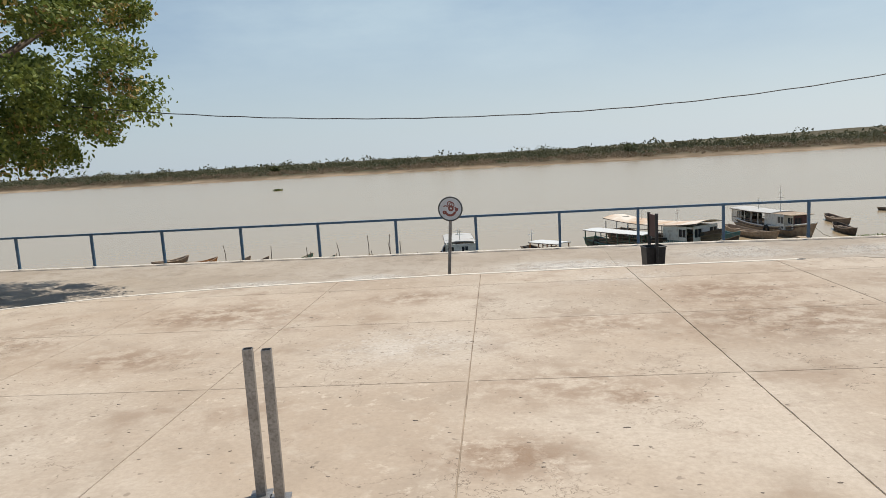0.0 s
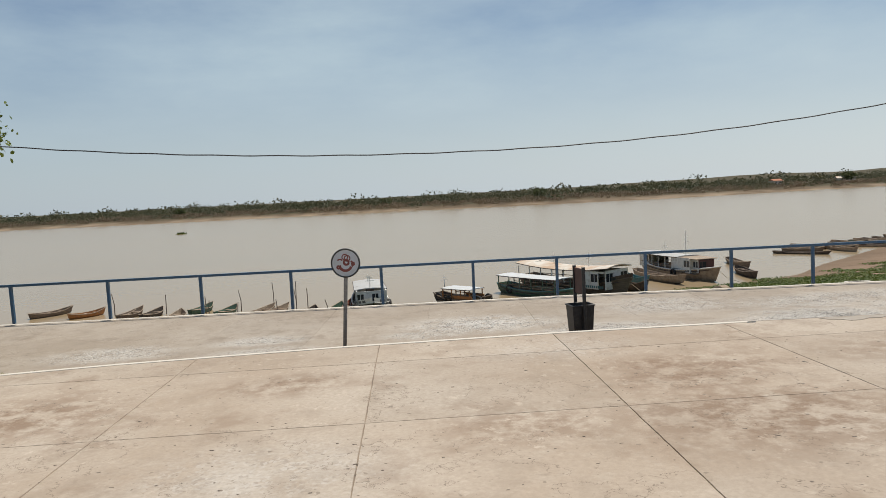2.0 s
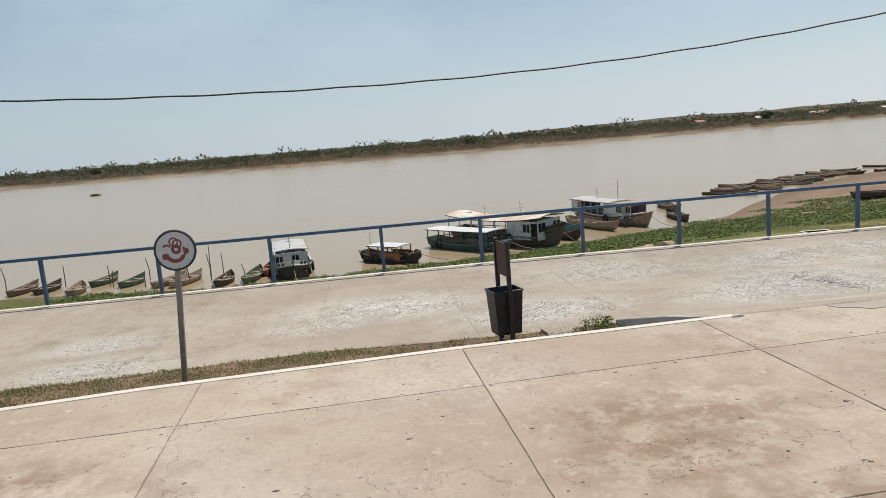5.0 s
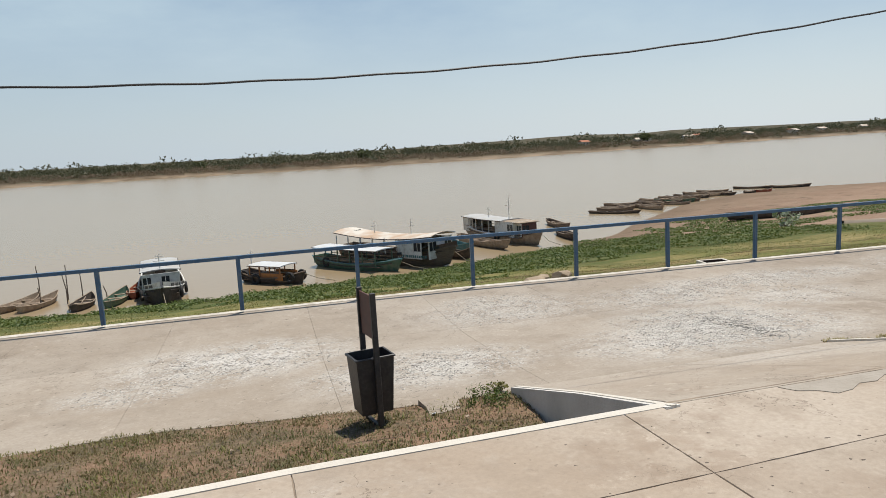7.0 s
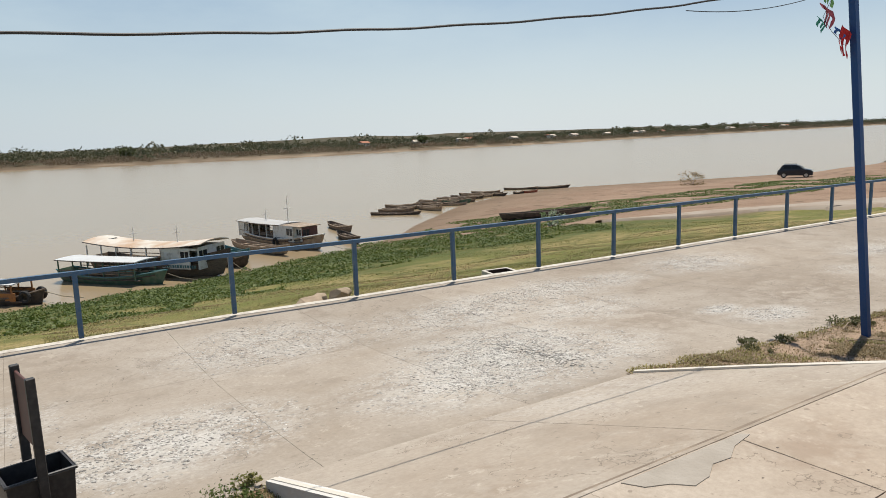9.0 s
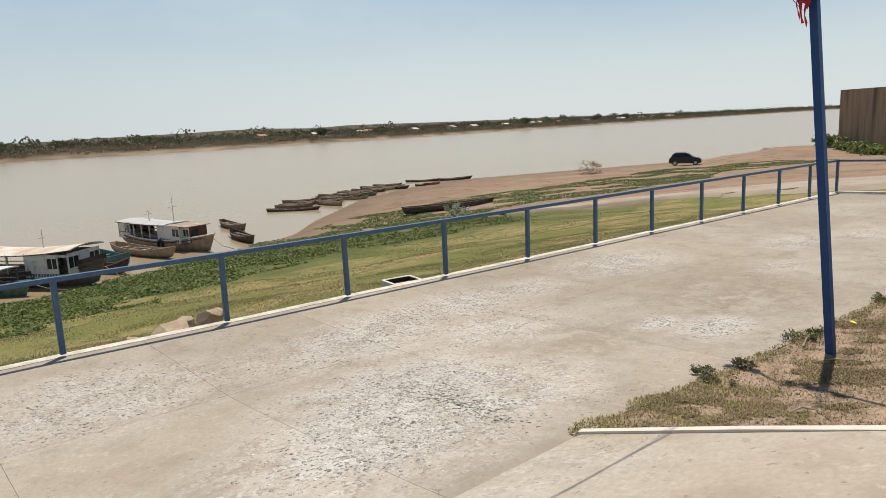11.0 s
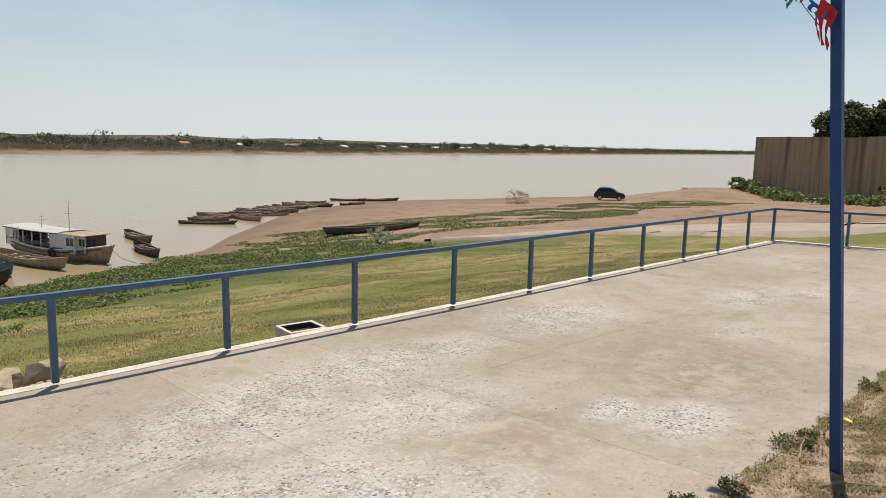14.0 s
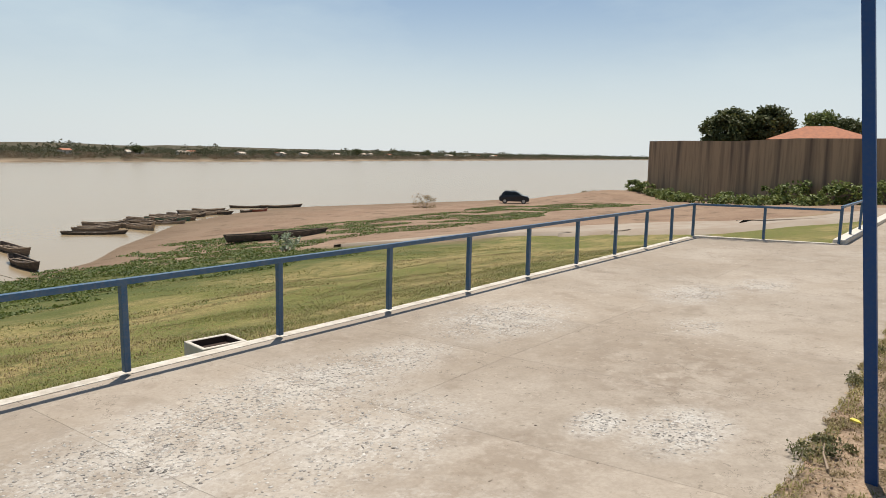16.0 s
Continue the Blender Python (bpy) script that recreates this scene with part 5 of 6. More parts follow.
def curved_roof(bm, x0, x1, half, z, thick, crown, sheer, n=14, m=8):
    """A roof slab, arched across, with its ends lifted."""
    g = {}
    for s in (0, 1):
        for i in range(n + 1):
            for j in range(m + 1):
                u, v = i / n, j / m * 2 - 1
                g[s, i, j] = bm.verts.new((x0 + (x1 - x0) * u, half * v, z + crown * (1 - v * v) + sheer * abs(2 * u - 1) ** 2 - s * thick))
    for i in range(n):
        for j in range(m):
            bm.faces.new((g[0, i, j], g[0, i + 1, j], g[0, i + 1, j + 1], g[0, i, j + 1]))
            bm.faces.new((g[1, i, j], g[1, i, j + 1], g[1, i + 1, j + 1], g[1, i + 1, j]))
    for i in range(n):
        for j in (0, m):
            bm.faces.new((g[0, i, j], g[1, i, j], g[1, i + 1, j], g[0, i + 1, j]))
    for j in range(m):
        for i in (0, n):
            bm.faces.new((g[0, i, j], g[0, i, j + 1], g[1, i, j + 1], g[1, i, j]))
    bmesh.ops.recalc_face_normals(bm, faces=bm.faces)


def cabin_side(t, x0, x1, y, z0, z1, bays, mat, trim=None, across=False):
    """A cabin wall from x0 to x1: bays w window, p panel, o open, d door. across: runs over the beam at x = y."""
    n = len(bays)
    w = (x1 - x0) / n
    th = 0.05
    put = (lambda u, z, su, sz, d=0.0: ((y + d, u, z), (th, su, sz))) if across else (lambda u, z, su, sz, d=0.0: ((u, y + d, z), (su, th, sz)))
    h = z1 - z0

    def piece(name, m, u, z, su, sz, thin=1.0, lab=""):
        b = bmesh.new()
        c, size = put(u, z, su, sz)
        box(b, c, (size[0] * (thin if across else 1), size[1] * (1 if across else thin), size[2]))
        part(name, b, m, t, lab)
    for k in range(n + 1):
        piece("cabin_post", mat, x0 + w * k, (z0 + z1) / 2, 0.07, h, 1.15)
    for k, c in enumerate(bays):
        u = x0 + w * (k + 0.5)
        if c in "wp":
            piece("cabin_panel", mat, u, z0 + h * 0.2, w - 0.071, h * 0.4)
            piece("cabin_header", mat, u, z1 - h * 0.08, w - 0.071, h * 0.16)
        if c == "p":
            piece("cabin_panel", mat, u, z0 + h * 0.62, w - 0.071, h * 0.44, 0.8)
        if c == "w":
            piece("window", M_PANE, u, z0 + h * 0.62, w - 0.071, h * 0.44, 0.3, "dark glazed window")
            piece("mullion", mat, u, z0 + h * 0.62, 0.04, h * 0.44, 0.7)
        if c == "d":
            piece("cabin_header", mat, u, z1 - h * 0.05, w - 0.071, h * 0.1)


def river_boat(bow, stern, B, D, roof_z, mat, roof_mat, cabin, label, rise_b=0.7, rise_s=0.35, posts=5, cabin_mat=None, crown=0.14, sheer=0.1, mast=(), tyres=(), roof_span=(0.03, 0.86), cabin_span=(0.5, 0.82),
               bays="wdw", front="www", aft=None, letter=None, hatch=None, stripe=None, roof_half=None, rails=True, bulwark=None, skirt=None):
    (bx, by), (sx, sy) = bow, stern
    L = math.hypot(bx - sx, by - sy)
    t = thing("river_boat", label, "boat", ((bx + sx) / 2, (by + sy) / 2, WATER), math.degrees(math.atan2(by - sy, bx - sx)), "passenger boats at the bank")
    tail, draft = 0.62, 0.35
    bm = bmesh.new()
    hull(bm, L, B, D, rise_b, rise_s, tail, draft, 0.05)
    body = part("hull", bm, mat, t)
    bm = bmesh.new()
    gunwale(bm, L, B, D, rise_b, rise_s, tail, draft, 0.05)
    part("rubbing_strake", bm, stripe or M_WOOD, body)
    bm = bmesh.new()
    rows = hull_rows(L, B, D, rise_b, rise_s, tail, draft)
    for k in (0, -1):
        tube(bm, [r[k] * 1.0 + Vector((0, (0.015 if k else -0.015), -0.16)) for r in rows[1:-1]], 0.03, 6)
    part("plank_strip", bm, M_WOOD_DARK, body)
    if bulwark:
        up = hull_rows(L, B, D, rise_b, rise_s, tail, draft)
        up = up[int(len(up) * 0.52):]
        for k in (0, -1):
            bm = bmesh.new()
            lo = [bm.verts.new(r[k]) for r in up]
            hi = [bm.verts.new(r[k] + Vector((0.02, 0, 0.10 + 0.22 * (q / (len(up) - 1)) ** 0.6))) for q, r in enumerate(up)]
            for q in range(len(up) - 1):
                bm.faces.new((lo[q], lo[q + 1], hi[q + 1], hi[q]))
            bmesh.ops.solidify(bm, geom=bm.faces[:], thickness=0.04)
            part("bulwark", bm, bulwark, t)
            bm = bmesh.new()
            for q in range(2, len(up) - 2):
                p0, p1 = up[q][k].lerp(up[q + 1][k], 0.15), up[q][k].lerp(up[q + 1][k], 0.75)
                off = Vector((0, 0.035 if k else -0.035, 0.13))
                bar(bm, p0 + off, p1 + off, 0.03, 0.15)
            part("lettering", bm, M_SIGN_RIM, t, "worn painted lettering")["kind"] = "stuff"
    if skirt:
        for s in (-1, 1):
            bm = bmesh.new()
            x0, x1 = (skirt[0] - 0.5) * L, (skirt[1] - 0.5) * L
            box(bm, ((x0 + x1) / 2, s * (B * 0.5 - 0.1), D + 0.1), (x1 - x0, 0.05, 0.42), bevel=0.01)
            part("side_panel", bm, M_ORANGE, t)
    deck = D - 0.12
    bm = bmesh.new()
    box(bm, (-0.02 * L, 0, deck - 0.02), (L * 0.78, B * 0.86, 0.04))
    part("deck", bm, M_WOOD, t)
    X = lambda f: (f - 0.5) * L
    half = roof_half or B * 0.5
    bm = bmesh.new()
    curved_roof(bm, X(roof_span[0]), X(roof_span[1]), half, roof_z, 0.06, crown, sheer)
    roof = part("roof", bm, roof_mat, t, smooth=False)
    bm = bmesh.new()
    for s in (-1, 1):
        tube(bm, [(X(roof_span[0]) + (X(roof_span[1]) - X(roof_span[0])) * u, s * half, roof_z + sheer * abs(2 * u - 1) ** 2 - 0.03) for u in np.linspace(0, 1, 15)], 0.035, 6)
    part("fascia", bm, M_WOOD_DARK, roof)
    if hatch:
        bm = bmesh.new()
        tyre(bm, (0, 0, 0), 0.28)
        bmesh.ops.transform(bm, matrix=Matrix.Translation((X(hatch), 0.1, roof_z + crown + 0.1)) @ pose(0, 0, 0, 90), verts=bm.verts)
        part("spare_tyre", bm, M_TYRE, roof, "black tyre lying on the roof")
    for k in range(posts):
        f = roof_span[0] + 0.02 + (cabin_span[0] - roof_span[0] - 0.02) * k / max(1, posts - 1)
        for s in (-1, 1):
            bm = bmesh.new()
            e = abs(2 * f - 1)
            bar(bm, (X(f), s * (half - 0.1), deck), (X(f), s * (half - 0.1), roof_z + sheer * 0.2), 0.06, 0.06)
            part("roof_post", bm, cabin_mat or M_WHITEB, t)
    if rails:
        for s in (-1, 1):
            bm = bmesh.new()
            bar(bm, (X(roof_span[0] + 0.03), s * (half - 0.1), deck + 0.45), (X(cabin_span[0]), s * (half - 0.1), deck + 0.45), 0.04, 0.05)
            part("side_rail", bm, M_WOOD, t)
            bm = bmesh.new()
            box(bm, (X((roof_span[0] + cabin_span[0]) / 2), s * (half - 0.32), deck + 0.28), (L * (cabin_span[0] - roof_span[0]) * 0.9, 0.3, 0.05), bevel=0.005)
            part("bench", bm, M_WOOD_PALE, t)
    if cabin:
        cm = cabin_mat or M_WHITEB
        x0, x1 = X(cabin_span[0]), X(cabin_span[1])
        for s in (-1, 1):
            cabin_side(t, x0, x1, s * (half - 0.12), deck, roof_z + 0.02, bays, cm)
        cabin_side(t, -half + 0.12, half - 0.12, x1, deck, roof_z + crown * 0.6, front, cm, across=True)
        cabin_side(t, -half + 0.12, half - 0.12, x0, deck, roof_z + crown * 0.6, "pdp", cm, across=True)
        if aft:
            a0, a1 = X(aft[0]), X(aft[1])
            for s in (-1, 1):
                cabin_side(t, a0, a1, s * (half - 0.12), deck, roof_z + 0.06, "pw", cm)
            cabin_side(t, -half + 0.12, half - 0.12, a0, deck, roof_z + crown * 0.6, "pwp", cm, across=True)
        if letter:
            for s in (-1, 1):
                bm = bmesh.new()
                rr = random.Random(9)
                u = x0 + 0.2
                while u < x1 - 0.2:
                    w = rr.uniform(0.08, 0.16)
                    box(bm, (u + w / 2, s * (half - 0.088), deck + 0.16), (w, 0.012, 0.17))
                    u += w + 0.06
                part("lettering", bm, letter, t, "worn painted lettering")["kind"] = "stuff"
    for f, h in mast:
        bm = bmesh.new()
        z = roof_z + crown
        tube(bm, [(X(f), 0, z - 0.1), (X(f), 0, z + h)], 0.035, 6, 0.015)
        bar(bm, (X(f), -0.3, z + h * 0.55), (X(f), 0.3, z + h * 0.55), 0.03, 0.03)
        bar(bm, (X(f), -0.18, z + h * 0.75), (X(f), 0.18, z + h * 0.75), 0.025, 0.025)
        part("mast", bm, M_WHITEB, t)
    for f, s in tyres:
        bm = bmesh.new()
        e = abs(2 * f - 1)
        tyre(bm, (X(f), s * (B / 2 * (1 - e ** 2.3 * 0.6) + 0.06), D * 0.55 + 0.3 * e), 0.26)
        part("tyre_fender", bm, M_TYRE, t)
    bm = bmesh.new()
    tube(bm, [(L * 0.5, 0, D + rise_b * 0.8), (L * 0.5 + 1.2, 0.1, D * 0.2 + 0.3), (L * 0.5 + 2.3, 0.25, 0.25)], 0.02, 5)
    part("mooring_rope", bm, M_ROPE, t)
    return t


M_ROOF_G = material("dusty_grey_roof", (0.44, 0.44, 0.425), 0.7, second=(0.40, 0.37, 0.33), scale=1.2, amount=0.6, bump=0.2)
# white boat, bow to the bank
river_boat((-3.8, 44.5), (-5.0, 52.8), 2.5, 0.62, 1.55, M_WOOD_DARK, M_ROOF_G, True, "white river boat with dark hull moored bow to the bank", 0.55, 0.3, 5, M_WHITEB, 0.10, 0.03, ((0.60, 0.8), (0.2, 0.5)), ((0.8, -1), (0.85, 1), (0.6, 1)), (0.06, 0.66), (0.46, 0.80), "wdw", "wpwp", None, M_SIGN_RIM, stripe=M_WHITEB, bulwark=M_WHITEB, roof_half=1.08)
# small ochre boat with a canopy
river_boat((3.65, 47.4), (0.35, 50.5), 1.55, 0.36, 1.12, M_WOOD_DARK, M_ROOF_W, False, "small ochre boat with a white canopy and tyre fenders", 0.4, 0.35, 4, M_ORANGE, 0.05, 0.0, ((0.12, 0.8),), ((0.1, -1), (0.35, -1), (0.9, 1), (0.9, -1)), (0.2, 0.78), (0.76, 0.78), rails=True, skirt=(0.42, 0.80))
# green canopy boat in front of the long one
river_boat((9.65, 48.3), (5.3, 53.9), 1.8, 0.42, 1.34, M_GREENB, M_ROOF_W, False, "faded green boat with a flat white canopy", 0.4, 0.3, 6, M_GREENB, 0.05, 0.03, (), ((0.2, -1), (0.6, 1)), (0.02, 0.86), (0.84, 0.86), rails=True, stripe=M_TEAL)
# long boat with a rusty roof
river_boat((13.1, 48.2), (7.4, 55.6), 2.6, 0.68, 1.78, M_WOOD, M_ROOF, True, "long grey river boat with rust-stained roof and painted cabin", 0.7, 0.4, 6, M_WHITEB, 0.16, 0.30, ((0.66, 1.1), (0.30, 0.9)), ((0.7, 1), (0.5, 1)), (0.0, 0.95), (0.64, 0.92), "ppwd", "wpw", None, M_TEAL, hatch=0.1, bulwark=M_WOOD)
# brown boat with a white roof and a red-brown wheelhouse
brown = river_boat((21.2, 53.1), (18.95, 62.4), 2.35, 0.64, 1.64, M_WOOD_PALE, M_ROOF_G, True, "brown and white river boat with a red-brown bow cabin", 0.55, 0.35, 6, M_WHITEB, 0.08, 0.05, ((0.28, 0.9), (0.60, 2.0)), ((0.4, 1), (0.6, -1)), (0.0, 0.63), (0.54, 0.80), "ppw", "pdp", (0.03, 0.17), M_SIGN_RIM, stripe=M_WHITEB, roof_half=1.05)
BL = math.hypot(2.25, 9.3)
for s in (-1, 1):
    cabin_side(brown, 0.305 * BL, 0.375 * BL, s * 0.66, 0.6, 1.60, "w", M_WHITEB)
cabin_side(brown, -0.63, 0.63, 0.38 * BL, 0.6, 1.60, "wp", M_RUSTY, across=True)
bm = bmesh.new()
box(bm, (0.262 * BL, 0, 1.66), (0.255 * BL, 1.9, 0.05), bevel=0.012)
part("cabin_roof", bm, M_WOOD_PALE, brown, "weathered flat roof of the bow cabin")

# ---------------- car on the beach ----------------
M_CARB = material("dark_blue_car_paint", (0.012, 0.016, 0.028), 0.28, 0.2, second=(0.03, 0.03, 0.03), scale=3)
M_RIM = material("alloy_rim", (0.4, 0.4, 0.4), 0.35, 0.9)


def car(x, y, turn):
    z = float(ground_z(x, y))
    t = thing("parked_car", "dark compact off-road car parked on the beach", "car", (x, y, z + 0.02), turn)
    side = [(-1.95, 0.35), (-1.98, 0.75), (-1.9, 1.0), (-1.75, 1.05), (-1.45, 1.52), (-1.2, 1.6), (0.1, 1.58), (0.35, 1.5), (0.95, 1.06), (1.75, 0.93), (1.95, 0.75), (1.98, 0.4), (1.9, 0.28), (-1.85, 0.28)]
    bm = bmesh.new()
    wid = lambda h: 0.86 if h < 1.08 else 0.86 - 0.36 * (h - 1.06)
    l = [bm.verts.new((px, -wid(h), h)) for px, h in side]
    r = [bm.verts.new((px, wid(h), h)) for px, h in side]
    bm.faces.new(l)
    bm.faces.new(r[::-1])
    for k in range(len(side)):
        bm.faces.new((l[k], r[k], r[(k + 1) % len(side)], l[(k + 1) % len(side)]))
    bmesh.ops.recalc_face_normals(bm, faces=bm.faces)
    bmesh.ops.bevel(bm, geom=[e for e in bm.edges if e.calc_face_angle(0) > 0.4], offset=0.05, segments=2, affect="EDGES")
    part("body", bm, M_CARB, t)
    for s in (-1, 1):
        for xa, xb, xc, xd in ((-1.30, -0.45, -0.45, -1.18), (-0.38, 0.78, 0.26, -0.38)):
            bm = bmesh.new()
            y0, y1 = s * (wid(1.12) + 0.012), s * (wid(1.46) + 0.012)
            vs = [bm.verts.new(p) for p in ((xa, y0, 1.12), (xb, y0, 1.12), (xc, y1, 1.46), (xd, y1, 1.46))]
            bm.faces.new(vs)
            bmesh.ops.solidify(bm, geom=bm.faces[:], thickness=0.01)
            part("side_window", bm, M_PANE, t)
        bm = bmesh.new()
        bar(bm, (-1.3, s * 0.62, 1.66), (0.15, s * 0.62, 1.66), 0.03, 0.03)
        part("roof_rail", bm, M_STEEL, t)
        bm = bmesh.new()
        box(bm, (1.9, s * 0.62, 0.78), (0.12, 0.3, 0.14), bevel=0.02)
        part("headlight", bm, M_LENS, t)
        for wx in (-1.22, 1.25):
            bm = bmesh.new()
            tube(bm, [(wx, s * 0.70, 0.33), (wx, s * 0.90, 0.33)], 0.34, 20)
            w = part("wheel", bm, M_TYRE, t)
            bm = bmesh.new()
            tube(bm, [(wx, s * 0.88, 0.33), (wx, s * 0.91, 0.33)], 0.2, 14)
            part("rim", bm, M_RIM, w)
    bm = bmesh.new()
    vs = [bm.verts.new(p) for p in ((0.99, -0.72, 1.1), (0.99, 0.72, 1.1), (0.44, 0.62, 1.49), (0.44, -0.62, 1.49))]
    bm.faces.new(vs)
    bmesh.ops.solidify(bm, geom=bm.faces[:], thickness=0.01)
    bmesh.ops.translate(bm, vec=(0.02, 0, 0.02), verts=bm.verts)
    part("windscreen", bm, M_PANE, t)


car(86.2, 57.2, -62)

# ---------------- walled compound to the east ----------------
M_WALL = material("stained_brown_wall", (0.34, 0.235, 0.145), 0.92, second=(0.09, 0.065, 0.05), scale=0.9, detail=9, amount=0.9, fine=(0.20, 0.14, 0.09), fine_scale=3.2, fine_amount=0.7, bump=0.4, bump_scale=6, stretch=(1, 1, 0.07), low=0.46, high=0.66)
M_TILE = material("terracotta_tiles", (0.42, 0.17, 0.09), 0.85, second=(0.30, 0.13, 0.08), scale=2, amount=0.7, bump=0.4, bump_scale=8)
WALL = [(135, 40), (110.2, 47.7), (103.4, 40.6), (97.0, 32.3), (91.6, 24.6), (87.3, 17.4), (82.0, 2.0), (78, -20)]
compound = thing("wall_compound", "tall stained brown rendered wall of a riverside compound", "wall", kind="structure")
for (ax, ay), (bx, by) in zip(WALL, WALL[1:]):
    d = Vector((bx - ax, by - ay)).normalized()
    n = Vector((-d.y, d.x)) * 0.2
    o = [(ax - n.x, ay - n.y), (bx - n.x, by - n.y), (bx + n.x, by + n.y), (ax + n.x, ay + n.y)]
    bm = bmesh.new()
    prism(bm, o, -6.5, lambda x, y: 3.62 + 0.09 * math.sin(x * 0.7) + 0.05 * math.sin(y * 1.9))
    bmesh.ops.recalc_face_normals(bm, faces=bm.faces)
    part("wall_panel", bm, M_WALL, compound)


def house(x, y, z, w, d, h, turn, roof_h, wall_m, roof_m, label, group="", hip=0.0):
    t = thing("house", label, "house", (x, y, z), turn, group)
    bm = bmesh.new()
    box(bm, (0, 0, h / 2 - 0.5), (w, d, h + 1))
    part("wall", bm, wall_m, t)
    bm = bmesh.new()
    e = 0.5
    a = [bm.verts.new(p) for p in ((-w / 2 - e, -d / 2 - e, h), (w / 2 + e, -d / 2 - e, h), (w / 2 + e, d / 2 + e, h), (-w / 2 - e, d / 2 + e, h))]
    r = [bm.verts.new(p) for p in ((-w / 2 * (1 - hip) - e * (1 - hip), 0, h + roof_h), (w / 2 * (1 - hip) + e * (1 - hip), 0, h + roof_h))]
    for f in ((a[0], a[1], r[1], r[0]), (a[2], a[3], r[0], r[1]), (a[1], a[2], r[1]), (a[3], a[0], r[0]), (a[3], a[2], a[1], a[0])):
        bm.faces.new(f)
    part("roof", bm, roof_m, t)
    for k in range(max(2, int(w / 3))):
        bm = bmesh.new()
        box(bm, (-w / 2 + (k + 0.5) * w / max(2, int(w / 3)), -d / 2 - 0.02, h * 0.55), (0.9, 0.08, h * 0.4))
        part("window" if k else "door", bm, M_PANE, t)
    return t


house(119.5, 26.5, -2.0, 13, 8, 6.2, -76, 2.0, M_WHITEB, M_TILE, "house with a terracotta tile roof behind the wall", "", 0.75)
tree("garden_tree", "dense dark green tree behind the compound wall", (124, 40.2, -2), 9, (124, 40.2, 5.6), (3.6, 3.9, 3.4), 240, 60, 0.5, 0.5, 11, (M_LEAF_FAR,), 0.25)
tree("garden_tree", "dense dark green tree behind the compound wall", (126, 34.2, -2), 9, (126, 34.2, 6.0), (3.0, 3.2, 3.3), 200, 60, 0.5, 0.5, 12, (M_LEAF_FAR,), 0.25)
tree("garden_tree", "lighter open tree behind the tiled roof", (135, 28.4, -2), 10, (135, 28.4, 7.2), (2.0, 2.2, 2.0), 70, 40, 0.5, 0.55, 13, (M_SHRUB,), 0.2)
tree("garden_tree", "dense dark green tree behind the tiled roof", (135.5, 24.6, -2), 9, (135.5, 24.6, 5.9), (1.9, 2.1, 1.9), 110, 45, 0.45, 0.5, 14, (M_LEAF_FAR,), 0.2)


def shrub(x, y, r, h, mat, label, seed, z=None, leaf=0.16, count=900, category="shrub"):
    rng = np.random.default_rng(seed)
    z = float(ground_z(x, y)) if z is None else z
    t = thing("shrub", label, category, (x, y, z), 0)
    cc, p, nrm = crown_points(rng, (0, 0, h * 0.5), (r, r, h * 0.5), max(8, count // 40), 40, r * 0.2)
    p[:, 2] = np.abs(p[:, 2])
    v, f = leaves(p, nrm, leaf, rng)
    ob = soup("foliage", v, f, mat, "", "")
    ob.parent = t
    ob["kind"] = "stuff"
    for k in range(5):
        bm = bmesh.new()
        tube(bm, [(0, 0, -0.05), Vector(cc[k]) * 0.5 + Vector((0, 0, 0.1 * h)), Vector(cc[k])], 0.03 * h, 5, 0.006 * h)
        part("stem", bm, M_BARK, t)
    return t


M_WHITE_LEAF = leafy("pale_leaves", (0.50, 0.52, 0.44), (0.16, 0.24, 0.07), 2.0)
shrub(32.2, 40.8, 0.7, 1.3, M_WHITE_LEAF, "tall weed with pale leaves above the beach", 21, count=500)
shrub(71.0, 60.5, 1.6, 1.5, M_GRASS_DRY, "dry twiggy bush on the beach", 22, count=700)
for k, (x, y, r, h) in enumerate([(108.0, 49.0, 1.5, 1.6), (106, 46.5, 1.4, 1.5), (95.0, 33.0, 1.5, 1.4), (91, 27, 1.6, 1.9), (88.8, 24.0, 1.8, 2.4), (86.2, 20.0, 1.6, 2.2), (84.6, 16.6, 1.8, 2.6), (83, 13, 1.6, 2), (100, 41, 2.0, 1.0), (103.5, 44.0, 1.8, 1.0), (93, 30, 1.6, 1.0), (87, 27, 2.2, 1.0), (90, 31, 2.2, 0.8), (84, 22, 2.0, 1.0), (97, 38, 2, .8)]):
    shrub(x, y, r, h, M_SHRUB, "leafy green weeds at the foot of the compound wall", 30 + k, leaf=0.4, count=600)
shrub(116, 60, 1.6, 0.9, M_GRASS_DRY, "dry scrub on the sandy rise", 50, count=300, leaf=0.3)

# ---------------- far bank ----------------
def ico(sub):
    b = bmesh.new()
    bmesh.ops.create_icosphere(b, subdivisions=sub, radius=1.0)
    v = np.array([x.co[:] for x in b.verts])
    f = np.array([[x.index for x in q.verts] for q in b.faces])
    b.free()
    return v, f


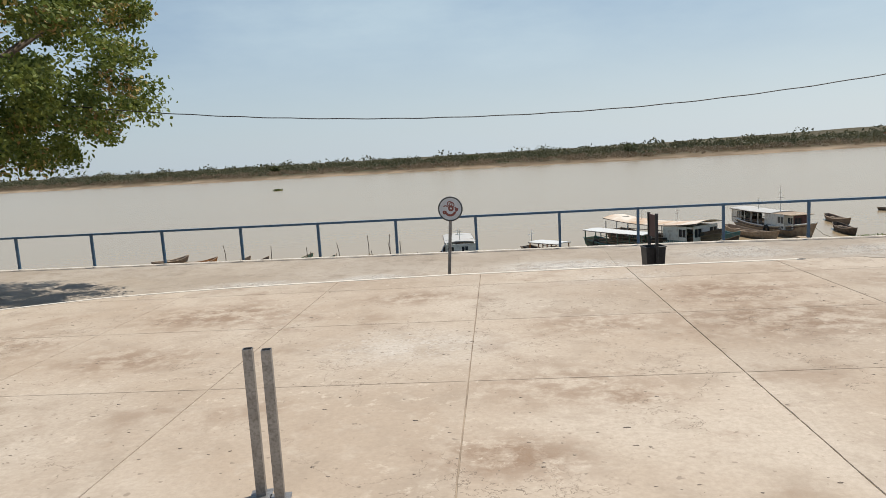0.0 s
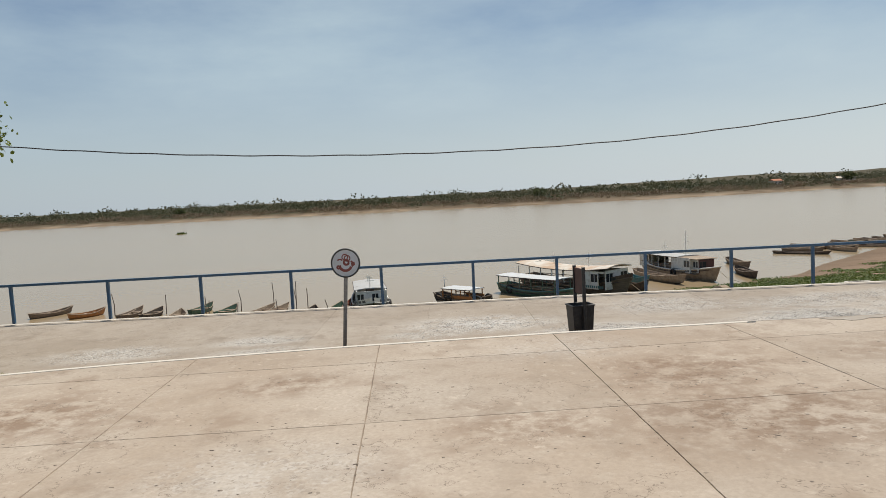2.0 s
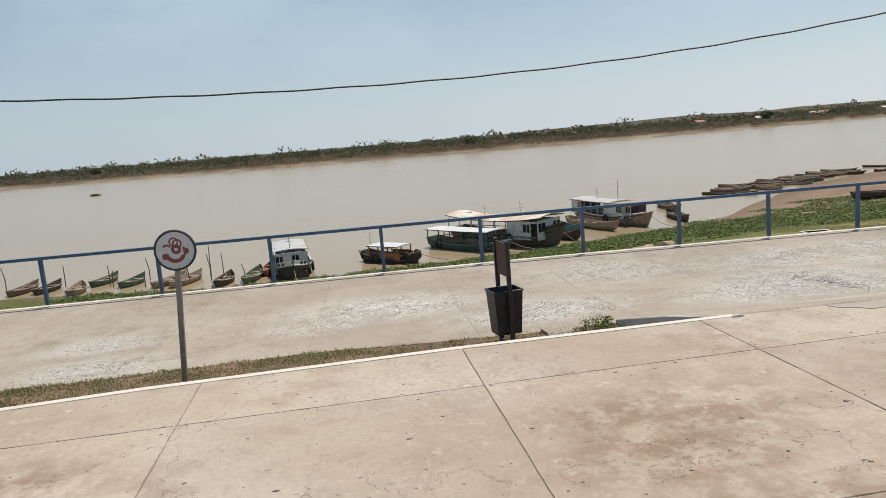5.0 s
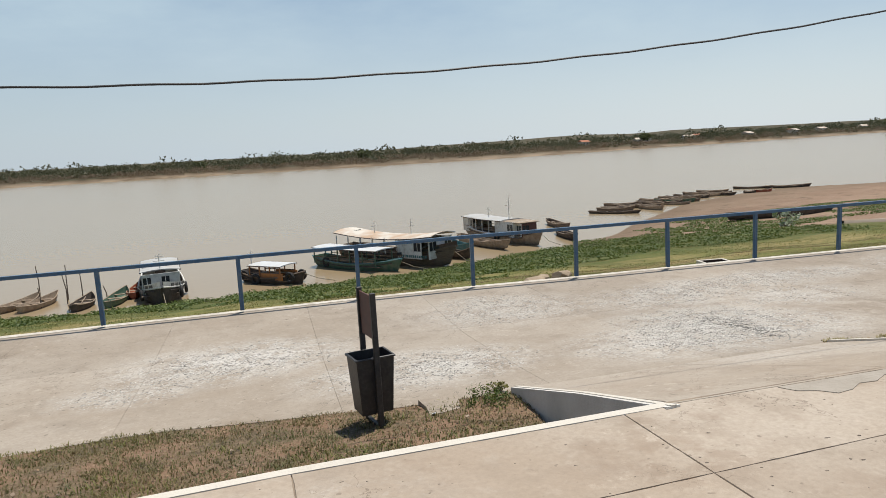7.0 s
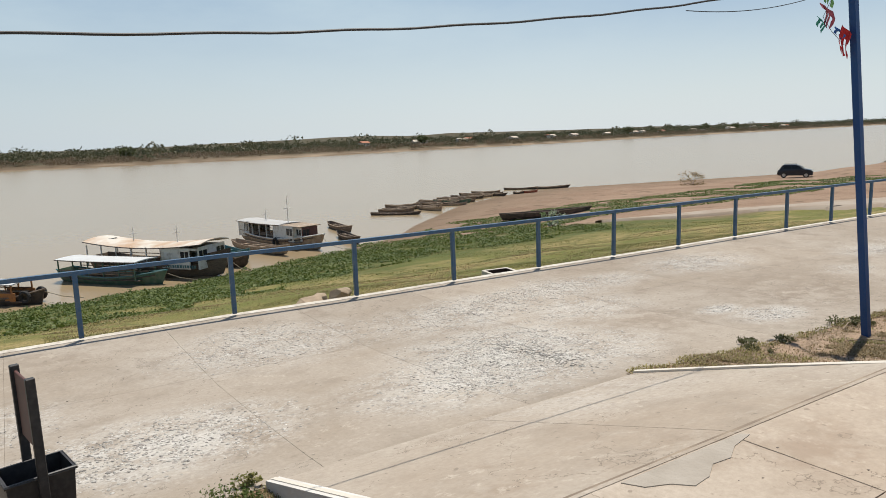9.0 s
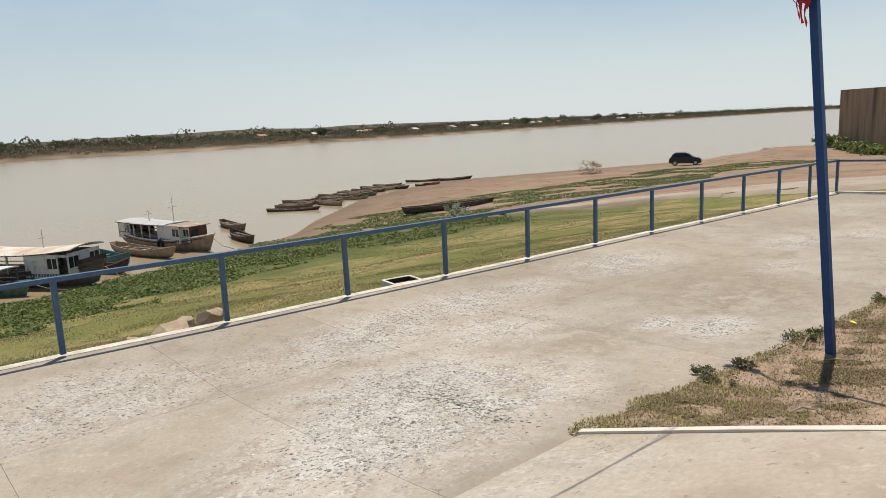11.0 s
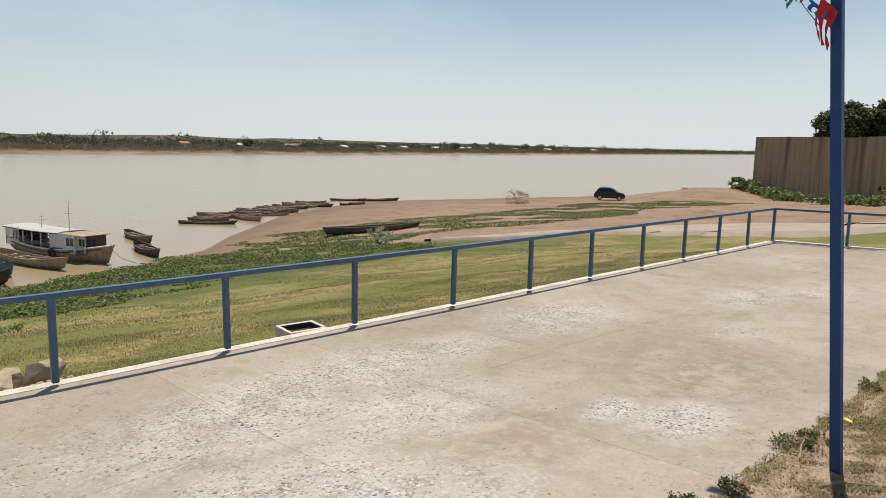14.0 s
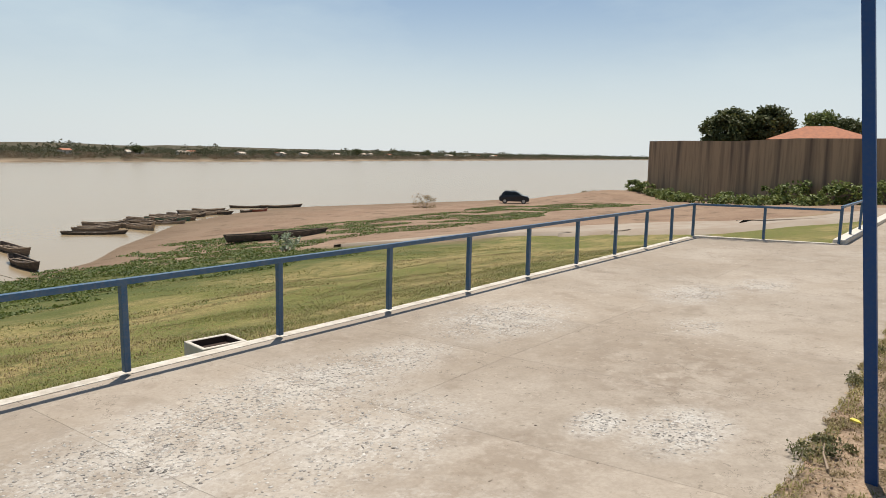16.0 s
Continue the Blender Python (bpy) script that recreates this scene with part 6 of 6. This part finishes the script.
def clump_field(name, label, xs, offset, size, seed, mat, squash=0.7, per=34):
    """Many uneven bushes on the far bank, each a loose mass of leaf sprays, merged."""
    rng = np.random.default_rng(seed)
    n = len(xs)
    y = along(FAR_SHORE, xs) + offset
    z = ground_z(xs, y)
    d = rng.normal(size=(n, per, 3))
    d /= np.linalg.norm(d, axis=2)[..., None]
    d *= rng.uniform(0.35, 1.0, (n, per, 1)) ** 0.5
    d[..., 2] = np.abs(d[..., 2])
    c = d * (size * rng.uniform(0.7, 1.3, n))[:, None, None] * np.stack([rng.uniform(0.9, 1.6, n), np.ones(n), 1.35 * squash * rng.uniform(0.7, 1.3, n)], 1)[:, None, :]
    c = (c + np.stack([xs, y, z - 0.1], 1)[:, None, :]).reshape(-1, 3)
    a, e = rng.normal(size=(n * per, 3)), rng.normal(size=(n * per, 3))
    r = np.repeat(size * 0.17, per)[:, None]
    a, e = a / np.linalg.norm(a, axis=1)[:, None] * r, e / np.linalg.norm(e, axis=1)[:, None] * r
    v = np.stack([c + a, c - a * 0.5 + e * 0.8, c - a * 0.5 - e * 0.8], 1).reshape(-1, 3)
    return soup(name, v, np.arange(len(v)).reshape(-1, 3), mat, label, "vegetation")


M_SCRUB = leafy("far_scrub", (0.155, 0.115, 0.07), (0.26, 0.195, 0.125), 0.05)
M_FARTREE = leafy("far_trees", (0.052, 0.066, 0.03), (0.15, 0.135, 0.075), 0.03)
rng = np.random.default_rng(3)
n = 7600
xs = rng.uniform(-650, 1300, n)
clump_field("far_scrub", "dry brown scrub along the far river bank", xs, 5.0 + 85 * rng.uniform(0, 1, n) ** 1.1, rng.uniform(0.9, 2.5, n), 4, M_SCRUB, 0.62, 62)
n = 5000
xs = rng.uniform(-750, 1600, n)
off = 14 + 330 * rng.uniform(0, 1, n)
clump_field("far_trees", "low dark green trees on the far river bank", xs, off, rng.uniform(1.4, 3.5, n) * (1 + off / 400) * rng.choice([0.85, 1.1, 1.6], n, p=[0.55, 0.35, 0.1]), 5, M_FARTREE, 0.68, 84)
n = 520
xs = rng.uniform(150, 1500, n)
clump_field("far_shore_bushes", "dark green bushes at the far water's edge", xs, 4 + 45 * rng.uniform(0, 1, n), rng.uniform(1.8, 3.4, n), 6, M_FARTREE, 0.7)
n = 1500
xs = rng.uniform(1200, 2950, n)
clump_field("distant_trees", "distant trees along the far river bank", xs, 4 + 260 * rng.uniform(0, 1, n), rng.uniform(3.5, 8.0, n), 7, M_FARTREE, 0.65)
for k, (x, off, h) in enumerate([(56, 40, 4.2), (-30, 46, 3.6), (232, 40, 4.5), (452, 30, 5.5), (600, 40, 6.0), (380, 60, 4), (-160, 60, 3.5), (700, 60, 5.5)]):
    y = float(along(FAR_SHORE, x)) + off
    z = float(ground_z(x, y))
    tree("far_tree", "taller dark tree standing out of the far scrub", (x, y, z), h * 1.4, (x, y, z + h * 0.85), (h * 0.85, h * 0.8, h * 0.42), 46, 26, 0.8, h * 0.16, 60 + k, (M_LEAF_FAR,), 0.2, limbs=3)
M_FARWALL = material("pale_house_wall", (0.62, 0.56, 0.48), 0.9, second=(0.5, 0.42, 0.33), scale=0.6, per_object=0.15)
rr = random.Random(8)
for k in range(22):
    x = 200 + 640 * (k + rr.random() * 0.8) / 22
    y = float(along(FAR_SHORE, x)) + rr.uniform(30, 75)
    house(x, y, float(ground_z(x, y)) + 0.2, rr.uniform(5, 9), 5, 2.3, rr.uniform(-25, 25), 1.1, M_FARWALL, M_ROOF if k % 3 else M_TILE, "small pale house with a low roof on the far bank", "far bank houses")

# ---------------- grass, weeds, pebbles ----------------
def scatter(rng, n, x0, x1, y0, y1, zf, keep=None):
    x, y = rng.uniform(x0, x1, n), rng.uniform(y0, y1, n)
    if keep is not None:
        ok = keep(x, y)
        x, y = x[ok], y[ok]
    return np.stack([x, y, zf(x, y)], 1)


def patchy(x, y, s, lo):
    return smooth_noise(x * 1.0, y * 1.0, s) + 0.6 * smooth_noise(x + 7, y - 3, s * 0.37) > lo


rng = np.random.default_rng(15)
vz = np.vectorize(strip_z)
kx, ky = [p[0] for p in KERB_LINE], [p[1] for p in KERB_LINE]
EDGE_X, EDGE_Y = BED_X[:10], BED_Y[:10]
in_strip = lambda x, y: (y > np.interp(x, kx, ky) + 0.03) & (y < np.interp(x, EDGE_X, EDGE_Y) + 0.06 * smooth_noise(x, y, 0.2)) & (x < 4.0)
p = scatter(rng, 210000, -9, 4.0, 7.0, 12.4, lambda x, y: vz(x, y), lambda x, y: in_strip(x, y) & (patchy(x, y, 0.5, 0.0) | (rng.uniform(size=len(x)) < 0.4)))
soup("strip_grass", *blades(p, 0.032, 0.005, rng, 1.8), M_STRIP, "short dry grass on the planted strip", "grass")
p = scatter(rng, 34000, -9, 4.0, 7.0, 12.4, lambda x, y: vz(x, y), lambda x, y: in_strip(x, y) & ((patchy(x, y, 0.6, 0.45)) | ((y > np.interp(x, EDGE_X, EDGE_Y) - 0.2) & (x < 0.5)) | (np.hypot(x - 3.5, (y - 11.15)) < 0.36)))
soup("strip_green_grass", *blades(p, 0.05, 0.005, rng, 1.4), M_GRASS, "green grass tufts on the planted strip", "grass")
bed_edge = lambda x: np.interp(x, [7.5, 10.1, 14.5, 26.6], [11.42, 11.42, 11.2, 10.7])
in_bed = lambda x, y: (y < bed_edge(x) + 0.08 * smooth_noise(x, y, 0.25) + 0.045) & (y > 9.35) & (x > 7.92 - (y - 9.2) * 0.2)
bz = np.vectorize(lambda x, y: bed_z(x, min(y, BED_EDGE(x))))
p = scatter(rng, 200000, 7.5, 17, 9.3, 11.6, bz, lambda x, y: in_bed(x, y) & (patchy(x, y, 0.45, 0.35) | (rng.uniform(size=len(x)) < 0.14)))
soup("bed_dry_grass", *blades(p, 0.024, 0.005, rng, 2.4), M_STRAW, "short dry straw grass on the bed", "grass")
p = scatter(rng, 52000, 7.5, 17, 9.3, 11.6, bz, lambda x, y: in_bed(x, y) & ((patchy(x, y, 0.4, 0.62)) | ((x < 9.4) & (y > 10.9) & patchy(x, y, 0.2, -0.4)) | ((y > bed_edge(x) - 0.12) & patchy(x, y, 0.3, -0.2))))
soup("bed_green_grass", *blades(p, 0.034, 0.005, rng, 1.9), M_OLIVE, "green grass along the edge of the bed", "grass")
M_WEED = leafy("olive_weed_leaves", (0.075, 0.085, 0.038), (0.18, 0.17, 0.075), 3.0)
for k, (x, y, r, h, n) in enumerate([(9.50, 11.47, 0.12, 0.12, 120), (9.40, 11.28, 0.15, 0.08, 160), (10.0, 11.36, 0.14, 0.06, 100), (11.15, 11.32, 0.17, 0.12, 200), (11.4, 11.22, 0.14, 0.07, 120),
                                    (13.2, 11.22, 0.15, 0.1, 130), (14.6, 11.08, 0.15, 0.1, 130)]):
    shrub(x, y, r, h * 0.62, M_WEED, "low straggling weed spilling over the edge of the concrete", 70 + k, z=bed_z(x, min(y, BED_EDGE(x))), leaf=0.026, count=n, category="weed")
shrub(3.68, 11.22, 0.19, 0.10, M_REED, "green leafy weed tuft beside the ramp wall", 90, z=strip_z(3.66, 11.22), leaf=0.022, count=700, category="weed")
shrub(3.88, 11.38, 0.12, 0.08, M_GRASS, "green leafy weed tuft beside the ramp wall", 91, z=strip_z(3.88, 11.36), leaf=0.025, count=200, category="weed")
for p0, p1 in (((10.56, 10.97), (10.86, 10.66)), ((10.9, 11.2), (11.35, 11.28)), ((9.2, 10.6), (9.42, 10.45))):
    bm = bmesh.new()
    tube(bm, [(p0[0], p0[1], bed_z(*p0) + 0.015), ((p0[0] + p1[0]) / 2, (p0[1] + p1[1]) / 2 + 0.02, bed_z(*p0) + 0.04), (p1[0], p1[1], bed_z(*p1) + 0.02)], 0.009, 6, 0.005)
    tagged(part("dry_stick", bm, M_WOOD_PALE), "dry pale stick lying in the grass bed", "stick", "dry sticks")
bm = bmesh.new()
prism(bm, [(0, 0), (0.09, -0.02), (0.15, 0.03), (0.12, 0.09), (0.05, 0.07)], 0.0, lambda x, y: 0.02 + 0.25 * x)
sc = part("yellow_scrap", bm, material("yellow_plastic", (0.75, 0.60, 0.06), 0.45, second=(0.6, 0.5, 0.2), scale=20))
sc.matrix_basis = pose(12.02, 11.1, bed_z(12.1, 11.1) + 0.01, 5, 8, 40) @ Matrix.Scale(0.6, 4)
tagged(sc, "crumpled yellow plastic scrap in the dry grass", "litter")
rail_y = lambda x: np.interp(x, [p[0] for p in POSTS], [p[1] for p in POSTS])
on_bank = lambda x, y: (y > rail_y(x) + 0.14) & (x < 25.4)
clear = lambda x, y: on_bank(x, y) & (np.hypot(x - 10.75, y - 17.78) > 0.46)
p = scatter(rng, 170000, 3, 26, 16.4, 22.5, ground_z, lambda x, y: clear(x, y) & (rng.uniform(size=len(x)) < np.where(patchy(x, y, 1.7, -0.1), 0.85, 0.12)))
soup("bank_grass", *blades(p, 0.034, 0.005, rng, 1.8), M_GRASS, "short turf on the bank outside the railing", "grass")
p = scatter(rng, 90000, 3, 30, 16.4, 27, ground_z, lambda x, y: clear(x, y) & (rng.uniform(size=len(x)) < np.where(patchy(x + 5, y, 1.9, 0.1), 0.8, 0.15)))
soup("bank_dry_grass", *blades(p, 0.04, 0.007, rng, 1.8), M_GRASS_DRY, "dry yellow grass patches on the bank", "grass")
p = scatter(rng, 90000, -26, 34, 24, 46, ground_z, lambda x, y: (0.8 * x + y < 66) & patchy(x, y, 2.6, -0.1))
soup("slope_grass", *blades(p, 0.05, 0.016, rng, 2.4), M_GRASS, "grass further down the bank", "grass")
p = scatter(rng, 330000, -16, 33, 26, 60, ground_z, lambda x, y: (y < along(NEAR_SHORE, x) + 0.4) & (y > np.interp(x, [-16, -2, 3, 9.4, 11.4, 16, 21.5, 26.5, 31.3, 34], [40, 36, 27, 27.9, 30.5, 33.8, 34.8, 33.2, 34.1, 38]) + 1.5 * smooth_noise(x, y, 1.7)) & (0.8 * x + y < 73 + 2 * smooth_noise(x, y, 2)) & patchy(x, y, 1.6, -0.25))
p[:, 2] += rng.uniform(0, 0.34, len(p)) * (0.5 + 0.5 * smooth_noise(p[:, 0], p[:, 1], 0.9)) * (0.6 + 0.6 * smooth_noise(p[:, 0] + 3, p[:, 1], 0.31))
soup("bank_plants", *leaves(p, rng.normal(size=p.shape) * 0.5 + np.array([0, 0, 0.8]), 0.11, rng), M_REED, "lush green plants along the water's edge", "plants")
p = scatter(rng, 120000, 30, 88, 28, 64, ground_z, lambda x, y: (np.abs(0.1 * (x - 60) + (y - 47) - 4 * smooth_noise(x, y, 9)) < 7) & patchy(x, y, 3.0, -0.15))
soup("beach_grass", *blades(p, 0.11, 0.06, rng, 2.2), M_REED, "patches of green creeping over the beach", "grass")

# PEBBLES
iv, jf = ico(1)
pts = []
for x, y, r, dens in GRAVEL:
    n = int(1900 * r * r * dens + 80)
    a, q = rng.uniform(0, 2 * np.pi, n), r * np.sqrt(rng.uniform(0, 1, n)) * rng.uniform(0.6, 1.35, n)
    px, py = x + q * np.cos(a) * 1.35, y + q * np.sin(a) * 0.85
    ok = (py > np.where(px < 4.0, 11.6, 11.5)) & (py < rail_y(px) - 0.2)
    pts.append(np.stack([px, py], 1)[ok])
pts = np.concatenate(pts)
n = len(pts)
pz = np.array([pave_z(x, y) for x, y in pts])
sz = rng.uniform(0.0045, 0.014, n)
v = iv[None] * (1 + 0.15 * rng.normal(size=(n, len(iv), 1))) * (sz[:, None] * np.stack([rng.uniform(0.8, 1.6, n), rng.uniform(0.8, 1.4, n), np.full(n, 0.28)], 1))[:, None, :]
v = v + np.stack([pts[:, 0], pts[:, 1], pz], 1)[:, None, :]
M_PEBBLE = leafy("exposed_pebbles", (0.70, 0.66, 0.59), (0.12, 0.108, 0.095), 6.0, 0.0)
soup("exposed_gravel", v.reshape(-1, 3), (jf[None] + (np.arange(n) * len(iv))[:, None, None]).reshape(-1, 3), M_PEBBLE, "pale and grey pebbles exposed in the worn concrete", "gravel")
# small dark pits, leaf scraps and grit on the slabs
n = 2600
px, py = rng.uniform(-8, 9, n), rng.uniform(0.5, 9.0, n)
ok = py < np.interp(px, kx, ky) - 0.15
px2, py2 = rng.uniform(-6, 20, 900), rng.uniform(12.4, 16.6, 900)
xy = np.concatenate([np.stack([px[ok], py[ok], np.zeros(ok.sum())], 1), np.stack([px2, py2, [pave_z(u, q) for u, q in zip(px2, py2)]], 1)])
n = len(xy)
sz = rng.uniform(0.004, 0.0115, n) * (rng.uniform(size=n) ** 0.5)
v = iv[None] * (1 + 0.25 * rng.normal(size=(n, len(iv), 1))) * (sz[:, None] * np.stack([rng.uniform(0.9, 2.2, n), rng.uniform(0.6, 1.2, n), np.full(n, 0.14)], 1))[:, None, :]
v = v + (xy + [0, 0, 0.0005])[:, None, :]
M_GRIT = leafy("dark_grit", (0.11, 0.085, 0.062), (0.25, 0.2, 0.15), 5.0, 0.0)
soup("grit", v.reshape(-1, 3), (jf[None] + (np.arange(n) * len(iv))[:, None, None]).reshape(-1, 3), M_GRIT, "dark grit and leaf scraps on the concrete", "litter")
p = scatter(rng, 5200, -9, 4.0, 7.0, 12.3, lambda x, y: vz(x, y) + 0.02, lambda x, y: in_strip(x, y))
M_DEAD = leafy("dead_brown_leaves", (0.15, 0.085, 0.048), (0.33, 0.22, 0.13), 12.0, 0.1)
soup("dead_leaves", *leaves(p, rng.normal(size=p.shape) * 0.35 + np.array([0, 0, 1.0]), 0.026, rng), M_DEAD, "dead brown leaves on the planted strip", "leaf litter")
p = scatter(rng, 2600, 7.9, 15, 9.4, 11.4, lambda x, y: bz(x, y) + 0.015, lambda x, y: in_bed(x, y) & patchy(x, y, 0.4, 0.1))
soup("dead_leaves", *leaves(p, rng.normal(size=p.shape) * 0.35 + np.array([0, 0, 1.0]), 0.028, rng), M_DEAD, "dead brown leaves in the grass bed", "leaf litter")
# broken tile and scraps in the strip
bm = bmesh.new()
prism(bm, [(3.14, 11.07), (3.30, 11.10), (3.43, 11.13), (3.46, 11.30), (3.49, 11.45), (3.30, 11.46), (3.12, 11.47), (3.15, 11.27)], -0.75, -0.602)
tagged(part("paving_piece", bm, M_PAVE), "loose flat piece of concrete at the strip's edge", "paving piece")
for k in range(20):
    bm = bmesh.new()
    s = random.uniform(0.01, 0.028)
    box(bm, (0, 0, 0), (s * 1.6, s, 0.006))
    x = random.uniform(-2, 3.9) if k < 12 else random.uniform(8.2, 13)
    y = random.uniform(9.5, 11.2)
    sc = part("litter_scrap", bm, M_SIGN_WHITE if k % 4 == 0 else M_WOOD_PALE)
    sc.matrix_basis = pose(x, y, (strip_z(x, y) if k < 12 else bed_z(x, y)) + 0.02, random.uniform(-20, 20), random.uniform(-20, 20), random.uniform(0, 180))
    tagged(sc, "small pale scrap of litter in the dry grass", "litter", "litter scraps")
